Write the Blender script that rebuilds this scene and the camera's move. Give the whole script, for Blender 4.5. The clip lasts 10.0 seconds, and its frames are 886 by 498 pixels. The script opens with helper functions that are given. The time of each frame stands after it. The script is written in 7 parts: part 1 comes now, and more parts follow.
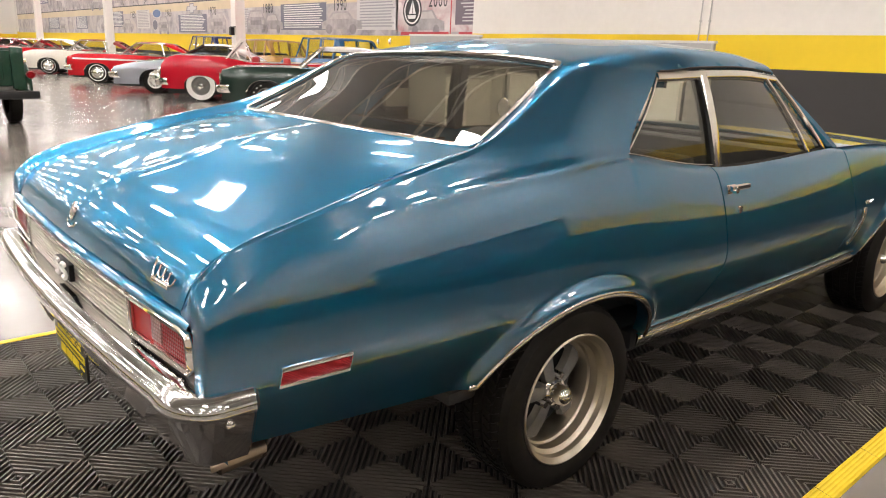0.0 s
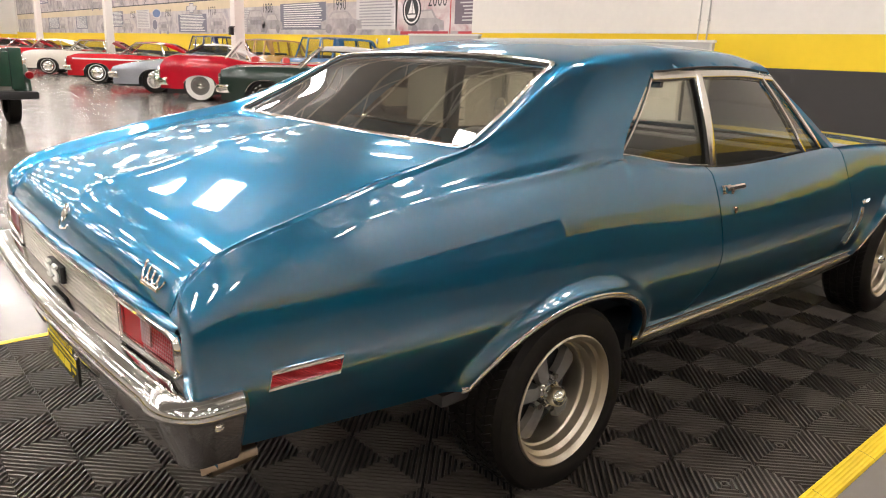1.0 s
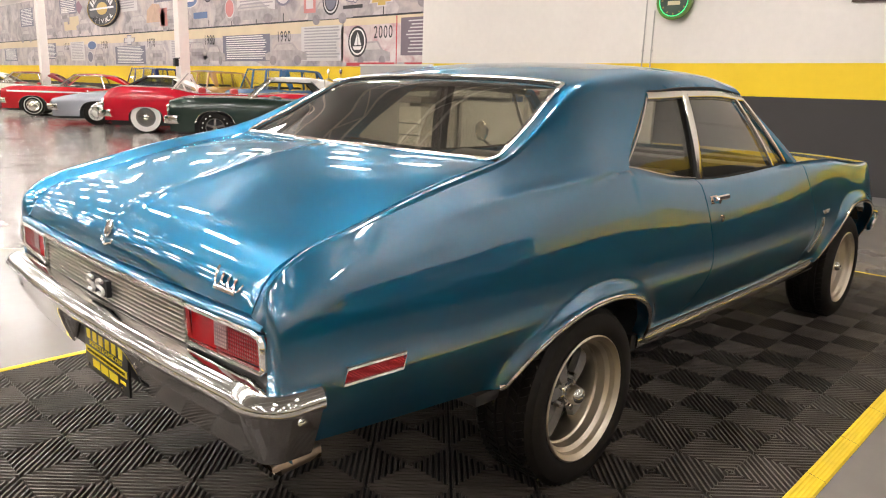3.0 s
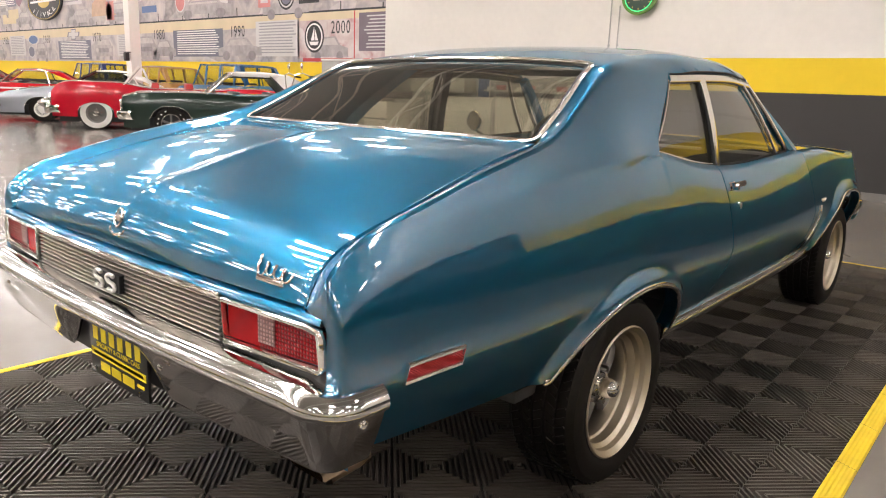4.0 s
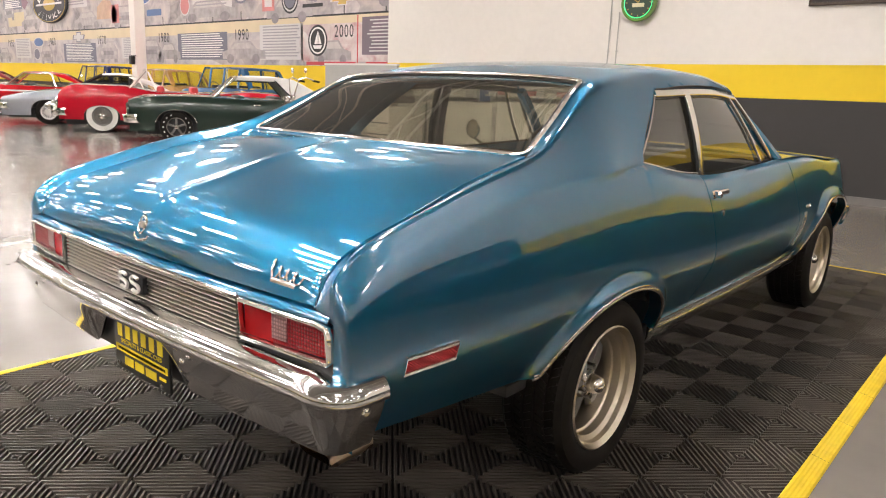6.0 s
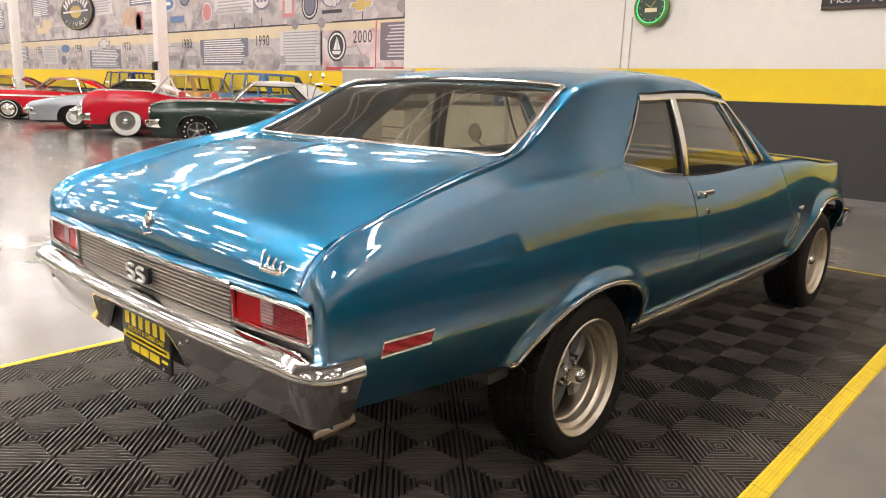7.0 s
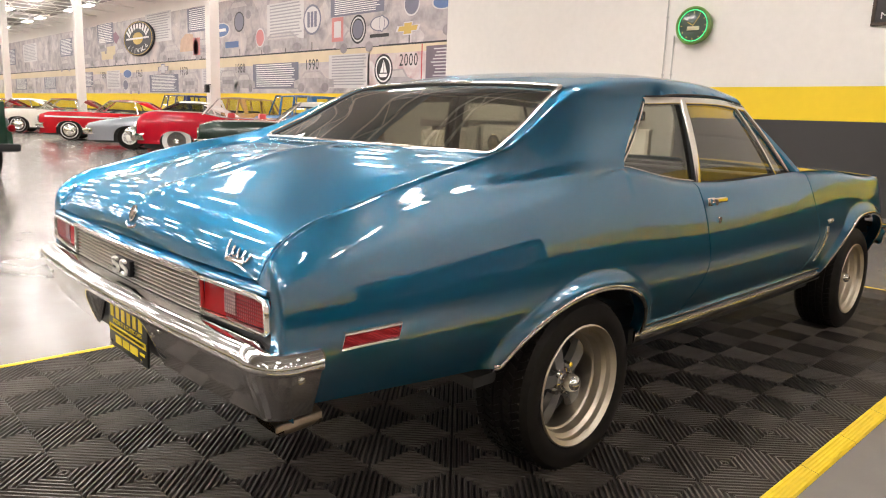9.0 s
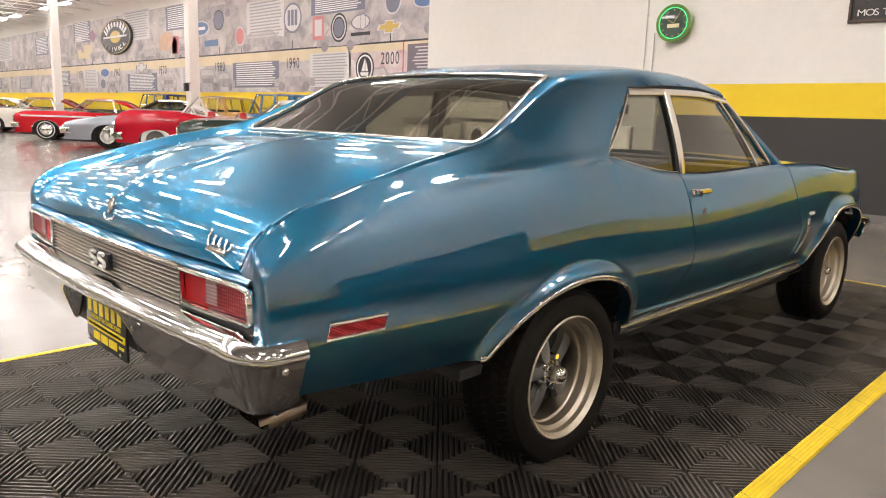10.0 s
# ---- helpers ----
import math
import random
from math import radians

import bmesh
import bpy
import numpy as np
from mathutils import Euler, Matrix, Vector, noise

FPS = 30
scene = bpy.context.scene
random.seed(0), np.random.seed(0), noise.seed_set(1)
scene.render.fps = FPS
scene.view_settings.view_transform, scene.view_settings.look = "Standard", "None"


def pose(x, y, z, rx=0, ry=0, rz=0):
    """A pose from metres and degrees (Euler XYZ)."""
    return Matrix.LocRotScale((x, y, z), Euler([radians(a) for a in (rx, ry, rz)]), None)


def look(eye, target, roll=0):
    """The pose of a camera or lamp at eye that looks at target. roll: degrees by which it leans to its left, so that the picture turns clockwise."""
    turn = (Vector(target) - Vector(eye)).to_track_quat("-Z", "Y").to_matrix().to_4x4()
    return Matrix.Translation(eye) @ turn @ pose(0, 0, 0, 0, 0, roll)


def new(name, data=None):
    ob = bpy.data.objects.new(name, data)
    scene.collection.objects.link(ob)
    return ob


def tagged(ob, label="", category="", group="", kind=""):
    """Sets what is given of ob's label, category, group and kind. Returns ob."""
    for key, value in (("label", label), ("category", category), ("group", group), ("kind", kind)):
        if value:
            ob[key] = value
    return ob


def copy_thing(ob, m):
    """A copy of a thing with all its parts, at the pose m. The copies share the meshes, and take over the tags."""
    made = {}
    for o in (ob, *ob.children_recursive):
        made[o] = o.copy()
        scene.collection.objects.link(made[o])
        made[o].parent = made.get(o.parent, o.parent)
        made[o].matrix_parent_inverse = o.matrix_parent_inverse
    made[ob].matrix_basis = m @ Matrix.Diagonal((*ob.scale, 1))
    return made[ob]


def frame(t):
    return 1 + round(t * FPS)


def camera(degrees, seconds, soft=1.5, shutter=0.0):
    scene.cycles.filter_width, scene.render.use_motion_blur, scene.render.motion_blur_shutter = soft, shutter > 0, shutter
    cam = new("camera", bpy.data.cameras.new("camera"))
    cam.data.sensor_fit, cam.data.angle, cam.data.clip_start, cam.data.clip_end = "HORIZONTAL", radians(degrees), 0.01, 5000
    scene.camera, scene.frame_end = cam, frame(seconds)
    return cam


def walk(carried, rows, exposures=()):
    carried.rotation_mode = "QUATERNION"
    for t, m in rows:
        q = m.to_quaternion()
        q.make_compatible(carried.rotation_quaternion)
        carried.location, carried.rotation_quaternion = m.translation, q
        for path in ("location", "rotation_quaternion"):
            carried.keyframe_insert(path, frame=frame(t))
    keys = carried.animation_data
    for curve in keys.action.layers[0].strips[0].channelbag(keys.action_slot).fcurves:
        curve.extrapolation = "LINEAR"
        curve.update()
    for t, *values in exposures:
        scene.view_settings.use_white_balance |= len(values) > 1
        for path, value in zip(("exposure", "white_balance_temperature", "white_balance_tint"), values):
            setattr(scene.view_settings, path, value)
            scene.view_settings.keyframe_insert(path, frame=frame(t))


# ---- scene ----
cam = camera(64.0, 10.0, soft=1.1)
PATH = [
    (0, (2.107, -1.661, 1.319), (0.66, -0.383, 0.797), 2.4),
    (0.5, (2.109, -1.648, 1.319), (0.662, -0.371, 0.795), 2.4),
    (1, (2.116, -1.64, 1.324), (0.668, -0.363, 0.8), 2.3),
    (1.5, (2.136, -1.634, 1.329), (0.687, -0.358, 0.805), 2.3),
    (2, (2.148, -1.7, 1.33), (0.7, -0.416, 0.825), 2.2),
    (2.5, (2.127, -1.838, 1.316), (0.709, -0.505, 0.854), 2.0),
    (3.8, (1.826, -1.966, 1.222), (0.562, -0.479, 0.785), 2.1),
    (4, (1.783, -1.987, 1.217), (0.524, -0.496, 0.779), 2.1),
    (4.5, (1.699, -2.083, 1.231), (0.444, -0.588, 0.796), 2.1),
    (5, (1.681, -2.131, 1.241), (0.433, -0.63, 0.805), 2.0),
    (5.5, (1.753, -2.123, 1.251), (0.505, -0.622, 0.817), 1.9),
    (5.7, (1.818, -2.095, 1.261), (0.562, -0.6, 0.824), 2.0),
    (6.8, (2.029, -2.103, 1.26), (0.735, -0.635, 0.848), 2.3),
    (7, (2.07, -2.127, 1.265), (0.761, -0.675, 0.843), 2.1),
    (7.5, (2.137, -2.127, 1.221), (0.808, -0.682, 0.839), 2.1),
    (8, (2.185, -2.036, 1.205), (0.797, -0.642, 0.841), 2.1),
    (8.5, (2.216, -1.974, 1.197), (0.798, -0.61, 0.836), 2.2),
    (9, (2.198, -1.965, 1.188), (0.781, -0.601, 0.826), 2.1),
    (9.5, (2.187, -1.96, 1.174), (0.793, -0.572, 0.812), 2.0),
    (10, (2.178, -1.957, 1.157), (0.795, -0.557, 0.795), 2.0),
]
walk(cam, [(t, look(eye, target, roll)) for t, eye, target, roll in PATH])
scene.view_settings.exposure = 0.0

# ---------------------------------------------------------------- light
world = bpy.data.worlds.new("World")
scene.world = world
world.use_nodes = True
world.node_tree.nodes["Background"].inputs[0].default_value = (1.0, 0.97, 0.93, 1)
world.node_tree.nodes["Background"].inputs[1].default_value = 0.15
LAMP_POWER = 41.5
LAMP_TINT = (1.0, 0.935, 0.905)


# ---------------------------------------------------------------- materials
def shader(name):
    m = bpy.data.materials.new(name)
    m.use_nodes = True
    return m, m.node_tree.nodes, m.node_tree.links, m.node_tree.nodes["Principled BSDF"]


def plain(name, colour, rough=0.5, metal=0.0, coat=0.0, grain=0.06, scale=30.0, bump=0.0, rough_var=0.08, spec=0.5, coat_rough=0.03):
    """A surface with fine variation of colour and gloss at two scales."""
    m, n, l, p = shader(name)
    p.inputs["Metallic"].default_value = metal
    p.inputs["Coat Weight"].default_value = coat
    p.inputs["Coat Roughness"].default_value = coat_rough
    p.inputs["Specular IOR Level"].default_value = spec
    tc = n.new("ShaderNodeTexCoord")
    a = n.new("ShaderNodeTexNoise")
    a.inputs["Scale"].default_value, a.inputs["Detail"].default_value = scale, 6
    b = n.new("ShaderNodeTexNoise")
    b.inputs["Scale"].default_value, b.inputs["Detail"].default_value = scale / 12, 3
    l.new(tc.outputs["Object"], a.inputs["Vector"])
    l.new(tc.outputs["Object"], b.inputs["Vector"])
    add = n.new("ShaderNodeMath")
    add.operation = "ADD"
    l.new(a.outputs["Fac"], add.inputs[0])
    l.new(b.outputs["Fac"], add.inputs[1])
    ramp = n.new("ShaderNodeMapRange")
    ramp.inputs["From Min"].default_value, ramp.inputs["From Max"].default_value = 0.6, 1.4
    ramp.inputs["To Min"].default_value, ramp.inputs["To Max"].default_value = 1 - grain, 1 + grain
    l.new(add.outputs[0], ramp.inputs["Value"])
    mul = n.new("ShaderNodeVectorMath")
    mul.operation = "SCALE"
    mul.inputs[0].default_value = colour
    l.new(ramp.outputs[0], mul.inputs["Scale"])
    l.new(mul.outputs[0], p.inputs["Base Color"])
    rr = n.new("ShaderNodeMapRange")
    rr.inputs["From Min"].default_value, rr.inputs["From Max"].default_value = 0.3, 0.7
    rr.inputs["To Min"].default_value, rr.inputs["To Max"].default_value = max(0.0, rough - rough_var * rough), rough + rough_var * rough
    l.new(b.outputs["Fac"], rr.inputs["Value"])
    l.new(rr.outputs[0], p.inputs["Roughness"])
    if bump:
        bp = n.new("ShaderNodeBump")
        bp.inputs["Strength"].default_value, bp.inputs["Distance"].default_value = 0.6, bump
        l.new(a.outputs["Fac"], bp.inputs["Height"])
        l.new(bp.outputs[0], p.inputs["Normal"])
    return m


def paint(name, colour, metal=0.0, rough=0.3, ripple=0.0, edge=(1, 1, 1), ior=1.42, gloss=0.012):
    """Car paint under clear lacquer; metal flake where metallic."""
    m, n, l, p = shader(name)
    p.inputs["Metallic"].default_value = metal
    p.inputs["Roughness"].default_value = rough
    p.inputs["Coat Weight"].default_value = 1.0
    p.inputs["Coat Roughness"].default_value = gloss
    p.inputs["Coat IOR"].default_value = ior
    p.inputs["Specular IOR Level"].default_value = 0.5 if metal else 0.15
    p.inputs["Specular Tint"].default_value = (*edge, 1)
    tc = n.new("ShaderNodeTexCoord")
    v = n.new("ShaderNodeTexVoronoi")
    v.inputs["Scale"].default_value = 1400
    l.new(tc.outputs["Object"], v.inputs["Vector"])
    mx = n.new("ShaderNodeMix")
    mx.data_type = "RGBA"
    mx.inputs[6].default_value = (*[c * 0.86 for c in colour], 1)
    mx.inputs[7].default_value = (*[min(1, c * 1.14 + 0.004) for c in colour], 1)
    l.new(v.outputs["Color"], mx.inputs[0])
    l.new(mx.outputs[2], p.inputs["Base Color"])
    if ripple:
        w = n.new("ShaderNodeTexNoise")
        w.inputs["Scale"].default_value, w.inputs["Detail"].default_value = 7.0, 2
        l.new(tc.outputs["Object"], w.inputs["Vector"])
        bp = n.new("ShaderNodeBump")
        bp.inputs["Strength"].default_value, bp.inputs["Distance"].default_value = 0.5, ripple
        l.new(w.outputs["Fac"], bp.inputs["Height"])
        l.new(bp.outputs[0], p.inputs["Coat Normal"])
    return m


def glowing(name, colour, strength):
    m, n, l, p = shader(name)
    p.inputs["Base Color"].default_value = (*colour, 1)
    p.inputs["Emission Color"].default_value = (*colour, 1)
    p.inputs["Emission Strength"].default_value = strength
    return m


def pane(name, tint=(0.8, 0.83, 0.8), mirror=1.0, film=0.0):
    """Thin sheet glass: clear through, glossy by its angle."""
    m, n, l, p = shader(name)
    n.remove(p)
    out = n["Material Output"]
    tr = n.new("ShaderNodeBsdfTransparent")
    tr.inputs[0].default_value = (*tint, 1)
    gl = n.new("ShaderNodeBsdfGlossy")
    gl.inputs["Roughness"].default_value = 0.01
    gl.inputs["Color"].default_value = (mirror, mirror, mirror, 1)
    lw = n.new("ShaderNodeLayerWeight")
    pw = n.new("ShaderNodeMath")
    pw.operation = "POWER"
    pw.inputs[1].default_value = 4.0
    l.new(lw.outputs["Facing"], pw.inputs[0])
    fr = n.new("ShaderNodeMath")
    fr.operation = "MULTIPLY_ADD"
    fr.inputs[1].default_value, fr.inputs[2].default_value = 0.90, 0.055
    l.new(pw.outputs[0], fr.inputs[0])
    mix = n.new("ShaderNodeMixShader")
    l.new(fr.outputs[0], mix.inputs[0])
    l.new(tr.outputs[0], mix.inputs[1])
    l.new(gl.outputs[0], mix.inputs[2])
    if film:
        df = n.new("ShaderNodeBsdfDiffuse")
        df.inputs[0].default_value = (0.62, 0.58, 0.50, 1)
        tc = n.new("ShaderNodeTexCoord")
        nz = n.new("ShaderNodeTexNoise")
        nz.inputs["Scale"].default_value, nz.inputs["Detail"].default_value = 6.0, 8
        l.new(tc.outputs["Object"], nz.inputs["Vector"])
        am = n.new("ShaderNodeMath")
        am.operation = "MULTIPLY"
        am.inputs[1].default_value = film * 2
        l.new(nz.outputs["Fac"], am.inputs[0])
        dust = n.new("ShaderNodeMixShader")
        l.new(am.outputs[0], dust.inputs[0])
        l.new(mix.outputs[0], dust.inputs[1])
        l.new(df.outputs[0], dust.inputs[2])
        mix = dust
    l.new(mix.outputs[0], out.inputs["Surface"])
    return m


def lens_mat(name, colour, ribs=220.0):
    """Moulded plastic lens with a fine waffle relief."""
    m, n, l, p = shader(name)
    p.inputs["Base Color"].default_value = (*colour, 1)
    p.inputs["Roughness"].default_value = 0.3
    p.inputs["Specular IOR Level"].default_value = 0.12
    p.inputs["Coat Weight"].default_value = 0.12
    tc = n.new("ShaderNodeTexCoord")
    ws = []
    for axis in ("X", "Z"):
        w = n.new("ShaderNodeTexWave")
        w.bands_direction = axis
        w.inputs["Scale"].default_value = ribs / 6.283
        l.new(tc.outputs["Object"], w.inputs["Vector"])
        ws.append(w)
    mn = n.new("ShaderNodeMath")
    mn.operation = "MINIMUM"
    l.new(ws[0].outputs["Fac"], mn.inputs[0])
    l.new(ws[1].outputs["Fac"], mn.inputs[1])
    bp = n.new("ShaderNodeBump")
    bp.inputs["Strength"].default_value, bp.inputs["Distance"].default_value = 1.0, 0.002
    l.new(mn.outputs[0], bp.inputs["Height"])
    l.new(bp.outputs[0], p.inputs["Normal"])
    mx = n.new("ShaderNodeMix")
    mx.data_type = "RGBA"
    mx.inputs[6].default_value = (*[c * 0.45 for c in colour], 1)
    mx.inputs[7].default_value = (*colour, 1)
    l.new(mn.outputs[0], mx.inputs[0])
    l.new(mx.outputs[2], p.inputs["Base Color"])
    return m


def concrete_floor():
    m, n, l, p = shader("polished_concrete")
    tc = n.new("ShaderNodeTexCoord")
    cols = []
    for sc, de in ((0.35, 5), (2.2, 8), (60, 3)):
        t = n.new("ShaderNodeTexNoise")
        t.inputs["Scale"].default_value, t.inputs["Detail"].default_value = sc, de
        l.new(tc.outputs["Object"], t.inputs["Vector"])
        cols.append(t)
    a = n.new("ShaderNodeMath")
    a.operation = "ADD"
    l.new(cols[0].outputs["Fac"], a.inputs[0])
    l.new(cols[1].outputs["Fac"], a.inputs[1])
    r = n.new("ShaderNodeValToRGB")
    r.color_ramp.elements[0].position, r.color_ramp.elements[1].position = 0.32, 0.72
    r.color_ramp.elements[0].color = (0.150, 0.134, 0.117, 1)
    r.color_ramp.elements[1].color = (0.230, 0.207, 0.180, 1)
    half = n.new("ShaderNodeMath")
    half.operation = "MULTIPLY"
    half.inputs[1].default_value = 0.5
    l.new(a.outputs[0], half.inputs[0])
    l.new(half.outputs[0], r.inputs[0])
    l.new(r.outputs[0], p.inputs["Base Color"])
    rr = n.new("ShaderNodeMapRange")
    rr.inputs["From Min"].default_value, rr.inputs["From Max"].default_value = 0.3, 0.7
    rr.inputs["To Min"].default_value, rr.inputs["To Max"].default_value = 0.13, 0.24
    l.new(cols[1].outputs["Fac"], rr.inputs["Value"])
    l.new(rr.outputs[0], p.inputs["Roughness"])
    p.inputs["Specular IOR Level"].default_value = 0.6
    bp = n.new("ShaderNodeBump")
    bp.inputs["Strength"].default_value, bp.inputs["Distance"].default_value = 0.06, 0.001
    l.new(cols[2].outputs["Fac"], bp.inputs["Height"])
    l.new(bp.outputs[0], p.inputs["Normal"])
    return m


def rubber_tile():
    """Ribbed plastic tile: each tile its own shade, a dusty film on it."""
    m, n, l, p = shader("tile_plastic")
    oi = n.new("ShaderNodeObjectInfo")
    tc = n.new("ShaderNodeTexCoord")
    g = n.new("ShaderNodeNewGeometry")
    t = n.new("ShaderNodeTexNoise")
    t.inputs["Scale"].default_value, t.inputs["Detail"].default_value = 5.0, 7
    l.new(g.outputs["Position"], t.inputs["Vector"])
    a = n.new("ShaderNodeMath")
    a.operation = "MULTIPLY_ADD"
    a.inputs[1].default_value = 0.25
    l.new(oi.outputs["Random"], a.inputs[0])
    l.new(t.outputs["Fac"], a.inputs[2])
    r = n.new("ShaderNodeValToRGB")
    r.color_ramp.elements[0].position, r.color_ramp.elements[1].position = 0.35, 0.95
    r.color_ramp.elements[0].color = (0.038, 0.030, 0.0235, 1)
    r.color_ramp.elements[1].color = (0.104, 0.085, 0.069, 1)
    l.new(a.outputs[0], r.inputs[0])
    l.new(r.outputs[0], p.inputs["Base Color"])
    p.inputs["Roughness"].default_value = 0.48
    return m


def collage(name, seed, stops):
    """A printed photo wall: soft grey and tinted patches with a fine print grain."""
    m, n, l, p = shader(name)
    p.inputs["Roughness"].default_value = 0.45
    tc = n.new("ShaderNodeTexCoord")
    mp = n.new("ShaderNodeMapping")
    mp.inputs["Location"].default_value = (seed, 0, seed * 2)
    l.new(tc.outputs["Object"], mp.inputs[0])
    v = n.new("ShaderNodeTexVoronoi")
    v.inputs["Scale"].default_value = 0.8
    l.new(mp.outputs[0], v.inputs["Vector"])
    t = n.new("ShaderNodeTexNoise")
    t.inputs["Scale"].default_value, t.inputs["Detail"].default_value = 1.3, 8
    t.inputs["Distortion"].default_value = 0.8
    l.new(mp.outputs[0], t.inputs["Vector"])
    r = n.new("ShaderNodeValToRGB")
    e = r.color_ramp.elements
    while len(e) < len(stops):
        e.new(0.5)
    for k, (pos, col) in enumerate(stops):
        e[k].position, e[k].color = pos, (*col, 1)
    fine = n.new("ShaderNodeTexNoise")
    fine.inputs["Scale"].default_value, fine.inputs["Detail"].default_value = 7.0, 6
    l.new(mp.outputs[0], fine.inputs["Vector"])
    both = n.new("ShaderNodeMath")
    both.operation = "MULTIPLY_ADD"
    both.inputs[1].default_value, both.inputs[2].default_value = 0.22, -0.11
    l.new(fine.outputs["Fac"], both.inputs[0])
    tone = n.new("ShaderNodeMath")
    tone.operation = "ADD"
    l.new(t.outputs["Fac"], tone.inputs[0])
    l.new(both.outputs[0], tone.inputs[1])
    l.new(tone.outputs[0], r.inputs[0])
    mx = n.new("ShaderNodeMix")
    mx.data_type = "RGBA"
    mx.blend_type = "SOFT_LIGHT"
    mx.inputs[0].default_value = 0.45
    l.new(r.outputs[0], mx.inputs[6])
    grey = n.new("ShaderNodeRGBToBW")
    l.new(v.outputs["Color"], grey.inputs[0])
    l.new(grey.outputs[0], mx.inputs[7])
    l.new(mx.outputs[2], p.inputs["Base Color"])
    return m


def wall_paint(name, colour, rough=0.6):
    return plain(name, colour, rough, grain=0.035, scale=9.0, bump=0.0008)


BLUE = paint("metallic_blue_lacquer", (0.0004, 0.148, 0.290), metal=0.92, rough=0.31, ripple=0.00008, edge=(0.2, 0.75, 1.0), ior=2.3, gloss=0.034)
BUMPER_CHROME = plain("bumper_chrome", (0.68, 0.67, 0.65), 0.075, metal=1.0, grain=0.03)
TAILPIPE = plain("heat_browned_steel", (0.42, 0.33, 0.24), 0.28, metal=1.0, grain=0.2)
BRIGHT_TRIM = plain("bright_anodised_trim", (0.92, 0.89, 0.83), 0.14, metal=1.0, grain=0.03)
CHROME = plain("chrome", (0.86, 0.84, 0.80), 0.055, metal=1.0, grain=0.02)
STEEL = plain("polished_aluminium", (0.62, 0.58, 0.52), 0.33, metal=1.0, grain=0.05)
CAST = plain("grey_cast_metal", (0.22, 0.21, 0.195), 0.55, metal=0.6, grain=0.1, bump=0.0006, scale=90)
BLACK = plain("black_paint", (0.012, 0.012, 0.013), 0.45, grain=0.2)
UNDER = plain("undercoat", (0.02, 0.02, 0.02), 0.85, grain=0.3, bump=0.001)
RUBBER = plain("tyre_rubber", (0.0125, 0.0105, 0.0085), 0.62, grain=0.3, scale=40, bump=0.0006, spec=0.16)
RIM_METAL = plain("polished_rim", (0.62, 0.55, 0.44), 0.36, metal=1.0, grain=0.06)
WEATHERSTRIP = plain("weatherstrip", (0.02, 0.02, 0.02), 0.7, grain=0.2)
CABIN = plain("dark_cabin_trim", (0.045, 0.043, 0.04), 0.6, grain=0.2, bump=0.0005)
VINYL = plain("black_vinyl", (0.03, 0.03, 0.03), 0.42, grain=0.2, scale=120, bump=0.0004)
GLASS = pane("car_glass", (0.47, 0.455, 0.37), film=0.012)
SIDEGLASS = pane("side_glass", (0.78, 0.77, 0.68), film=0.012)
RED_LENS = lens_mat("red_lens", (0.36, 0.004, 0.010))
CLEAR_LENS = lens_mat("clear_lens", (0.48, 0.27, 0.26))
MARKER_RED = lens_mat("marker_lens", (0.62, 0.03, 0.04), 500)
PLATE_BLACK = plain("plate_black", (0.015, 0.015, 0.014), 0.35)
YELLOW_PRINT = plain("yellow_print", (0.85, 0.66, 0.02), 0.4)
MIRROR = plain("mirror_glass", (0.9, 0.9, 0.9), 0.01, metal=1.0, grain=0.0)
CONCRETE = concrete_floor()
TILE = rubber_tile()
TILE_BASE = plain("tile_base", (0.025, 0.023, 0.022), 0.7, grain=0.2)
EDGE_YELLOW = plain("yellow_edging", (0.80, 0.56, 0.02), 0.45, grain=0.12, scale=14, bump=0.0006)
WHITE_WALL = wall_paint("white_wall_paint", (0.80, 0.76, 0.71))
YELLOW_WALL = wall_paint("yellow_wall_paint", (0.86, 0.60, 0.015))
BLACK_WALL = wall_paint("charcoal_wall_paint", (0.035, 0.032, 0.031), 0.55)
CEIL = plain("galvanised_deck", (0.29, 0.275, 0.25), 0.7, grain=0.06, scale=4)
GREY_PANEL = plain("grey_fabric_panel", (0.42, 0.41, 0.39), 0.8, grain=0.08, scale=60, bump=0.0006)
OFFWHITE = plain("off_white_laminate", (0.74, 0.72, 0.67), 0.5, grain=0.04)
LAMP = glowing("lamp_diffuser", LAMP_TINT, LAMP_POWER)


# ---------------------------------------------------------------- mesh helpers
def link(name, bm, material, parent=None, label="", smooth=35.0):
    me = bpy.data.meshes.new(name)
    bmesh.ops.recalc_face_normals(bm, faces=bm.faces) if smooth is not None else None
    bm.to_mesh(me)
    bm.free()
    mats = material if isinstance(material, (list, tuple)) else [material]
    for mm in mats:
        me.materials.append(mm)
    if smooth:
        me.polygons.foreach_set("use_smooth", [True] * len(me.polygons))
        me.set_sharp_from_angle(angle=radians(smooth))
    ob = new(name, me)
    ob.parent = parent
    if label:
        tagged(ob, label)
    return ob


def part(name, bm, material, parent, label="", smooth=35.0):
    return link(name, bm, material, parent, label, smooth)


def thing(name, label, category, m=None, group="", kind=""):
    ob = new(name)
    ob.empty_display_size = 0.1
    if m is not None:
        ob.matrix_basis = m
    return tagged(ob, label, category, group, kind)


def setting(name, bm, material, label="", category="", smooth=None):
    return tagged(link(name, bm, material, None, "", smooth), label, category, "", "structure")


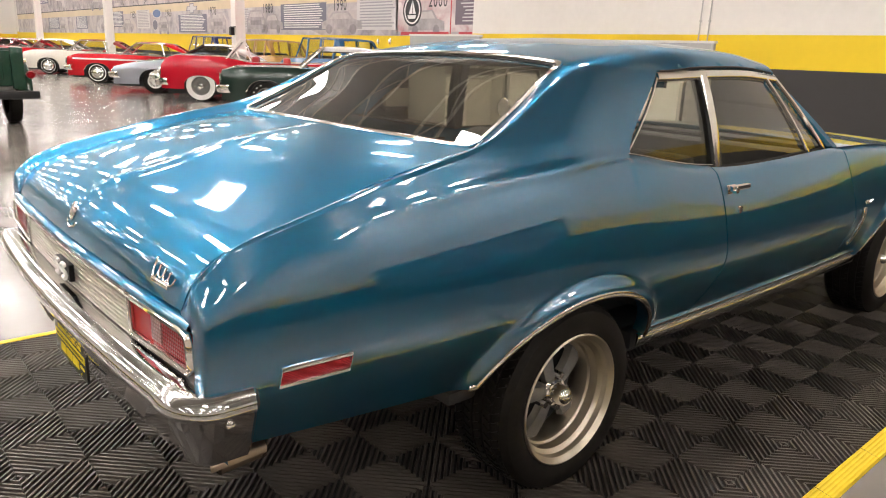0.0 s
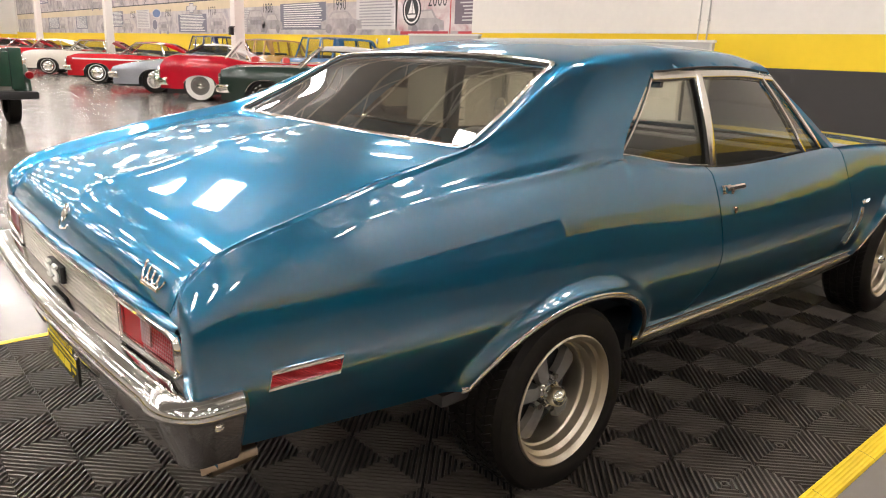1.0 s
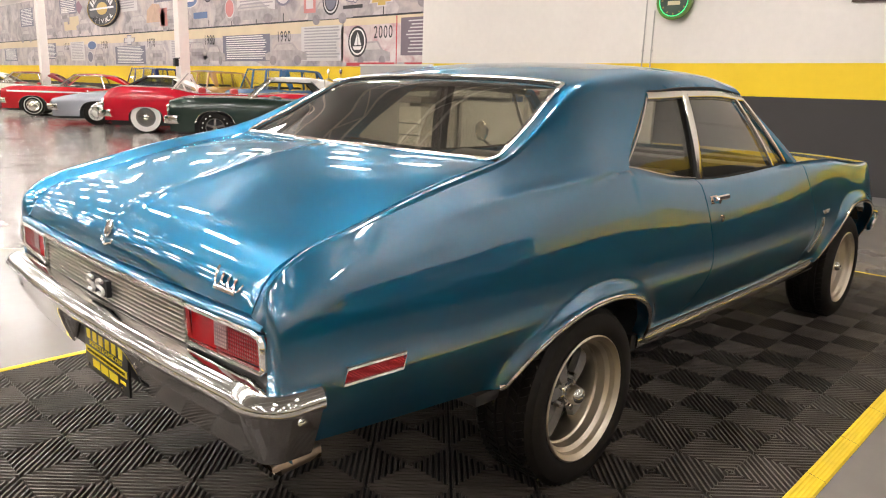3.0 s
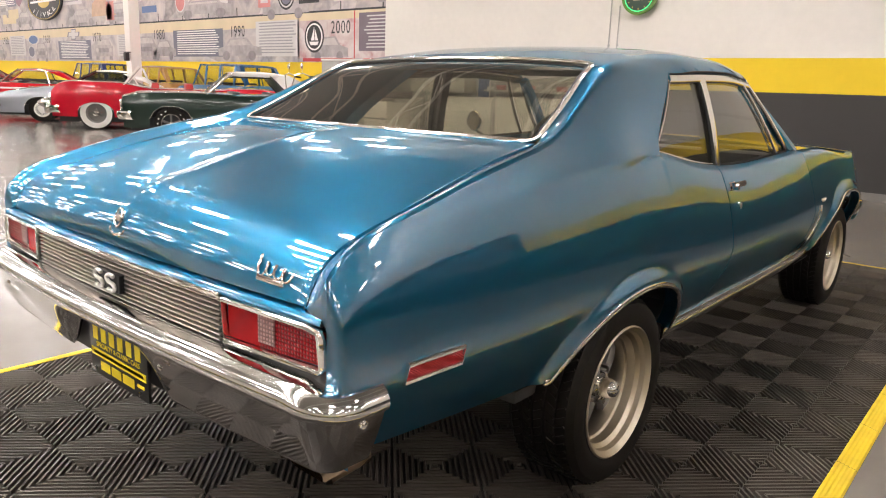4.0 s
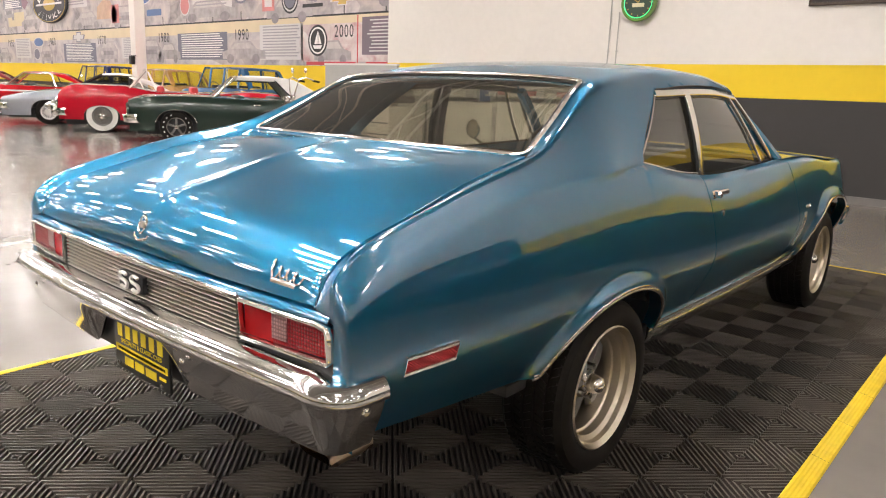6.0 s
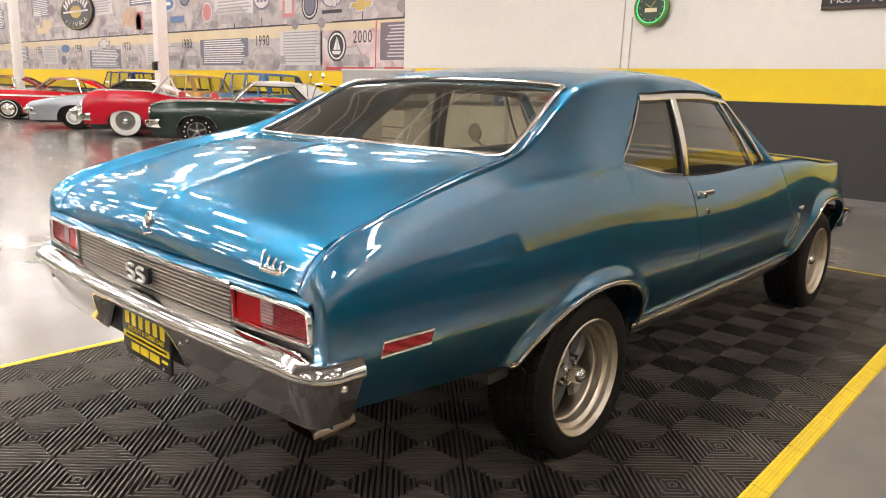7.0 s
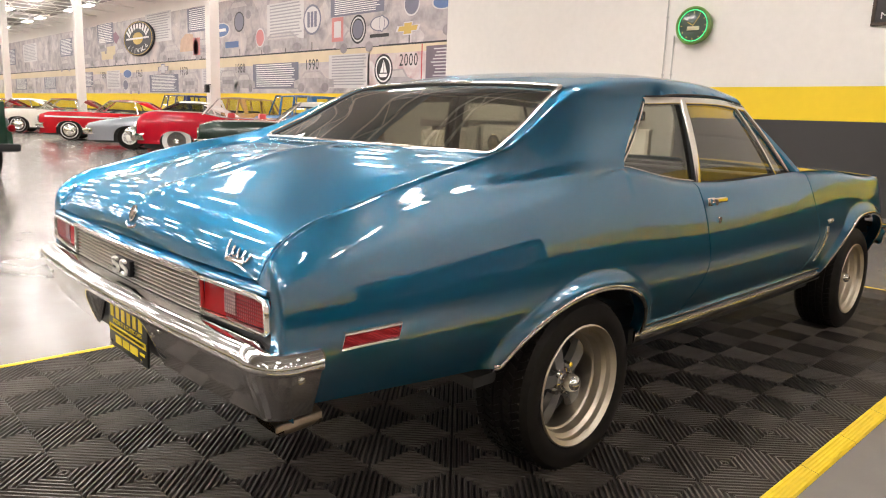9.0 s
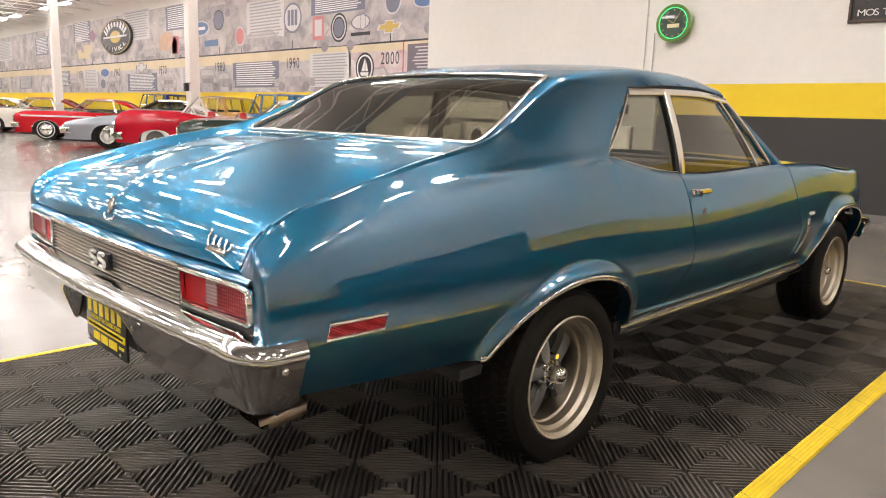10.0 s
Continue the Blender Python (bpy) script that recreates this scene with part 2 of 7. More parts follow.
def box(x0, x1, y0, y1, z0, z1, bevel=0.0, bm=None):
    bm = bm or bmesh.new()
    made = bmesh.ops.create_cube(bm, size=1.0)["verts"]
    for v in made:
        v.co = Vector(((x0 + x1) / 2 + v.co.x * (x1 - x0), (y0 + y1) / 2 + v.co.y * (y1 - y0), (z0 + z1) / 2 + v.co.z * (z1 - z0)))
    if bevel:
        edges = list({e for v in made for e in v.link_edges})
        bmesh.ops.bevel(bm, geom=edges, offset=bevel, segments=2, affect="EDGES", profile=0.6)
    return bm


def rod(a, b, r, n=10, bm=None, r2=None):
    """A round bar from a to b."""
    bm = bm or bmesh.new()
    a, b = Vector(a), Vector(b)
    d = b - a
    m = Matrix.Translation((a + b) / 2) @ d.to_track_quat("Z", "Y").to_matrix().to_4x4()
    bmesh.ops.create_cone(bm, cap_ends=True, segments=n, radius1=r, radius2=r if r2 is None else r2, depth=d.length, matrix=m)
    return bm


def lathe(profile, axis="x", n=48, bm=None, closed=False):
    """Turns a list of (along, radius) round an axis."""
    bm = bm or bmesh.new()
    rings = []
    for a, r in profile:
        ring = []
        for k in range(n):
            t = 2 * math.pi * k / n
            c, s = r * math.cos(t), r * math.sin(t)
            ring.append(bm.verts.new((a, c, s) if axis == "x" else (c, s, a) if axis == "z" else (c, a, s)))
        rings.append(ring)
    pairs = list(zip(rings, rings[1:])) + ([(rings[-1], rings[0])] if closed else [])
    for p, q in pairs:
        for k in range(n):
            bm.faces.new((p[k], p[(k + 1) % n], q[(k + 1) % n], q[k]))
    return bm


def sweep(path, w, h, bm=None, up=(0, 0, 1), closed=False, rnd=True):
    """A band of width w and height h drawn along a path (rounded section)."""
    bm = bm or bmesh.new()
    path = [Vector(p) for p in path]
    n = len(path)
    sec = [(-0.5, -0.3), (-0.5, 0.2), (-0.25, 0.5), (0.25, 0.5), (0.5, 0.2), (0.5, -0.3)] if rnd else [(-0.5, -0.5), (-0.5, 0.5), (0.5, 0.5), (0.5, -0.5)]
    rings = []
    for i, p in enumerate(path):
        a = path[i - 1] if i or closed else p
        b = path[(i + 1) % n] if i < n - 1 or closed else p
        t = (b - a).normalized()
        u = up(i) if callable(up) else Vector(up)
        s = t.cross(u)
        s = s.normalized() if s.length > 1e-6 else Vector((1, 0, 0))
        u = s.cross(t).normalized()
        rings.append([bm.verts.new(p + s * (q[0] * w) + u * (q[1] * h)) for q in sec])
    k = len(sec)
    for i in range(n if closed else n - 1):
        p, q = rings[i], rings[(i + 1) % n]
        for j in range(k):
            bm.faces.new((p[j], p[(j + 1) % k], q[(j + 1) % k], q[j]))
    if not closed:
        bm.faces.new(rings[0][::-1])
        bm.faces.new(rings[-1])
    return bm


def tube(path, r, n=8, bm=None, closed=False):
    bm = bm or bmesh.new()
    path = [Vector(p) for p in path]
    rings = []
    ref = Vector((0.123, 0.27, 1)).normalized()
    m = len(path)
    for i, p in enumerate(path):
        a = path[i - 1] if i or closed else p
        b = path[(i + 1) % m] if i < m - 1 or closed else p
        t = (b - a).normalized()
        s = t.cross(ref).normalized()
        u = s.cross(t)
        rings.append([bm.verts.new(p + (s * math.cos(2 * math.pi * k / n) + u * math.sin(2 * math.pi * k / n)) * r) for k in range(n)])
    for i in range(m if closed else m - 1):
        p, q = rings[i], rings[(i + 1) % m]
        for k in range(n):
            bm.faces.new((p[k], p[(k + 1) % n], q[(k + 1) % n], q[k]))
    if not closed:
        bm.faces.new(rings[0][::-1])
        bm.faces.new(rings[-1])
    return bm


def sheet(rows, bm=None):
    """A skin over rows of points."""
    bm = bm or bmesh.new()
    vs = [[bm.verts.new(p) for p in r] for r in rows]
    for a, b in zip(vs, vs[1:]):
        for k in range(len(a) - 1):
            try:
                bm.faces.new((a[k], a[k + 1], b[k + 1], b[k]))
            except ValueError:
                pass
    return bm


def mirrored(bm):
    """Adds the left half of a thing whose right half is given."""
    src = list(bm.faces)
    made = {v: bm.verts.new((-v.co.x, v.co.y, v.co.z)) for v in list(bm.verts)}
    for f in src:
        bm.faces.new([made[v] for v in reversed(f.verts)])
    return bm


def prism(poly, x0, x1, bevel=0.0, bm=None):
    """A side outline of (y, z) drawn out from x0 to x1."""
    bm = bm or bmesh.new()
    a = [bm.verts.new((x0, y, z)) for y, z in poly]
    b = [bm.verts.new((x1, y, z)) for y, z in poly]
    n = len(poly)
    fs = [bm.faces.new(a), bm.faces.new(b[::-1])]
    for k in range(n):
        bm.faces.new((a[k], b[k], b[(k + 1) % n], a[(k + 1) % n]))
    if bevel:
        edges = [e for f in fs for e in f.edges]
        bmesh.ops.bevel(bm, geom=edges, offset=bevel, segments=3, affect="EDGES", profile=0.5)
    return bm


def curve_fn(keys):
    """A smooth curve through (s, value) keys that doesn't overshoot."""
    xs, ys = np.array([k[0] for k in keys], float), np.array([k[1] for k in keys], float)
    h = np.diff(xs)
    d = np.diff(ys) / h
    m = np.zeros(len(xs))
    m[0], m[-1] = d[0], d[-1]
    for i in range(1, len(xs) - 1):
        if d[i - 1] * d[i] > 0:
            w1, w2 = 2 * h[i] + h[i - 1], h[i] + 2 * h[i - 1]
            m[i] = (w1 + w2) / (w1 / d[i - 1] + w2 / d[i])

    def at(s):
        s = min(max(s, xs[0]), xs[-1])
        i = int(min(np.searchsorted(xs, s, side="right") - 1, len(h) - 1))
        t = (s - xs[i]) / h[i]
        return float(ys[i] * (1 + 2 * t) * (1 - t) ** 2 + h[i] * m[i] * t * (1 - t) ** 2 + ys[i + 1] * t * t * (3 - 2 * t) + h[i] * m[i + 1] * t * t * (t - 1))
    return at


def spline_fn(keys):
    """A natural cubic through (s, value) keys, straight beyond them."""
    xs, ys = np.array([k[0] for k in keys], float), np.array([k[1] for k in keys], float)
    n, h = len(xs), np.diff(xs)
    a, r = np.eye(n), np.zeros(n)
    for i in range(1, n - 1):
        a[i, i - 1:i + 2] = h[i - 1], 2 * (h[i - 1] + h[i]), h[i]
        r[i] = 6 * ((ys[i + 1] - ys[i]) / h[i] - (ys[i] - ys[i - 1]) / h[i - 1])
    m = np.linalg.solve(a, r)

    def at(s):
        s = min(max(s, xs[0]), xs[-1])
        i = int(min(np.searchsorted(xs, s, side="right") - 1, n - 2))
        p, q = xs[i + 1] - s, s - xs[i]
        return float((m[i] * p ** 3 + m[i + 1] * q ** 3) / (6 * h[i]) + (ys[i] / h[i] - m[i] * h[i] / 6) * p + (ys[i + 1] / h[i] - m[i + 1] * h[i] / 6) * q)
    return at


def rail(keys):
    """A line along the car: keys of (station, x, y, z)."""
    fs = [curve_fn([(k[0], k[c]) for k in keys]) for c in (1, 2, 3)]
    return lambda s: Vector((fs[0](s), fs[1](s), fs[2](s)))


def eased(f, low, high, width):
    """A curve smoothed along its stations, untouched at both ends."""
    def at(s):
        w = min(width, max(0.0, (s - low) * 0.5), max(0.0, (high - s) * 0.5))
        ks = [(d / 6, math.exp(-2 * (d / 6) ** 2)) for d in range(-6, 7)]
        total = sum(g for _, g in ks)
        out = f(s + ks[0][0] * w) * (ks[0][1] / total)
        for d, g in ks[1:]:
            out = out + f(s + d * w) * (g / total)
        return out
    return at


def smooth_through(pts, k):
    """Points along a Catmull-Rom curve, k steps between neighbours."""
    out = []
    n = len(pts)
    for i in range(n - 1):
        p0 = pts[i - 1] if i else pts[0] * 2 - pts[1]
        p1, p2 = pts[i], pts[i + 1]
        p3 = pts[i + 2] if i + 2 < n else pts[-1] * 2 - pts[-2]
        for j in range(k):
            t = j / k
            out.append(0.5 * ((2 * p1) + (p2 - p0) * t + (2 * p0 - 5 * p1 + 4 * p2 - p3) * t * t + (3 * p1 - p0 - 3 * p2 + p3) * t ** 3))
    out.append(pts[-1])
    return out


def step(a, b, x):
    t = min(max((x - a) / (b - a), 0.0), 1.0)
    return t * t * (3 - 2 * t)


# ---------------------------------------------------------------- the hall
FLOOR = -0.018
WALL_Y, MURAL_Y, WALL_END = 8.8, 14.55, -9.1
EAST, WEST, SOUTH, TOP = 21.0, -82.0, -22.0, 7.6

setting("floor", box(WEST, EAST, SOUTH, MURAL_Y + 0.3, FLOOR - 0.2, FLOOR), CONCRETE, "polished grey-beige concrete floor with soft reflections", "floor")
setting("ceiling", box(WEST, EAST, SOUTH, MURAL_Y + 0.3, TOP, TOP + 0.2), CEIL, "grey metal deck ceiling of the hall", "ceiling")


def striped_wall(name, x0, x1, y0, y1, label):
    """Charcoal below, a yellow band, white above."""
    bm = bmesh.new()
    for k, (z0, z1) in enumerate(((FLOOR, 1.345), (1.345, 1.815), (1.815, TOP))):
        n = len(bm.faces)
        box(x0, x1, y0, y1, z0, z1, 0, bm)
        bm.faces.ensure_lookup_table()
        for f in bm.faces[n:]:
            f.material_index = k
    return setting(name, bm, [BLACK_WALL, YELLOW_WALL, WHITE_WALL], label, "wall")


striped_wall("wall_north", WALL_END, EAST, WALL_Y, WALL_Y + 0.2, "white wall with a yellow band over charcoal paint")
striped_wall("wall_east", EAST, EAST + 0.2, SOUTH, WALL_Y, "white wall with a yellow band over charcoal paint")
striped_wall("wall_south", WEST, EAST, SOUTH - 0.2, SOUTH, "white wall with a yellow band over charcoal paint")
striped_wall("wall_west", WEST - 0.2, WEST, SOUTH, MURAL_Y, "white end wall with a yellow band")
setting("wall_return", box(WALL_END, WALL_END + 0.2, WALL_Y + 0.2, MURAL_Y, FLOOR, TOP), WHITE_WALL, "white return wall", "wall")
bm = bmesh.new()
for k, (z0, z1) in enumerate(((FLOOR, 1.0), (1.0, 2.07), (2.07, TOP))):
    n = len(bm.faces)
    box(WEST, WALL_END, MURAL_Y, MURAL_Y + 0.2, z0, z1, 0, bm)
    bm.faces.ensure_lookup_table()
    for f in bm.faces[n:]:
        f.material_index = k
setting("wall_mural", bm, [BLACK_WALL, YELLOW_WALL, WHITE_WALL], "long wall with a yellow band under a printed mural", "wall")
bm = bmesh.new()
for x0, x1 in ((WALL_END + 0.001, EAST),):
    box(x0, x1, WALL_Y - 0.012, WALL_Y, FLOOR, 0.085, 0, bm)
setting("baseboard", bm, plain("grey_base", (0.16, 0.15, 0.14), 0.5), "dark grey rubber baseboard", "baseboard")

# columns
for x, y in ((-18.3, 8.0), (-30.4, 8.0), (-42.5, 8.0), (-54.6, 8.0), (-66.7, 8.0)):
    setting("column", box(x - 0.15, x + 0.15, y - 0.15, y + 0.15, FLOOR, TOP, 0.01), WHITE_WALL, "white painted square steel column", "column")

# roof joists and lamps
joist = bmesh.new()
for k in range(29):
    x = -80 + 3.2 * k
    box(x - 0.04, x + 0.04, SOUTH, MURAL_Y, TOP - 0.14, TOP - 0.10, 0, joist)
    box(x - 0.04, x + 0.04, SOUTH, MURAL_Y, TOP - 0.74, TOP - 0.70, 0, joist)
    for j in range(24):
        y = SOUTH + 1.5 * j
        rod((x, y, TOP - 0.72), (x, y + 0.75, TOP - 0.12), 0.018, 5, joist)
        rod((x, y + 0.75, TOP - 0.12), (x, y + 1.5, TOP - 0.72), 0.018, 5, joist)
tagged(link("roof_joists", joist, OFFWHITE, None, "", None), "white open-web steel roof joists", "joist", "", "structure")


def lamp_fixture():
    t = thing("ceiling_light", "white linear fluorescent ceiling light, switched on", "light", group="ceiling lights")
    part("housing", box(-0.62, 0.62, -0.07, 0.07, 0.02, 0.09, 0.01), OFFWHITE, t)
    part("diffuser", box(-0.59, 0.59, -0.19, 0.19, -0.005, 0.019, 0.004), LAMP, t)
    for x in (-0.5, 0.5):
        part("hanger", rod((x, 0, 0.085), (x, 0, 0.955), 0.006, 6), OFFWHITE, t)
    return t


first = lamp_fixture()
first.matrix_basis = pose(-1.3, -3.0, TOP - 0.95)
for i in range(-25, 7):
    for j in range(-5, 7):
        if (i, j) == (0, 0) or (i < -1 and (i + j) % 3 == 0) or (i > 1 and (i + j) % 2):
            continue
        x, y = -1.3 + 3.1 * i, -3.0 + 2.5 * j
        if not (1.0 < x < 3.0) and not (x > -8.5 and y > 3.3) and y < MURAL_Y - 1 and not (x > WALL_END - 0.8 and y > WALL_Y - 0.4):
            copy_thing(first, pose(x, y, TOP - 0.95))

# extra lamps added between those of two rows, to light the bay and shadow the mat
for j in range(12):
    y = -6.75 + 2.5 * j
    if y < 0.0:
        copy_thing(first, pose(-4.4, y, TOP - 0.95))
    if y < WALL_Y - 0.8:
        copy_thing(first, pose(-1.3, y, TOP - 0.95))
# and an unseen row is added to brighten the wall mirrored in the flank
for k in range(4):
    copy_thing(first, pose(8.5 + 3.1 * k, 7.6, TOP - 0.95))


# ---------------------------------------------------------------- the blue coupe
# x to its right, y ahead from the rear axle, z up; s is the station along the side
ARCHES = ((0.0, 0.30, 0.440, 0.350, 2.08), (2.819, 0.31, 0.43, 0.405, 2.5))
def rail_through(keys):
    """A line along the car with even curvature: keys of (station, x, y, z)."""
    fs = [spline_fn([(k[0], k[c]) for k in keys]) for c in (1, 2, 3)]
    return lambda s: Vector((fs[0](s), fs[1](s), fs[2](s)))


LID_CENTRE = rail_through([(-1.15, 0, -1.186, 0.802), (-1.10, 0, -1.170, 0.862), (-1.04, 0, -1.118, 0.918), (-0.9, 0, -0.985, 0.968), (-0.6, 0, -0.685, 1.046), (-0.3, 0, -0.38, 1.086)])
LID_EDGE = rail_through([(-1.15, 0.736, -1.163, 0.802), (-1.10, 0.737, -1.132, 0.862), (-1.03, 0.735, -1.065, 0.908), (-0.9, 0.728, -0.935, 0.946), (-0.6, 0.708, -0.632, 1.026), (-0.3, 0.686, -0.330, 1.080)])
ROOF_CENTRE = rail([(-0.3, 0, -0.38, 1.083), (-0.1, 0, -0.13, 1.207), (0.08, 0, 0.155, 1.335), (0.27, 0, 0.46, 1.398), (0.8, 0, 0.85, 1.420), (1.3, 0, 1.15, 1.412), (1.9, 0, 1.50, 1.376)])
ROOF_MID = rail([(-0.3, 0.36, -0.37, 1.083), (-0.1, 0.34, -0.128, 1.202), (0.08, 0.32, 0.152, 1.330), (0.27, 0.32, 0.46, 1.391), (0.8, 0.32, 0.85, 1.413), (1.3, 0.32, 1.15, 1.405), (1.9, 0.31, 1.50, 1.370)])
ROOF_EDGE = rail([(-0.3, 0.686, -0.330, 1.080), (-0.1, 0.645, -0.118, 1.185), (0.08, 0.594, 0.135, 1.314), (0.27, 0.560, 0.50, 1.368), (0.8, 0.565, 0.83, 1.390), (1.3, 0.560, 1.14, 1.388), (1.9, 0.545, 1.49, 1.356)])
R_OUT = rail([(-1.15, 0.796, -1.150, 0.870), (-1.10, 0.796, -1.112, 0.903), (-1.03, 0.795, -1.046, 0.934), (-0.9, 0.797, -0.922, 0.968),
              (-0.7, 0.794, -0.726, 1.019), (-0.5, 0.786, -0.524, 1.060), (-0.3, 0.762, -0.326, 1.095), (-0.1, 0.704, -0.120, 1.191), (0.08, 0.650, 0.150, 1.300),
              (0.27, 0.660, 0.560, 1.306), (0.8, 0.672, 0.80, 1.322), (1.3, 0.664, 1.12, 1.330), (1.9, 0.630, 1.50, 1.312)])
X_WINDOW = curve_fn([(0.27, 0.764), (0.8, 0.766), (1.3, 0.764), (1.9, 0.752)])
X_BELT = curve_fn([(0.27, 0.782), (0.5, 0.788), (0.8, 0.790), (1.3, 0.788), (1.9, 0.776), (2.6, 0.776), (3.2, 0.768), (3.45, 0.745), (3.54, 0.71)])
Z_BELT = spline_fn([(-1.15, 0.848), (-1.03, 0.892), (-0.9, 0.924), (-0.5, 0.992), (-0.1, 1.024), (0.27, 1.040), (0.52, 1.002), (0.8, 0.968), (1.3, 0.962), (1.9, 0.980), (2.6, 0.965), (3.2, 0.925), (3.45, 0.893), (3.54, 0.84)])
X_MAX = spline_fn([(-1.15, 0.848), (-1.0, 0.858), (-0.84, 0.867), (-0.6, 0.878), (-0.2, 0.888), (0.3, 0.890), (0.9, 0.890), (1.8, 0.888), (2.8, 0.872), (3.3, 0.838), (3.54, 0.76)])
Z_UNDER = curve_fn([(-1.15, 0.50), (-0.5, 0.455), (0.0, 0.42), (0.4, 0.40), (2.3, 0.40), (3.2, 0.42), (3.54, 0.46)])
DOOR_REAR, DOOR_FRONT = 0.80, 2.06
ROOF_CENTRE, ROOF_MID, ROOF_EDGE = [eased(r, -0.36, 0.14, 0.08) for r in (ROOF_CENTRE, ROOF_MID, ROOF_EDGE)]
ROOF_CENTRE, ROOF_MID, ROOF_EDGE = [eased(r, 0.10, 1.9, 0.3) for r in (ROOF_CENTRE, ROOF_MID, ROOF_EDGE)]
R_OUT = eased(eased(R_OUT, -1.06, 0.27, 0.16), -1.06, 0.27, 0.12)


def R_CENTRE(s):
    return LID_CENTRE(s) if s < -0.3 else ROOF_CENTRE(s)


def R_EDGE(s):
    return LID_EDGE(s) if s < -0.3 else ROOF_EDGE(s)


def R_MID(s):
    if s >= -0.3:
        return ROOF_MID(s)
    return LID_CENTRE(s).lerp(LID_EDGE(s), 0.5)


# the flank's lean by height over its widest line, on the quarter and on the door
WIDEST = 0.675
QUARTER_LEAN = spline_fn([(0.30, -31), (0.42, -26), (0.52, -21.5), (0.60, -17), (0.645, -11.5), (0.675, 0), (0.70, 7), (0.74, 9.6), (0.80, 11.3), (0.838, 12.3), (0.885, 14), (0.95, 17), (1.05, 22)])
DOOR_LEAN = spline_fn([(0.30, -31), (0.42, -26), (0.52, -21), (0.59, -16), (0.63, -9.5), (0.66, 0), (0.69, 8), (0.74, 12), (0.80, 15), (0.86, 18), (0.92, 24), (0.97, 33), (1.05, 40)])


def integral(lean_fn):
    """How far the flank has fallen in at a height."""
    hs = np.arange(0.30, 1.0601, 0.005)
    slope = np.tan(np.radians([lean_fn(h) for h in hs]))
    run = np.concatenate(([0.0], np.cumsum((slope[1:] + slope[:-1]) * 0.0025)))
    run -= np.interp(WIDEST, hs, run)
    return lambda z: float(np.interp(z, hs, run))


QUARTER_FALL, DOOR_FALL = integral(QUARTER_LEAN), integral(DOOR_LEAN)


def blend_at(s):
    return step(-0.1, 0.95, s)


def flank_fall(s, z):
    b = blend_at(s)
    return QUARTER_FALL(z) * (1 - b) + DOOR_FALL(z) * b


def flank_lean(s, z):
    b = blend_at(s)
    return QUARTER_LEAN(z) * (1 - b) + DOOR_LEAN(z) * b


def side_x(s, z):
    """Half-width of the flank at a station and a height."""
    zb, xm = Z_BELT(s), X_MAX(s)
    x = xm - flank_fall(s, z)
    if s < 0.27:
        z0 = zb - roll(s)
        return x + crease(s, z) if z <= z0 else shoulder(s, min(1.0, (z - z0) / (R_OUT(s).z - z0)))[0].x
    # the last few centimetres ease onto the belt line
    return x + (X_BELT(s) + 0.006 - (xm - flank_fall(s, zb))) * step(zb - 0.16, zb, z) - 0.016 * max(0.0, (z - zb + 0.026) / 0.026) ** 2


def crease(s, z):
    """The hip line that runs back from the quarter window and fades."""
    return 0.0058 * step(-1.0, 0.2, s) * step(0.34, 0.24, s) * math.exp(-((z - Z_BELT(s)) / 0.018) ** 2)


def roll(s):
    return 0.06 + 0.04 * step(-1.0, -0.45, s) - 0.09 * step(-0.45, 0.27, s)


def shoulder(s, w):
    """From the flank (w = 0) up over the shoulder and sail to the outer rail (w = 1): place and slope."""
    z0, top = Z_BELT(s) - roll(s), R_OUT(s)
    fade = step(0.0, 0.27, s)
    x0 = X_MAX(s) - flank_fall(s, z0)
    x0 += (X_BELT(0.27) - (X_MAX(s) - flank_fall(s, Z_BELT(s)))) * fade
    h = top.z - z0
    mean = math.degrees(math.atan2(x0 - top.x, h))
    m0 = -math.tan(math.radians(min(flank_lean(s, z0), mean))) * h
    m1 = -math.tan(math.radians(mean * (1.16 + 0.06 * fade))) * h
    x = x0 * (1 + 2 * w) * (1 - w) ** 2 + m0 * w * (1 - w) ** 2 + top.x * w * w * (3 - 2 * w) + m1 * w * w * (w - 1)
    wb = roll(s) / h
    v = max(0.0, (w - wb) / (1 - wb))
    v = v * v * (2 - v) * 0.5 + v * 0.5
    x += crease(s, z0 + h * w)
    return Vector((x, s + (top.y - s) * v, z0 + h * w)), m1 / h


def lower_z(s):
    low = Z_UNDER(s)
    for yc, zc, a, b, n in ARCHES:
        u = abs(s - yc) / a
        if u < 1:
            low = max(low, zc + b * (1 - u ** n) ** (1 / n))
    return low


def flare(s, z):
    out = 0.0
    for yc, zc, a, b, n in ARCHES:
        f = ((abs(s - yc) / a) ** n + (max(z - zc, 0) / b) ** n) ** (1 / n)
        out += 0.024 * step(1.175, 1.03, f)
    return out


def lean(s, z):
    """The slant of the door cuts with height."""
    w = math.exp(-((s - DOOR_REAR) / 0.22) ** 2)
    v = math.exp(-((s - DOOR_FRONT) / 0.2) ** 2)
    return w * (-0.10 * step(0.62, 0.38, z)) + v * (-0.05 * step(0.6, 0.95, z))


def flank(s, z, depth=0.0):
    return Vector((side_x(s, z) + flare(s, z) - depth, s + lean(s, z), z))


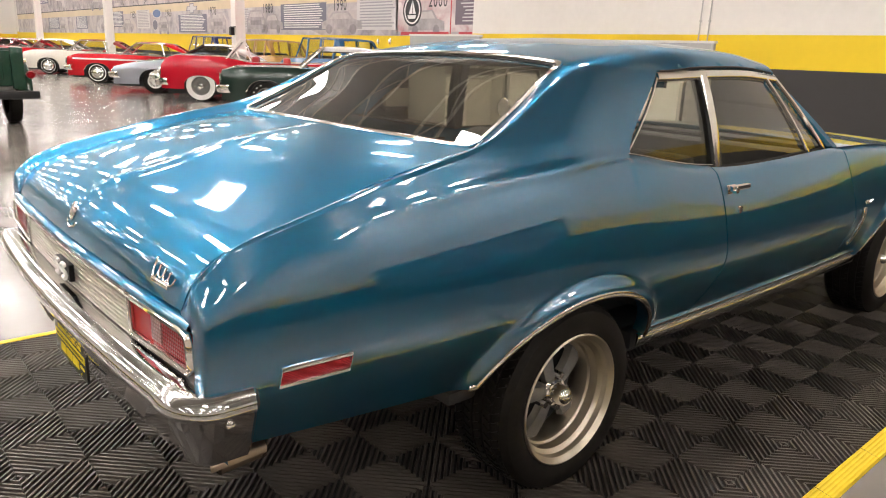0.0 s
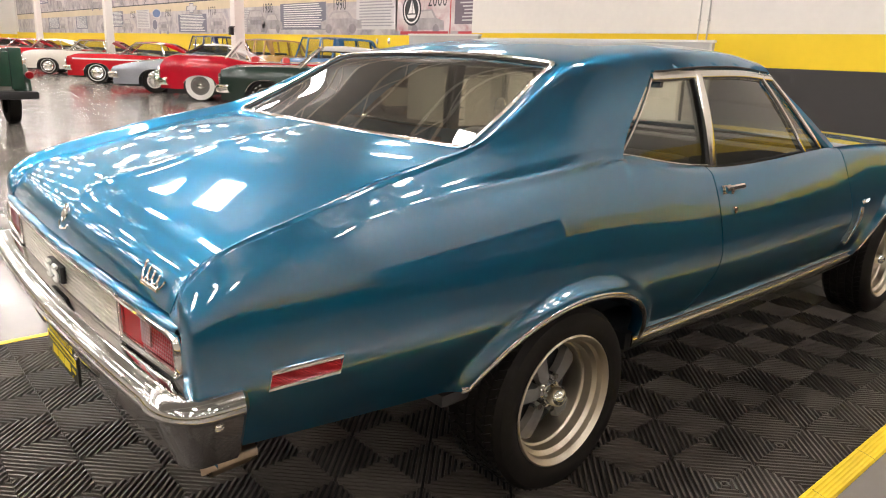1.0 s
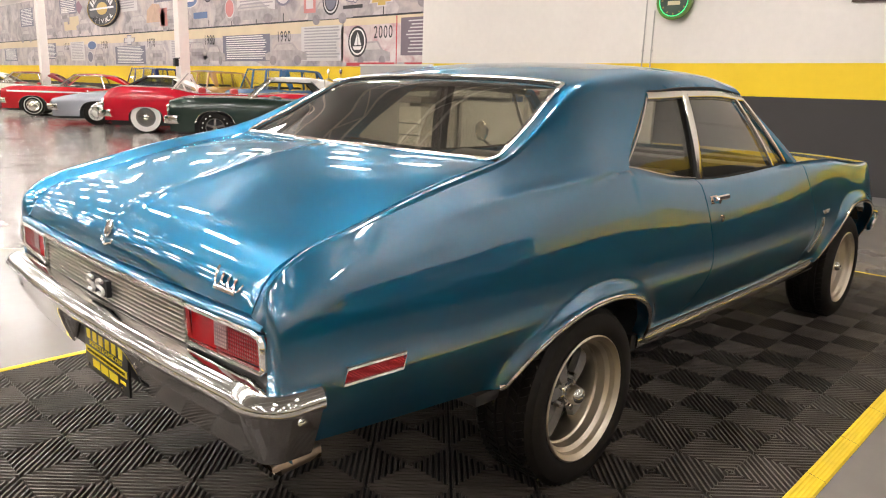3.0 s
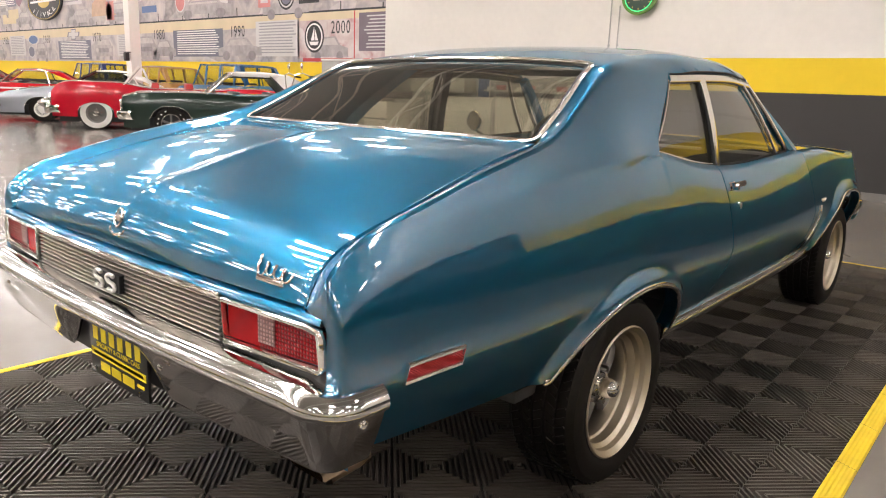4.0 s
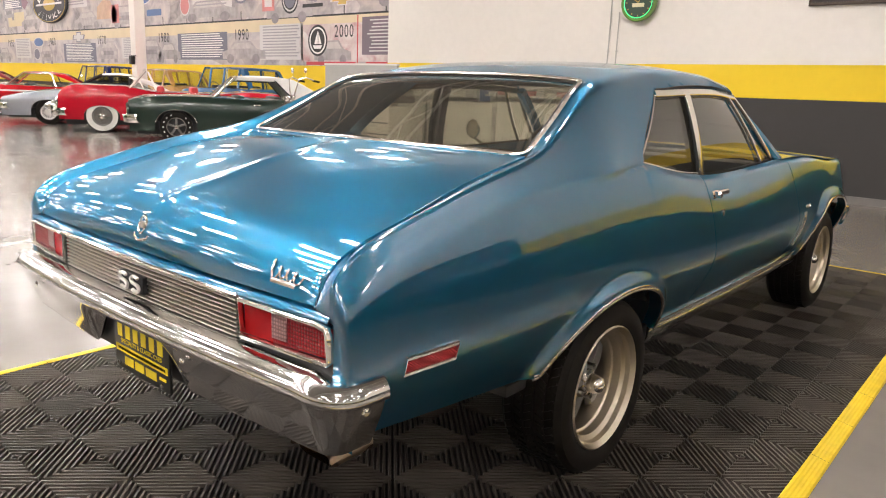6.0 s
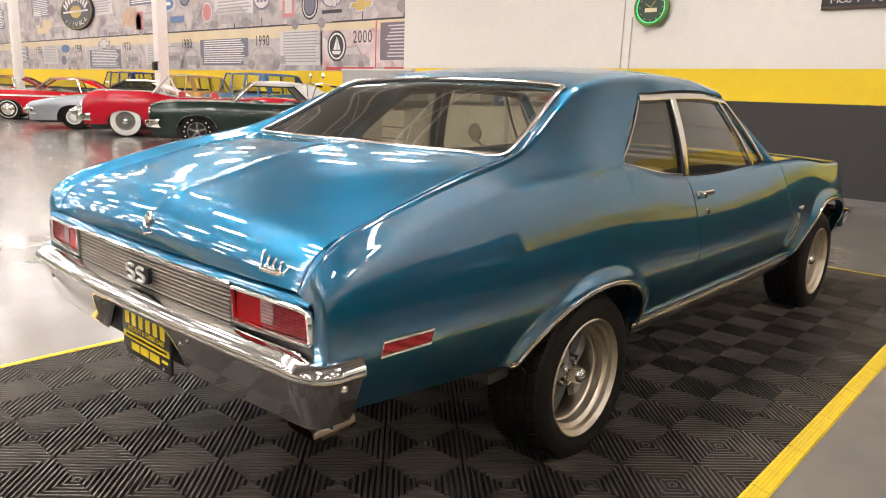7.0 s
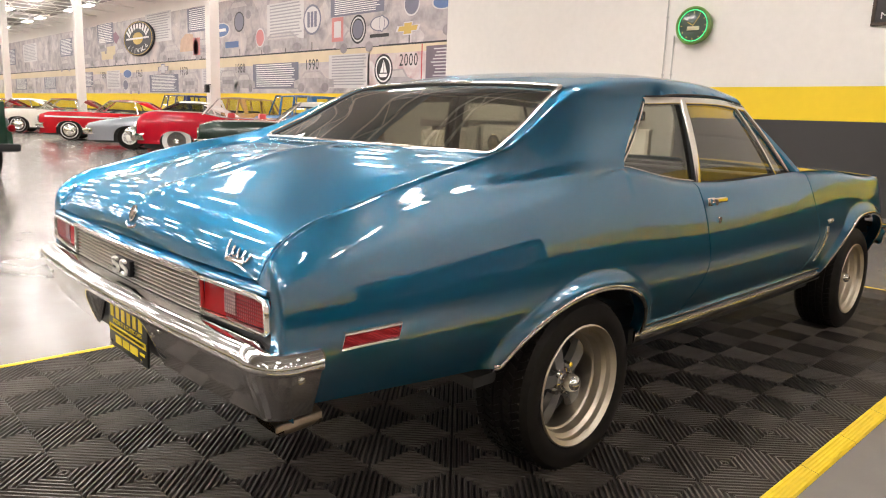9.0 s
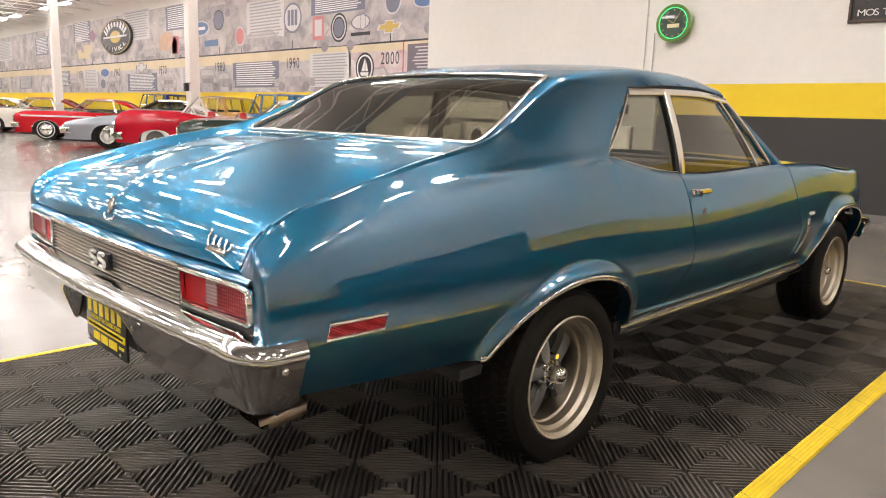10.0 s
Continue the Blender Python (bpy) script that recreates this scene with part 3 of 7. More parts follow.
stations = set(np.linspace(-1.15, 3.54, 190).round(4))
for yc, zc, a, b, n in ARCHES:
    for u in (0.0, 0.2, 0.4, 0.55, 0.68, 0.78, 0.85, 0.9, 0.93, 0.955, 0.975, 0.988, 0.996, 0.9995, 1.0005):
        stations |= {round(yc - a * u, 4), round(yc + a * u, 4)}
for s in (-0.3, 0.08, 0.27, 1.9):
    stations.add(s)
stations = sorted(s for s in stations if min(abs(s - DOOR_REAR), abs(s - DOOR_FRONT)) > 0.006)
GROOVE = 0.0032
for d in (DOOR_REAR, DOOR_FRONT):
    stations += [d - GROOVE, d - GROOVE * 0.8, d + GROOVE * 0.8, d + GROOVE]
stations.sort()
ROWS_Z = 34


def column(s):
    """Points down the flank from the belt to the lower edge, with the lip turned in."""
    zb, zl = Z_BELT(s), lower_z(s)
    deep = 0.016 if min(abs(s - DOOR_REAR), abs(s - DOOR_FRONT)) < GROOVE * 0.9 else 0.0
    pts = []
    for d in (0.0, 0.004, 0.008, 0.012, 0.017, 0.023, 0.030):
        pts.append(flank(s, zb - d, deep))
    for k in range(1, ROWS_Z + 1):
        pts.append(flank(s, zb - 0.030 + (zl - zb + 0.030) * k / ROWS_Z, deep))
    last = pts[-1]
    pts.append(last + Vector((-0.012, 0, 0.004)))
    pts.append(last + Vector((-0.05, 0, 0.012)))
    return pts


COLS = {s: column(s) for s in stations}


def crown(s):
    """From the lid, glass or roof edge over to the outer rail."""
    m, e, o = R_MID(s), R_EDGE(s), R_OUT(s)
    d = (o - e).length * 0.36
    slope = shoulder(s, 1.0)[1]
    down = Vector((-slope, (o.y - s) * -0.6, -1)).normalized().lerp(Vector((0.62, 0, -0.78)), step(-0.02, 0.27, s)).normalized()
    a, b = e + (e - m).normalized() * d, o - down * d
    return [e * (1 - t) ** 3 + a * 3 * t * (1 - t) ** 2 + b * 3 * t * t * (1 - t) + o * t ** 3 for t in [k / 6 for k in range(7)]]


def upper(s):
    """Points from the lid or glass edge out and down to the belt."""
    wb = roll(s) / (R_OUT(s).z - Z_BELT(s) + roll(s))
    pts = crown(s) + [shoulder(s, 1 - (1 - wb) * k / 26)[0] for k in range(1, 27)]
    pts[-1] = COLS[s][0].copy()
    return pts


coupe = thing("coupe", "metallic blue two-door classic coupe with chrome trim on ribbed tiles", "car", pose(0.013, 0, 0))

# shell: quarters, sails, roof and front wings in one pressing
bm = bmesh.new()
rear = [s for s in stations if s <= 0.27]
sheet([COLS[s] for s in stations if s <= DOOR_REAR], bm)
sheet([COLS[s] for s in stations if s >= DOOR_FRONT], bm)
edge_in = [[R_EDGE(s) + Vector((-0.001, 0, -0.02)), R_EDGE(s) + Vector((0.002, 0, -0.003))] + upper(s)[1:] for s in rear if s <= 0.08]
sheet(edge_in, bm)
sheet([upper(s) for s in rear if s >= 0.08], bm)
# rounded corner from the quarter's rear edge in to the lamp
rim, rim_ahead = [upper(q) + COLS[q][1:-2] for q in (stations[0], stations[2])]
cap = []
for p, ahead in zip(rim, rim_ahead):
    way = (p - ahead).normalized()
    drop = min(1.0, max(0.0, (p.x - 0.736) / 0.10)) if p.z > 0.775 else 1.0
    q = Vector((0.742, -1.166, 0.800)).lerp(Vector((0.800, -1.166, 0.775)), drop)
    if p.z < 0.775:
        q.z = p.z
    h = (q - p).length
    a, b = p + way * h * 0.42, q + Vector((1, 0, 0.15)).normalized() * h * 0.42
    cap.append([p * (1 - t) ** 3 + a * 3 * t * (1 - t) ** 2 + b * 3 * t * t * (1 - t) + q * t ** 3 for t in [k / 8 for k in range(9)]] + [q + Vector((-0.012, 0.012, -0.004))])
sheet(cap, bm)
roof_s = [s for s in rear if s >= 0.08] + [0.27 + (1.9 - 0.27) * k / 36 for k in range(1, 37)]


def roof_row(s):
    c, m, e, o = R_CENTRE(s), R_MID(s), R_EDGE(s), R_OUT(s)
    return smooth_through([c, m, e, o], 6)[:12] + crown(s)


roof_rows = [roof_row(s) for s in roof_s]
sheet([r[:13] for r in roof_rows], bm)
sheet([roof_row(s)[12:] for s in sorted({0.27, *[q for q in roof_s if q > 0.27]})], bm)
front_roof = roof_row(0.08)[:13]
sheet([front_roof, [p + Vector((0, -0.004, -0.02)) for p in front_roof]], bm)
# drip rail lip under the roof edge
sheet([[R_OUT(s), R_OUT(s) + Vector((-0.002, 0, -0.008)), R_OUT(s) + Vector((-0.03, 0, -0.012))] for s in [0.27 + k * 1.63 / 30 for k in range(31)]], bm)
# rear edge of the sail into the window opening
sheet([[p, p + Vector((-0.003, 0.004, 0)), p + Vector((-0.016, 0.020, 0)), p + Vector((-0.050, 0.040, 0))] for p in upper(0.27)[6:]], bm)
# ledge under the quarter window
sheet([[COLS[s][0], COLS[s][0] + Vector((-0.006, 0, 0.003)), Vector((X_WINDOW(s) - 0.03, s, Z_BELT(s) - 0.001))] for s in stations if 0.27 <= s <= DOOR_REAR], bm)
mirrored(bm)
bmesh.ops.remove_doubles(bm, verts=bm.verts, dist=0.0004)
part("body_shell", bm, BLUE, coupe, smooth=40)

# doors
for side in (1, -1):
    bm = bmesh.new()
    sheet([[Vector((p.x * side, p.y, p.z)) for p in COLS[s]] for s in stations if DOOR_REAR <= s <= DOOR_FRONT], bm)
    door = part("door", bm, BLUE, coupe, smooth=40)
    if side > 0:
        right_door = door

# boot lid
bm = bmesh.new()
lid_s = [s for s in rear if s <= -0.3]


def lid_row(s):
    c, e = R_CENTRE(s), R_EDGE(s) + Vector((-0.004, 0, 0))
    bead = 0.0045 * step(-1.12, -1.0, s) * (1 - 0.5 * step(-0.8, -0.35, s))
    pts = []
    for k in range(33):
        u = (k / 32) ** 1.15
        f = 0.42 * u + 0.58 * u * u
        p = Vector((e.x * u, c.y + (e.y - c.y) * u * u, c.z + (e.z - c.z) * f))
        p.z += bead * math.exp(-(p.x / 0.030) ** 2)
        pts.append(p)
    return pts + [pts[-1] + Vector((0.002, 0, -0.004)), pts[-1] + Vector((0.001, 0, -0.022))]


rows = [lid_row(s) for s in lid_s]
rows.insert(0, [p + Vector((0, 0.02, -0.006)) for p in rows[0]])
rows.append([p + Vector((0, 0.004, -0.014)) for p in rows[-1]])
sheet(rows, bm)
mirrored(bm)
bmesh.ops.remove_doubles(bm, verts=bm.verts, dist=0.0004)
lid = part("boot_lid", bm, BLUE, coupe, smooth=45)
part("gap_seal", sweep([R_EDGE(s) + Vector((0, 0, -0.022)) for s in lid_s] , 0.03, 0.008), WEATHERSTRIP, coupe)
part("gap_seal", sweep([Vector((-R_EDGE(s).x, R_EDGE(s).y, R_EDGE(s).z - 0.022)) for s in lid_s], 0.03, 0.008), WEATHERSTRIP, coupe)

# tail panel below the lid, with a lip over the lamps
bm = bmesh.new()


def tail_y(x):
    return -1.185 + 0.022 * (abs(x) / 0.74) ** 2


xs = [-0.790 + 1.580 * k / 40 for k in range(41)]
sheet([[Vector((x, tail_y(x) + dy, z)) for x in xs] for dy, z in ((0.035, 0.802), (0.002, 0.794), (-0.012, 0.786), (-0.014, 0.778), (0.0, 0.772), (0.03, 0.770), (0.035, 0.64), (0.06, 0.45))], bm)
part("tail_panel", bm, BLUE, coupe, smooth=50)
bm = bmesh.new()
sheet([[Vector((x, tail_y(x) + 0.024, z)) for x in xs[2:-2]] for z in (0.806, 0.785)], bm)
part("lid_gap", bm, WEATHERSTRIP, coupe)
# black sheet put in for the shadow between the tail lamps and the bumper
part("valance", sheet([[Vector((x * 1.01, -1.196 + 0.026 * (abs(x) / 0.80) ** 2 + dy, z)) for x in xs] for dy, z in ((0.010, 0.690), (0.004, 0.672), (0.004, 0.660), (0.004, 0.60))]), BLACK, coupe)

# hood and front
bm = bmesh.new()
hood = []
for k in range(24):
    y = 2.02 + 1.5 * k / 23
    zb, xb = Z_BELT(min(y, 3.54)), X_BELT(min(y, 3.54))
    hood.append([Vector((xb * t, y + (0.05 * (1 - t * t) if k == 23 else 0) - 0.06 * t * t * (k == 0), zb + 0.028 * (1 - t ** 2) - 0.006 * (0.8 < t < 0.85))) for t in [j / 20 for j in range(21)]])
hood.append([p + Vector((0, 0.02, -0.18)) for p in hood[-1]])
sheet(hood, bm)
mirrored(bm)
part("hood", bm, BLUE, coupe, smooth=45)
part("cowl", box(-0.70, 0.70, 1.86, 2.06, 0.93, 0.985, 0.01), BLACK, coupe)

# glazing
bm = bmesh.new()
g_s = [-0.3 + 0.38 * k / 24 for k in range(25)]


def glass_row(s):
    c, e = R_CENTRE(s), R_EDGE(s)
    half = [Vector((e.x * u, c.y + (e.y - c.y) * u * u, c.z + (e.z - c.z) * u ** 2.2)) for u in [k / 14 for k in range(15)]]
    return [Vector((-p.x, p.y, p.z)) for p in half[:0:-1]] + half


sheet([glass_row(s) for s in g_s], bm)
for v in bm.verts:
    v.co.z -= 0.008
glass = part("rear_window", bm, GLASS, coupe, "dusty tinted rear window", smooth=60)
glass.visible_shadow = False
ring = [R_EDGE(s) for s in g_s]
top = [p for p in front_roof[::-1]]
low = glass_row(-0.3)[14:]
loop = ring + top[1:] + [Vector((-p.x, p.y, p.z)) for p in front_roof[1:]] + [Vector((-p.x, p.y, p.z)) for p in ring[::-1][1:]] + [Vector((-p.x, p.y, p.z)) for p in low[::-1][1:]] + low[1:-1]
loop = [p for k, p in enumerate(loop) if (p - loop[k - 1]).length > 1e-4]
gone = [0.0]
for k in range(len(loop)):
    gone.append(gone[-1] + (loop[(k + 1) % len(loop)] - loop[k]).length)
soft, seg = [], 0
for k in range(220):
    d = gone[-1] * k / 220
    while gone[seg + 1] < d:
        seg += 1
    soft.append(loop[seg].lerp(loop[(seg + 1) % len(loop)], (d - gone[seg]) / (gone[seg + 1] - gone[seg])))
for _ in range(5):
    soft = [(soft[k - 1] + soft[(k + 1) % len(soft)]) * 0.25 + soft[k] * 0.5 for k in range(len(soft))]
part("window_trim", sweep([p + Vector((0, -0.001, 0.004)) for p in soft], 0.017, 0.008, up=(0, -0.42, 0.9), closed=True), CHROME, coupe, "bright chrome rear window surround")
part("window_rubber", sweep([p + Vector((-0.016 * (1 if p.x > 0 else -1) * min(1, abs(p.x) * 3), 0.0, -0.005)) for p in soft], 0.014, 0.008, up=(0, -0.45, 0.9), closed=True), WEATHERSTRIP, coupe)


def win(s, w, inset=0.012):
    """A place in the side-window plane: w is 0 at the belt, 1 under the roof edge."""
    a, b = Vector((X_WINDOW(s) - inset - 0.004, s, Z_BELT(s) - 0.004)), R_OUT(s) + Vector((-inset, 0, -0.010))
    p = a.lerp(b, w)
    p.x += 0.012 * 4 * w * (1 - w)
    return p


B_POST, VENT = 0.90, 1.70
for side in (1, -1):
    def sd(p, side=side):
        return Vector((p.x * side, p.y, p.z))
    for nm, s0, s1, lab in (("quarter_window", 0.285, B_POST - 0.02, ""), ("door_window", B_POST + 0.02, VENT, ""), ("vent_window", VENT + 0.015, 1.885, "")):
        bm = sheet([[sd(win(s0 + (s1 - s0) * i / 10, j / 8)) for j in range(9)] for i in range(11)])
        g = part(nm, bm, SIDEGLASS, coupe, smooth=60)
        g.visible_shadow = False
    upv = Vector((side, 0, 0.3))
    out = 0.010

    def run(pts, w, h, mat, nm):
        part(nm, sweep([sd(p) for p in pts], w, h, up=upv), mat, coupe)
    shift = Vector((out, 0, 0))
    ss = [0.285 + (1.885 - 0.285) * k / 30 for k in range(31)]
    run([win(s, 0.945) + shift for s in ss], 0.032, 0.014, BRIGHT_TRIM, "upper_moulding")
    run([win(s, 1.02) + shift * 1.3 for s in ss], 0.008, 0.010, WEATHERSTRIP, "roof_seal")
    run([win(s, 0.012) + shift for s in ss], 0.010, 0.008, WEATHERSTRIP, "belt_seal")
    run([win(B_POST - 0.012 - 0.03 * w / 10, w / 10 * 0.95) + shift * 1.2 for w in range(11)], 0.052, 0.016, BRIGHT_TRIM, "post_moulding")
    run([win(B_POST - 0.044 - 0.03 * w / 10, w / 10 * 0.95) + shift * 0.6 for w in range(11)], 0.020, 0.010, WEATHERSTRIP, "post_seal")
    run([win(0.292, w / 10) + shift * 0.6 for w in range(11)], 0.010, 0.008, CHROME, "window_bead")
    run([win(0.292 + 0.57 * k / 12, 0.022) + shift * 0.7 for k in range(13)], 0.010, 0.008, CHROME, "window_bead")
    run([win(VENT + 0.006, w / 10) + shift for w in range(11)], 0.018, 0.012, CHROME, "vent_post")
    run([win(1.885, w / 10) + shift for w in range(11)], 0.020, 0.014, CHROME, "pillar_moulding")
    # windscreen pillar
    a, b = sd(Vector((0.752, 1.965, 0.970))), sd(R_OUT(1.9) + Vector((-0.020, 0.000, -0.034)))
    part("windscreen_pillar", sweep([a.lerp(b, k / 8) + Vector((0, 0.02 * math.sin(math.pi * k / 8), 0)) for k in range(9)], 0.055, 0.045, up=upv), BLUE, coupe)
    # inner posts
    part("inner_post", sweep([sd(win(B_POST - 0.01, w / 6) + Vector((-0.03, 0, 0))) for w in range(7)], 0.05, 0.03, up=upv), CABIN, coupe)

bm = sheet([[Vector(((X_BELT(1.9) - 0.03) * (t) * (1 - 0.17 * w), 1.97 + 0.06 * (1 - t * t) - 0.5 * w, 0.985 + (0.345 - 0.05 * t * t) * w)) for t in [j / 8 - 1 for j in range(17)]] for w in [i / 8 for i in range(9)]])
ws = part("windscreen", bm, SIDEGLASS, coupe, smooth=60)
ws.visible_shadow = False
part("headliner", sheet([[Vector((x * (p.x - 0.03), p.y, p.z - 0.03)) for x in (-1, -0.5, 0, 0.5, 1)] for p in [R_OUT(s) + Vector((0, 0, 0.03)) for s in [0.1 + 0.18 * k for k in range(11)]]]), CABIN, coupe)

# arch and rocker mouldings
for side in (1, -1):
    for yc, zc, a, b, n in ARCHES:
        path = []
        for k in range(49):
            u = -1 + 2 * k / 48
            u = math.copysign(1 - (1 - abs(u)) ** 2.2, u) * 0.985
            s = yc + a * u
            z = lower_z(s)
            path.append(Vector(((side_x(s, z) + flare(s, z) + 0.002) * side, s + lean(s, z), z + 0.004)))
        part("arch_moulding", sweep(path, 0.018, 0.010, up=(side, 0, 0)), CHROME, coupe)
    path = [Vector(((side_x(s, 0.42) - 0.004) * side, s, 0.385)) for s in np.linspace(0.40, 2.40, 24)]
    part("rocker_moulding", sweep(path, 0.052, 0.016, up=(side, 0, -0.1)), CHROME, coupe, "ribbed chrome rocker moulding")
    part("sill_bead", sweep([Vector(((side_x(s, 0.425) + 0.005) * side, s, 0.424)) for s in np.linspace(0.42, 2.38, 24)], 0.011, 0.010, up=(side, 0, 0.3)), BRIGHT_TRIM, coupe)
    part("rocker_panel", box(min(side * 0.74, side * 0.795), max(side * 0.74, side * 0.795), 0.38, 2.42, 0.350, 0.415, 0.01), BLACK, coupe)
    for yc, zc, a, b, n in ARCHES:
        rows = []
        for k in range(25):
            t = math.pi * (0.17 + 0.66 * k / 24)
            y, z = yc + (a + 0.004) * math.cos(t), zc + (b + 0.02) * math.sin(t) ** 0.8
            rows.append([Vector((side * x, y, z)) for x in (0.80, 0.70, 0.48)])
        bm = sheet(rows)
        sheet([[Vector((side * 0.5, yc, zc)), r[2]] for r in rows], bm)
        part("wheel_housing", bm, UNDER, coupe)
part("underbody", box(-0.70, 0.70, 0.3, 3.3, 0.27, 0.34, 0.02), UNDER, coupe)
part("boot_floor", box(-0.58, 0.58, -1.10, -0.45, 0.50, 0.62, 0.03), UNDER, coupe)
part("axle", rod((-0.7, 0, 0.3), (0.7, 0, 0.3), 0.045, 12), UNDER, coupe)


# wheels
def wheel(x, y, z, side, r=0.312):
    """A tyre on a five-spoke alloy wheel; side is +1 for the right of the car."""
    w = part("wheel", rod((-0.02, 0, 0), (0.02, 0, 0), 0.05, 16), CAST, coupe)
    w.location = (x, y, z)
    w.rotation_euler = (0, 0, 0 if side > 0 else math.pi)
    half = 0.118
    prof = [(-half + 0.012, 0.205), (-half - 0.004, 0.235), (-half - 0.006, 0.262), (-half + 0.004, 0.288), (-half + 0.020, r - 0.006)]
    n_rib = 5
    span = 2 * (half - 0.020)
    for k in range(n_rib):
        a = -half + 0.020 + span * k / n_rib
        b = a + span / n_rib
        prof += [(a + 0.004, r - 0.001 * abs(k - 2)), (b - 0.004, r - 0.001 * abs(k - 2))]
        if k < n_rib - 1:
            prof += [(b - 0.0035, r - 0.009), (b + 0.0035, r - 0.009)]
    prof += [(half - 0.020, r - 0.006), (half - 0.004, 0.288), (half + 0.006, 0.262), (half + 0.004, 0.235), (half - 0.012, 0.205)]
    bm = lathe(prof, "x", 72)
    part("tyre", bm, RUBBER, w, smooth=30)
    # tread blocks across the ribs
    bm = bmesh.new()
    for k in range(66):
        t = 2 * math.pi * (k + 0.5) / 66
        for a, skew in ((-0.078, 0.1), (-0.042, -0.1), (0.0, 0.1), (0.042, -0.1), (0.078, 0.1)):
            m = Matrix.Rotation(t, 4, "X") @ Matrix.Translation((a, 0, r - 0.0005)) @ Matrix.Rotation(0.5 if skew > 0 else -0.5, 4, "Z")
            bmesh.ops.create_cube(bm, size=1.0, matrix=m @ Matrix.Diagonal((0.030, 0.0065, 0.009, 1)))
    tagged(part("tread", bm, RUBBER, w, smooth=None), kind="stuff")
    rim = [(-0.11, 0.208), (-0.112, 0.19), (-0.05, 0.168), (0.028, 0.168), (0.040, 0.171), (0.046, 0.177), (0.074, 0.181), (0.080, 0.187), (0.086, 0.193), (0.103, 0.197), (0.110, 0.204), (0.118, 0.212), (0.115, 0.217), (0.108, 0.216), (0.10, 0.207)]
    part("rim", lathe(rim, "x", 64), RIM_METAL, w, "polished rim with a stepped lip", smooth=25)
    part("brake_drum", rod((-0.06, 0, 0), (-0.02, 0, 0), 0.15, 32), UNDER, w)
    for k in range(5):
        t = 2 * math.pi * k / 5 + 0.25
        bm = bmesh.new()
        rows = []
        for q in range(7):
            f = q / 6
            rr = 0.035 + (0.178 - 0.035) * f
            hw = 0.026 + 0.020 * f ** 1.5
            xx = 0.028 - 0.030 * f + 0.008 * math.sin(math.pi * f)
            rows.append([Vector((xx - 0.02, -hw, rr)), Vector((xx + 0.004, -hw * 0.8, rr)), Vector((xx + 0.013, 0, rr)), Vector((xx + 0.004, hw * 0.8, rr)), Vector((xx - 0.02, hw, rr))])
        sheet(rows, bm)
        bmesh.ops.transform(bm, matrix=Matrix.Rotation(t, 4, "X"), verts=bm.verts)
        part("spoke", bm, CAST, w, smooth=50)
        tn = t + math.pi / 5
        part("lug_nut", rod((0.0, 0.057 * math.sin(-tn), 0.057 * math.cos(tn)), (0.052, 0.057 * math.sin(-tn), 0.057 * math.cos(tn)), 0.0115, 6), CHROME, w)
    part("hub_cap", lathe([(0.0, 0.045), (0.048, 0.045), (0.052, 0.034), (0.075, 0.033), (0.092, 0.028), (0.102, 0.018), (0.106, 0.004), (0.106, 0.0)], "x", 28), CHROME, w, "polished bullet centre cap")
    return w


wheel(0.742, -0.004, 0.300, 1, 0.304)
wheel(-0.742, -0.004, 0.300, -1, 0.304)
wheel(0.735, 2.819, 0.308, 1)
wheel(-0.735, 2.819, 0.308, -1)


# ---------------------------------------------------------------- the coupe's tail
def bumper_plan(f):
    """The bumper's line seen from above: f from -1 (left end) to 1 (right end)."""
    a = abs(f)
    if a < 0.80:
        x = 0.76 * a / 0.80
        y = -1.268 + 0.030 * (x / 0.76) ** 2
        nrm = Vector((0.08 * x / 0.76, -1, 0))
    else:
        t = (a - 0.80) / 0.20
        ang = min(t / 0.55, 1.0) * math.radians(84)
        if t < 0.55:
            x, y = 0.76 + 0.112 * math.sin(ang), -1.238 + 0.112 * (1 - math.cos(ang))
        else:
            x, y = 0.8714 + 0.004 * (t - 0.55), -1.138 + 0.068 * (t - 0.55) / 0.45
        nrm = Vector((math.sin(ang), -math.cos(ang), 0))
    return Vector((math.copysign(x, f), y, 0)), Vector((math.copysign(nrm.x, f), nrm.y, 0)).normalized()


def bumper_low(x):
    x = abs(x)
    return 0.575 - 0.105 * step(0.19, 0.28, x) + 0.005 * x


bm = bmesh.new()
rows = []
for k in range(193):
    p, nrm = bumper_plan(-1 + 2 * k / 192)
    low = bumper_low(p.x)
    zt = 0.668 - 0.012 * step(0.75, 0.87, abs(p.x))
    sec = [(-0.075, zt + 0.0), (-0.045, zt + 0.002), (-0.022, zt - 0.003), (-0.008, zt - 0.012), (0.001, zt - 0.026), (0.004, zt - 0.038), (0.002, zt - 0.048), (-0.004, zt - 0.053), (-0.012, zt - 0.056)]
    zl = zt - 0.06
    for j in range(1, 15):
        t = j / 14
        sec.append((-0.014 - 0.050 * t ** 1.15, zl + (low - zl) * t))
    sec += [(-0.069, low - 0.004), (-0.078, low + 0.006)]
    rows.append([p + nrm * o + Vector((0, 0, z)) for o, z in sec])
sheet(rows, bm)
for end, inward in ((rows[0], 1), (rows[-1], -1)):
    sheet([end, [q + Vector((inward * 0.012, 0.012, 0)) for q in end], [q + Vector((inward * 0.05, 0.012, 0)) for q in end]], bm)
bumper = part("rear_bumper", bm, BUMPER_CHROME, coupe, "chrome rear bumper wrapping round the corners", smooth=45)
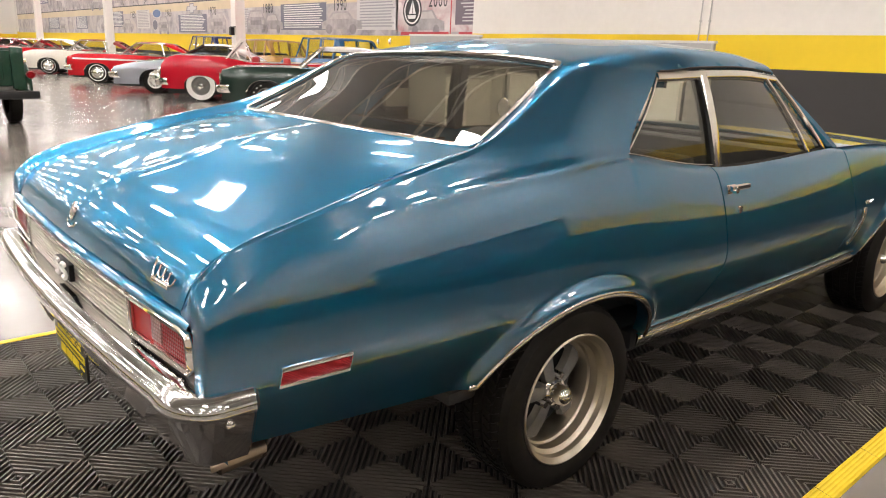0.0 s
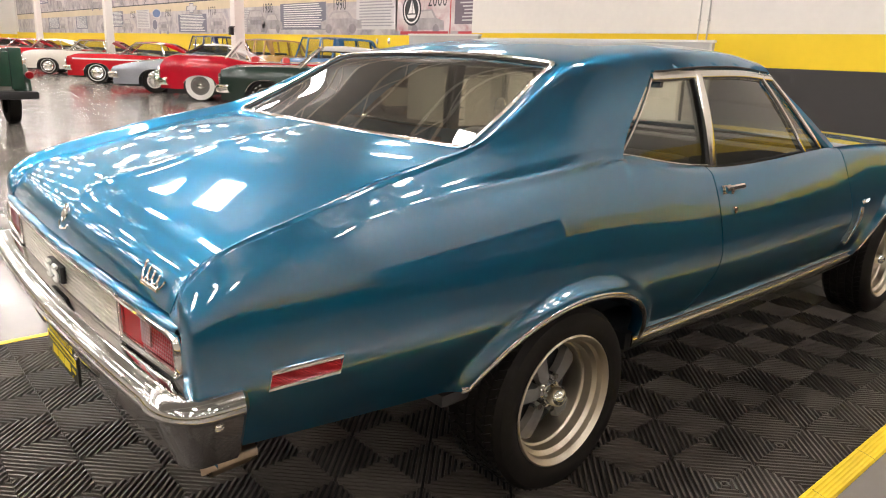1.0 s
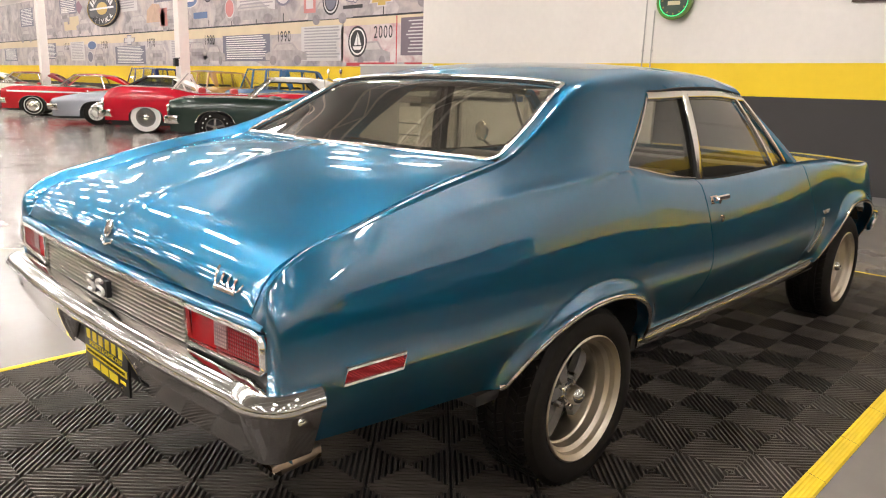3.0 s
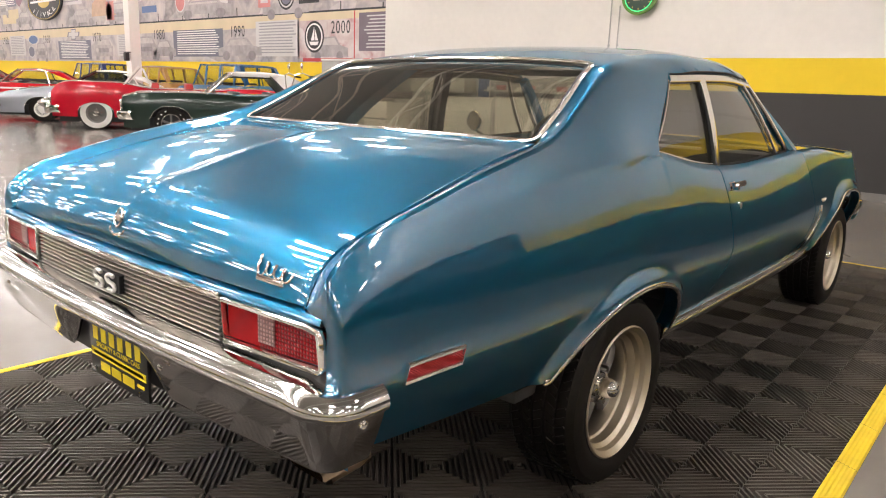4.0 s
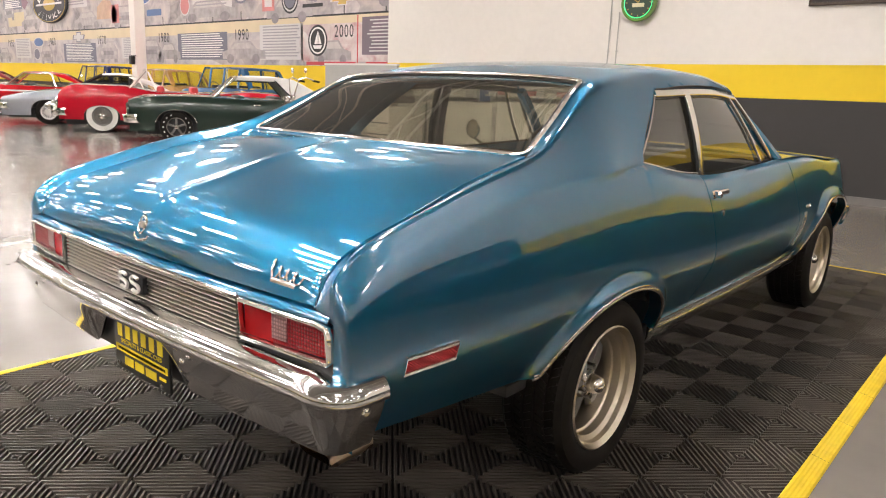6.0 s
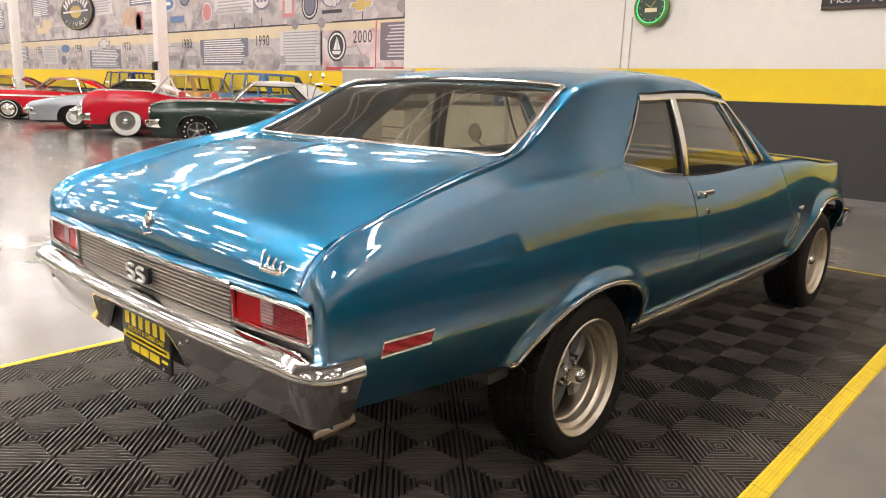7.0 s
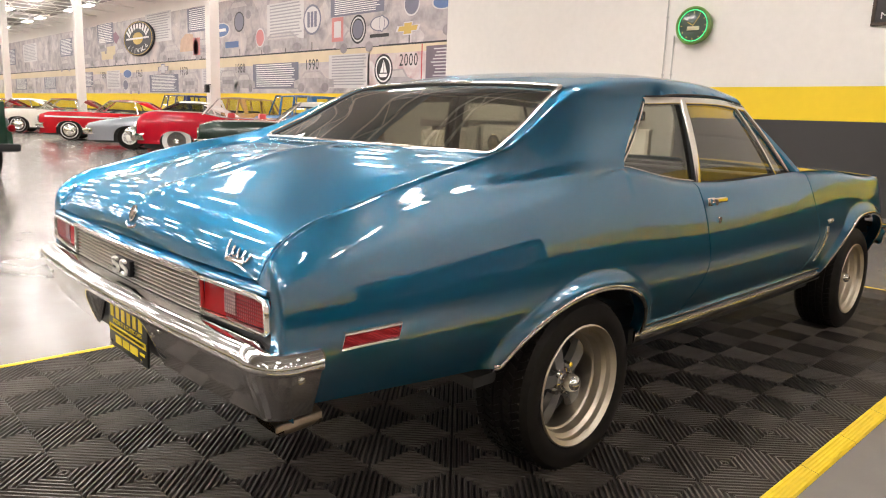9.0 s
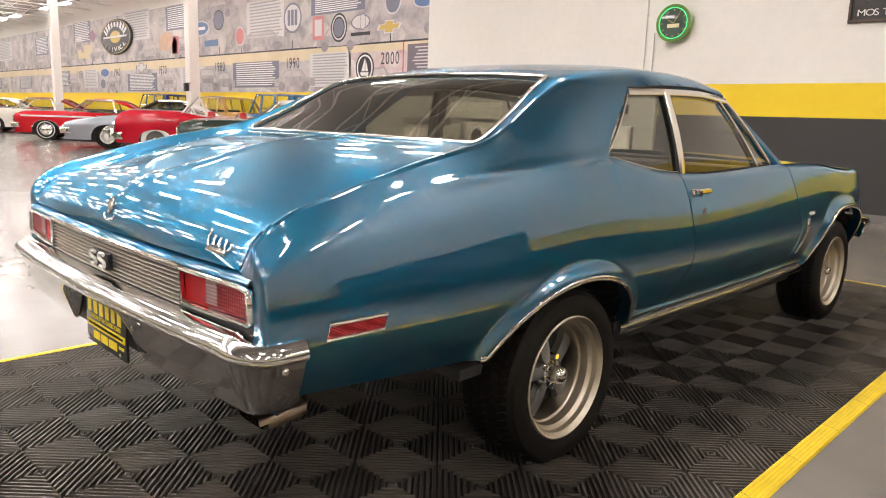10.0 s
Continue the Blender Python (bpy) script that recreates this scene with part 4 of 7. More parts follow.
for x in (-0.62, 0.33):
    p, nrm = bumper_plan(math.copysign(abs(x) / 0.95, x))
    c = p + nrm * -0.012 + Vector((0, 0, 0.585))
    part("bolt", lathe([(0.0, 0.009), (0.003, 0.0085), (0.005, 0.005), (0.0055, 0.0)], "y", 14), CHROME, bumper).matrix_basis = Matrix.Translation(c) @ Matrix.Rotation(math.pi, 4, "Z")
for side in (1, -1):
    ob = part("bolt", lathe([(0.0, 0.010), (0.003, 0.009), (0.005, 0.005), (0.0055, 0.0)], "x", 14), CHROME, bumper)
    ob.matrix_basis = Matrix.Translation((side * 0.856, -1.12, 0.583)) @ (Matrix.Identity(4) if side > 0 else Matrix.Rotation(math.pi, 4, "Z"))
part("bumper_filler", box(-0.80, 0.80, -1.20, -1.12, 0.60, 0.652, 0.01), BLACK, coupe)


def panel_y(x):
    return -1.196 + 0.026 * (abs(x) / 0.80) ** 2


def lamp_shape(side, inset):
    """Outline of a tail lamp, corner by corner."""
    x0, x1 = 0.487 + inset, 0.803 - inset
    pts = [(x0 + 0.006, 0.672 + inset), (x0 - 0.002, 0.776 - inset), (x1 - 0.040, 0.776 - inset), (x1 - 0.012, 0.771 - inset), (x1 - 0.006, 0.758 - inset), (x1, 0.690 + inset), (x1 - 0.006, 0.680 + inset)]
    return [Vector((side * x, panel_y(x), z)) for x, z in pts]


def fill(pts, dy, bm=None):
    bm = bm or bmesh.new()
    bm.faces.new([bm.verts.new(p + Vector((0, dy, 0))) for p in pts])
    return bm


for side in (1, -1):
    lampo = part("tail_lamp", sweep(lamp_shape(side, 0.007), 0.014, 0.018, up=(0, -1, 0), closed=True), CHROME, coupe, "chrome-framed red tail lamp with a clear reverse lens", smooth=40)
    part("backing", fill(lamp_shape(side, 0.012), 0.016), BLACK, lampo)
    a, b, c, d = 0.501, 0.604, 0.654, 0.789

    def block(x0, x1, zt, zb0, zb1, dy, mat, nm):
        bm = bmesh.new()
        n = 6
        f = [[Vector((side * (x0 + (x1 - x0) * i / n), panel_y(x0 + (x1 - x0) * i / n) + dy, (zb0 + (zb1 - zb0) * i / n) + (zt - (zb0 + (zb1 - zb0) * i / n)) * j)) for j in (0, 1)] for i in range(n + 1)]
        sheet(f, bm)
        edge = [r[0] for r in f] + [r[1] for r in f[::-1]]
        sheet([edge + edge[:1], [p + Vector((0, 0.012, 0)) for p in edge + edge[:1]]], bm)
        part(nm, bm, mat, lampo, smooth=40)
    block(a, b - 0.001, 0.761, 0.688, 0.690, 0.004, plain("red_lens_smooth", (0.34, 0.003, 0.006), 0.25, spec=0.12) if side > 0 else bpy.data.materials["red_lens_smooth"], "stop_lens")
    block(b, c - 0.001, 0.762, 0.702, 0.703, 0.001, CLEAR_LENS, "reverse_lens")
    block(c, d, 0.761, 0.692, 0.697, 0.004, RED_LENS, "tail_lens")
    block(b, c, 0.701, 0.690, 0.692, 0.004, RED_LENS, "lower_lens")
    # side marker
    mk = part("side_marker", sweep([Vector((side * (side_x(s, z) + 0.003), s, z)) for s, z in ((-1.012, 0.637), (-1.006, 0.675), (-0.838, 0.675), (-0.843, 0.637))], 0.012, 0.014, up=(side, 0, 0), closed=True), CHROME, coupe, "chrome-framed red side marker", smooth=40)
    part("lens", sheet([[Vector((side * (side_x(s, z) + 0.005), s, z)) for z in (0.640, 0.656, 0.672)] for s in np.linspace(-1.007, -0.842, 8)]), MARKER_RED, mk)

# bright slatted panel between the lamps
grille = part("tail_grille", sheet([[Vector((x, panel_y(x) + 0.012, z)) for z in (0.655, 0.772)] for x in np.linspace(-0.478, 0.478, 21)]), BLACK, coupe, "bright slatted panel between the tail lamps")
for k in range(10):
    z = 0.663 + 0.0112 * k
    part("slat", sweep([Vector((x, panel_y(x) + 0.002, z)) for x in np.linspace(-0.476, 0.476, 21)], 0.0060, 0.010, up=(0, -1, 0)), STEEL, grille)
part("top_moulding", sweep([Vector((x, panel_y(x) - 0.004, 0.776)) for x in np.linspace(-0.485, 0.485, 21)], 0.012, 0.012, up=(0, -1, 0)), CHROME, grille)
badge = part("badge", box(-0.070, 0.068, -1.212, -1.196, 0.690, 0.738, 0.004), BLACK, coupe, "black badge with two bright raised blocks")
for x in (-0.034, 0.032):
    bm = bmesh.new()
    stroke = [(0.021 * math.cos(math.radians(a)), 0.7255 + 0.0105 * math.sin(math.radians(a))) for a in range(40, 271, 15)] + [(0.021 * math.cos(math.radians(a)), 0.7045 + 0.0105 * math.sin(math.radians(a))) for a in range(75, -141, -15)]
    tube([Vector((x + p, -1.216, q)) for p, q in stroke], 0.0052, 8, bm)
    part("emblem", bm, OFFWHITE, badge)


def lid_point(x, z):
    """A place on the lid's upright face."""
    f = abs(x) / 0.74
    lo, hi = R_CENTRE(-1.15).lerp(R_EDGE(-1.15), f * f), R_CENTRE(-1.09).lerp(R_EDGE(-1.09), f * f)
    t = (z - lo.z) / (hi.z - lo.z)
    return Vector((x, lo.y + (hi.y - lo.y) * t - 0.003, z))


# script emblem: a bright wavy stroke over a bar
stroke = [lid_point(0.570 + 0.104 * k / 72 + 0.007 * math.cos(k * 0.36), 0.856 + (0.020 if k < 20 else 0.011) * math.sin(k * 0.36) - 0.012 * k / 72) + Vector((0, -0.004, 0)) for k in range(73)]
em = part("script_emblem", tube(stroke, 0.0024, 6), CHROME, coupe, "chrome script emblem over a bright bar")
part("bar", sweep([lid_point(0.582 + 0.082 * k / 6, 0.832 - 0.002 * k / 6) + Vector((0, -0.003, 0)) for k in range(7)], 0.012, 0.006, up=(0, -1, 0.3)), CHROME, em)
# lock with a pointed escutcheon
lk = part("boot_lock", tube([lid_point(0.002 + 0.017 * math.cos(t), 0.872 + 0.022 * math.sin(t)) + Vector((0, -0.003, 0)) for t in [2 * math.pi * k / 20 for k in range(20)]], 0.004, 6, closed=True), CHROME, coupe, "chrome boot lock with a chevron escutcheon")
part("cylinder", rod(lid_point(0.002, 0.872) + Vector((0, 0.01, 0)), lid_point(0.002, 0.872) + Vector((0, -0.006, 0)), 0.010, 16), STEEL, lk)
part("chevron", tube([lid_point(-0.034, 0.846), lid_point(-0.030, 0.836), lid_point(0.002, 0.830) + Vector((0, -0.004, 0)), lid_point(0.034, 0.836), lid_point(0.038, 0.846)], 0.0038, 6), CHROME, lk)

# number plate
plate = part("dealer_plate", box(-0.083, 0.222, -1.228, -1.220, 0.452, 0.604, 0.003), PLATE_BLACK, coupe, "black dealer plate with yellow printed bars")


def bar(x0, x1, z0, z1, mat, nm="printed_bar"):
    part(nm, box(x0 + 0.034, x1 + 0.034, -1.2295, -1.2275, z0 + 0.016, z1 + 0.016), mat, plate, smooth=None)


for k in range(6):
    bar(-0.094 + 0.045 * k, -0.094 + 0.045 * k + 0.026, 0.534, 0.580, YELLOW_PRINT)
bar(-0.108, 0.180, 0.488, 0.508, YELLOW_PRINT)
bar(-0.096, 0.168, 0.494, 0.502, PLATE_BLACK)
bar(-0.060, -0.010, 0.454, 0.478, YELLOW_PRINT)
bar(0.000, 0.050, 0.454, 0.478, YELLOW_PRINT)
bar(0.060, 0.118, 0.454, 0.478, YELLOW_PRINT)
bar(0.135, 0.170, 0.466, 0.474, YELLOW_PRINT)
cu = bpy.data.curves.new("small_print", "FONT")
cu.body, cu.size, cu.align_x, cu.align_y, cu.extrude = "SPECIALTY & CLASSIC CARS", 0.0185, "CENTER", "CENTER", 0.0006
tmp = bpy.data.objects.new("small_print", cu)
me = bpy.data.meshes.new_from_object(tmp)
bpy.data.objects.remove(tmp)
me.materials.append(YELLOW_PRINT)
ob = new("small_print", me)
ob.parent, ob.matrix_basis = plate, pose(0.070, -1.2285, 0.5375, 90, 0, 0)
for x in (-0.055, 0.185):
    part("plate_screw", rod((x, -1.2285, 0.468), (x, -1.234, 0.468), 0.006, 10), CHROME, plate)
part("plate_hinge", box(-0.06, 0.15, -1.2205, -1.17, 0.545, 0.60, 0.004), BLACK, coupe)
part("plate_bracket", box(-0.33, 0.36, -1.178, -1.10, 0.46, 0.62, 0.012), BLACK, coupe)

# exhaust tips
for side in (1, -1):
    x = 0.658 * side
    bm = bmesh.new()
    for k in range(2):
        rows = []
        for y, zz in ((-0.98, 0.0), (-1.08, -0.006), (-1.115, -0.008)):
            o = 0.0 if k == 0 else -0.004
            rows.append([Vector((x + (0.075 + o) * math.copysign(abs(math.cos(t)) ** 0.5, math.cos(t)), y + 0.05 * (math.sin(t) < 0) * (y < -1.09) * 0.5, 0.416 + zz + (0.025 + o) * math.copysign(abs(math.sin(t)) ** 0.6, math.sin(t)))) for t in [2 * math.pi * j / 28 for j in range(29)]])
        sheet(rows, bm)
    part("exhaust_tip", bm, TAILPIPE if side > 0 else BLACK, coupe, "rectangular heat-browned exhaust tip" if side > 0 else "", smooth=40)

# door handle, lock, fender louvre and emblem
for side in (1, -1):
    hz = 0.892
    base = [Vector((side * (side_x(s, hz) + 0.012), s, hz + 0.006 * (s - 0.8))) for s in np.linspace(0.845, 0.985, 9)]
    hd = part("door_handle", sweep(base, 0.022, 0.018, up=(side, 0, 0.2)), CHROME, coupe, "chrome lever door handle")
    part("escutcheon", sweep([Vector((side * (side_x(s, hz) + 0.002), s, hz - 0.006)) for s in np.linspace(0.835, 0.90, 6)], 0.036, 0.010, up=(side, 0, 0.2)), CHROME, hd)
    part("push_button", rod((side * (side_x(0.865, hz) + 0.004), 0.868, hz - 0.004), (side * (side_x(0.865, hz) + 0.030), 0.868, hz - 0.004), 0.013, 16), CHROME, hd)
    lz = 0.812
    part("door_lock", rod((side * (side_x(0.9, lz) - 0.004), 0.905, lz), (side * (side_x(0.9, lz) + 0.006), 0.905, lz), 0.014, 18), CHROME, coupe)
    lv = part("fender_louvre", sweep([Vector((side * (side_x(2.17, z) + 0.004), 2.150 + 0.10 * (z - 0.5), z)) for z in np.linspace(0.50, 0.69, 8)], 0.042, 0.010, up=(side, 0, 0)), STEEL, coupe, "bright slotted fender louvre")
    part("louvre_edge", sweep([Vector((side * (side_x(2.14, z) + 0.007), 2.126 + 0.10 * (z - 0.5), z)) for z in np.linspace(0.50, 0.693, 8)], 0.009, 0.010, up=(side, 0, 0)), CHROME, lv)
    for k in range(4):
        z = 0.525 + 0.042 * k
        part("slot", sweep([Vector((side * (side_x(y, z) + 0.0085), y + 0.1 * (z - 0.5), z)) for y in (2.142, 2.152, 2.162)], 0.016, 0.004, up=(side, 0, 0)), CAST, lv)
    part("fender_emblem", tube([Vector((side * (side_x(2.2, 0.70) + 0.007), 2.15 + 0.09 * k / 24, 0.718 + 0.010 * math.sin(k * 1.1))) for k in range(25)], 0.0035, 6), CHROME, coupe)
    # headlamp and front bumper end
    hl = part("headlamp", lathe([(0.0, 0.105), (0.02, 0.105), (0.03, 0.095), (0.02, 0.085), (0.0, 0.08)], "y", 28), CHROME, coupe)
    hl.matrix_basis = pose(side * 0.62, 3.545, 0.76)
    part("lens", lathe([(0.012, 0.085), (0.022, 0.05), (0.025, 0.0)], "y", 24), CLEAR_LENS, hl)
part("front_grille", box(-0.72, 0.72, 3.48, 3.545, 0.62, 0.86, 0.01), BLACK, coupe)
rows = []
for k in range(41):
    p, nrm = bumper_plan(-1 + 2 * k / 40)
    p = Vector((p.x * 0.985, 3.60 - (p.y + 1.27) * 0.9, 0))
    nrm = Vector((nrm.x, -nrm.y, 0))
    rows.append([p + nrm * o + Vector((0, 0, z)) for o, z in ((-0.05, 0.60), (-0.01, 0.592), (0.0, 0.565), (-0.01, 0.54), (-0.03, 0.47), (-0.06, 0.455))])
part("front_bumper", sheet(rows), CHROME, coupe, "chrome front bumper")

# outside mirror on the left door
mr = part("door_mirror", lathe([(0.012, 0.0), (0.012, 0.056), (0.0, 0.060), (-0.006, 0.056)], "y", 32), CHROME, coupe, "round chrome door mirror")
mr.matrix_basis = pose(-0.885, 1.40, 1.045, 0, 0, -12)
part("glass", lathe([(-0.003, 0.0), (-0.003, 0.055)], "y", 32), MIRROR, mr)
part("stalk", tube([Vector((0, 0.01, -0.05)), Vector((0.03, 0.03, -0.075)), Vector((0.09, 0.05, -0.10))], 0.008, 8), CHROME, mr)

# cabin
part("parcel_shelf", box(-0.62, 0.62, -0.30, 0.12, 0.985, 1.005, 0.005), CABIN, coupe)


def bench(y, name, z0, z1):
    b = part(name, box(-0.64, 0.64, y, y + 0.52, 0.42, 0.60, 0.05), VINYL, coupe, "black vinyl bench seat")
    bm = box(-0.64, 0.64, -0.07, 0.07, 0, z1 - z0, 0.05)
    bk = part("backrest", bm, VINYL, b)
    bk.matrix_basis = pose(0, y - 0.02, z0, 14)


bench(0.28, "rear_bench", 0.52, 0.96)
bench(1.02, "front_bench", 0.52, 0.99)
part("cabin_floor", box(-0.72, 0.72, -0.4, 2.0, 0.34, 0.38, 0.01), CABIN, coupe)
part("dashboard", box(-0.68, 0.68, 1.70, 1.92, 0.78, 0.965, 0.03), VINYL, coupe, "black padded dashboard")
wheel_ring = [Vector((0.185 * math.cos(t), 0, 0.185 * math.sin(t))) for t in [2 * math.pi * k / 36 for k in range(36)]]
st = part("steering_wheel", tube(wheel_ring, 0.012, 8, closed=True), VINYL, coupe, "black steering wheel")
st.matrix_basis = pose(-0.36, 1.50, 0.955, -28)
for t in (0.0, math.pi, -math.pi / 2):
    part("spoke", rod((0, 0.01, 0), (0.18 * math.cos(t), 0, 0.18 * math.sin(t)), 0.009, 8), STEEL, st)
part("column", rod((0, 0, 0), (0, 0.30, 0.0), 0.03, 12), VINYL, st)
rv = part("cabin_mirror", box(-0.11, 0.11, 1.50, 1.515, 1.215, 1.265, 0.006), VINYL, coupe, "rear-view mirror")
part("glass", box(-0.105, 0.105, 1.497, 1.4995, 1.220, 1.260), MIRROR, rv, smooth=None)


# ---------------------------------------------------------------- tile mat under the coupe
MAT_X0, MAT_Y0, PITCH = -1.398, -2.153, 0.4
mat_thing = thing("tile_mat", "interlocking black ribbed floor tiles with yellow edging", "floor mat", pose(0, 0, 0))


def tile_mesh():
    bm = bmesh.new()
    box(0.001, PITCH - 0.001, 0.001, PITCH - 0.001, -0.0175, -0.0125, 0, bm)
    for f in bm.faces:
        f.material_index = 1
    q = PITCH / 2
    diag = q * math.sqrt(2)
    ribs = 14
    for i in range(2):
        for j in range(2):
            even = (i + j) % 2 == 0
            for k in range(ribs):
                d = diag * (k + 0.5) / ribs
                w = diag / ribs * 0.30

                def ends(dd):
                    """Where the rib's edge meets the square's sides."""
                    u = dd * math.sqrt(2)
                    if u <= q:
                        a, b = (u, 0), (0, u)
                    else:
                        a, b = (q, u - q), (u - q, q)
                    if not even:
                        a, b = (q - a[0], a[1]), (q - b[0], b[1])
                    return [(i * q + p[0] * 0.985 + q * 0.0075, j * q + p[1] * 0.985 + q * 0.0075) for p in (a, b)]
                (a0, b0), (a1, b1) = ends(max(d - w, 0.0015)), ends(min(d + w, diag - 0.0015))
                (c0, e0), (c1, e1) = ends(max(d - w * 0.6, 0.002)), ends(min(d + w * 0.6, diag - 0.002))
                lo = [bm.verts.new((*p, -0.013)) for p in (a0, b0, b1, a1)]
                hi = [bm.verts.new((*p, 0.0)) for p in (c0, e0, e1, c1)]
                bm.faces.new(hi)
                for m in range(4):
                    bm.faces.new((lo[m], lo[(m + 1) % 4], hi[(m + 1) % 4], hi[m]))
    bmesh.ops.recalc_face_normals(bm, faces=bm.faces)
    me = bpy.data.meshes.new("tile")
    bm.to_mesh(me)
    bm.free()
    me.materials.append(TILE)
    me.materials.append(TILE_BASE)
    return me


tile_me = tile_mesh()
NX, NY = 7, 16
for i in range(NX):
    for j in range(NY):
        ob = new("tile", tile_me)
        ob.parent = mat_thing
        ob.location = (MAT_X0 + PITCH * i, MAT_Y0 + PITCH * j, 0)
x1, y1 = MAT_X0 + PITCH * NX, MAT_Y0 + PITCH * NY


def edging(a, b, out):
    """A ramped strip with fine lengthwise ribs."""
    a, b, out = Vector(a), Vector(b), Vector(out)
    sec = [(-0.012, -0.001), (-0.011, 0.0025), (-0.010, 0.0030)]
    for k in range(5):
        o = -0.010 + 0.0125 * k
        sec += [(o + 0.0015, 0.003 - 0.0025 * k), (o + 0.004, 0.0018 - 0.0025 * k), (o + 0.009, 0.0018 - 0.0025 * k), (o + 0.011, 0.003 - 0.0028 * k)]
    sec += [(0.056, -0.0165), (0.056, -0.0178)]
    return sheet([[p + out * o + Vector((0, 0, z)) for o, z in sec] for p in (a, b)])


for k in range(NY):
    ya, yb = MAT_Y0 + PITCH * k + 0.001, MAT_Y0 + PITCH * (k + 1) - 0.001
    part("edging", edging((x1, ya, 0), (x1, yb, 0), (1, 0, 0)), EDGE_YELLOW, mat_thing, "yellow ramped edging strip", smooth=None)
    part("edging", edging((MAT_X0, yb, 0), (MAT_X0, ya, 0), (-1, 0, 0)), EDGE_YELLOW, mat_thing, "yellow ramped edging strip", smooth=None)
for k in range(NX):
    xa, xb = MAT_X0 + PITCH * k + 0.001, MAT_X0 + PITCH * (k + 1) - 0.001
    part("edging", edging((xb, y1, 0), (xa, y1, 0), (0, 1, 0)), EDGE_YELLOW, mat_thing, "yellow ramped edging strip", smooth=None)


# ---------------------------------------------------------------- the other cars
TYRE = RUBBER
WHITE_RUBBER = plain("white_sidewall", (0.78, 0.76, 0.72), 0.5)
WHITE_PAINT = paint("white_lacquer", (0.72, 0.68, 0.60))
RED_PAINT = paint("red_lacquer", (0.50, 0.003, 0.020))
SCARLET = paint("scarlet_lacquer", (0.52, 0.004, 0.012))
GREEN_PAINT = paint("dark_green_lacquer", (0.003, 0.020, 0.011), metal=0.2)
SILVER_PAINT = paint("silver_lacquer", (0.34, 0.36, 0.40), metal=0.4)
MAROON = plain("maroon_canvas", (0.22, 0.03, 0.03), 0.75, grain=0.15, bump=0.001)
WHITE_VINYL = plain("white_vinyl_roof", (0.78, 0.77, 0.74), 0.45, grain=0.04)
NAVY = paint("navy_lacquer", (0.012, 0.02, 0.09))
SKY_BLUE = paint("mid_blue_lacquer", (0.015, 0.085, 0.20))
TAN = paint("tan_lacquer", (0.36, 0.20, 0.06))
RED_SEAT = plain("red_seat_vinyl", (0.45, 0.03, 0.03), 0.45)
DARK_GLASS = pane("smoked_glass", (0.45, 0.47, 0.46), mirror=0.5)
CLEAR_GLASS = pane("clear_screen_glass", (0.86, 0.88, 0.86), mirror=0.45)


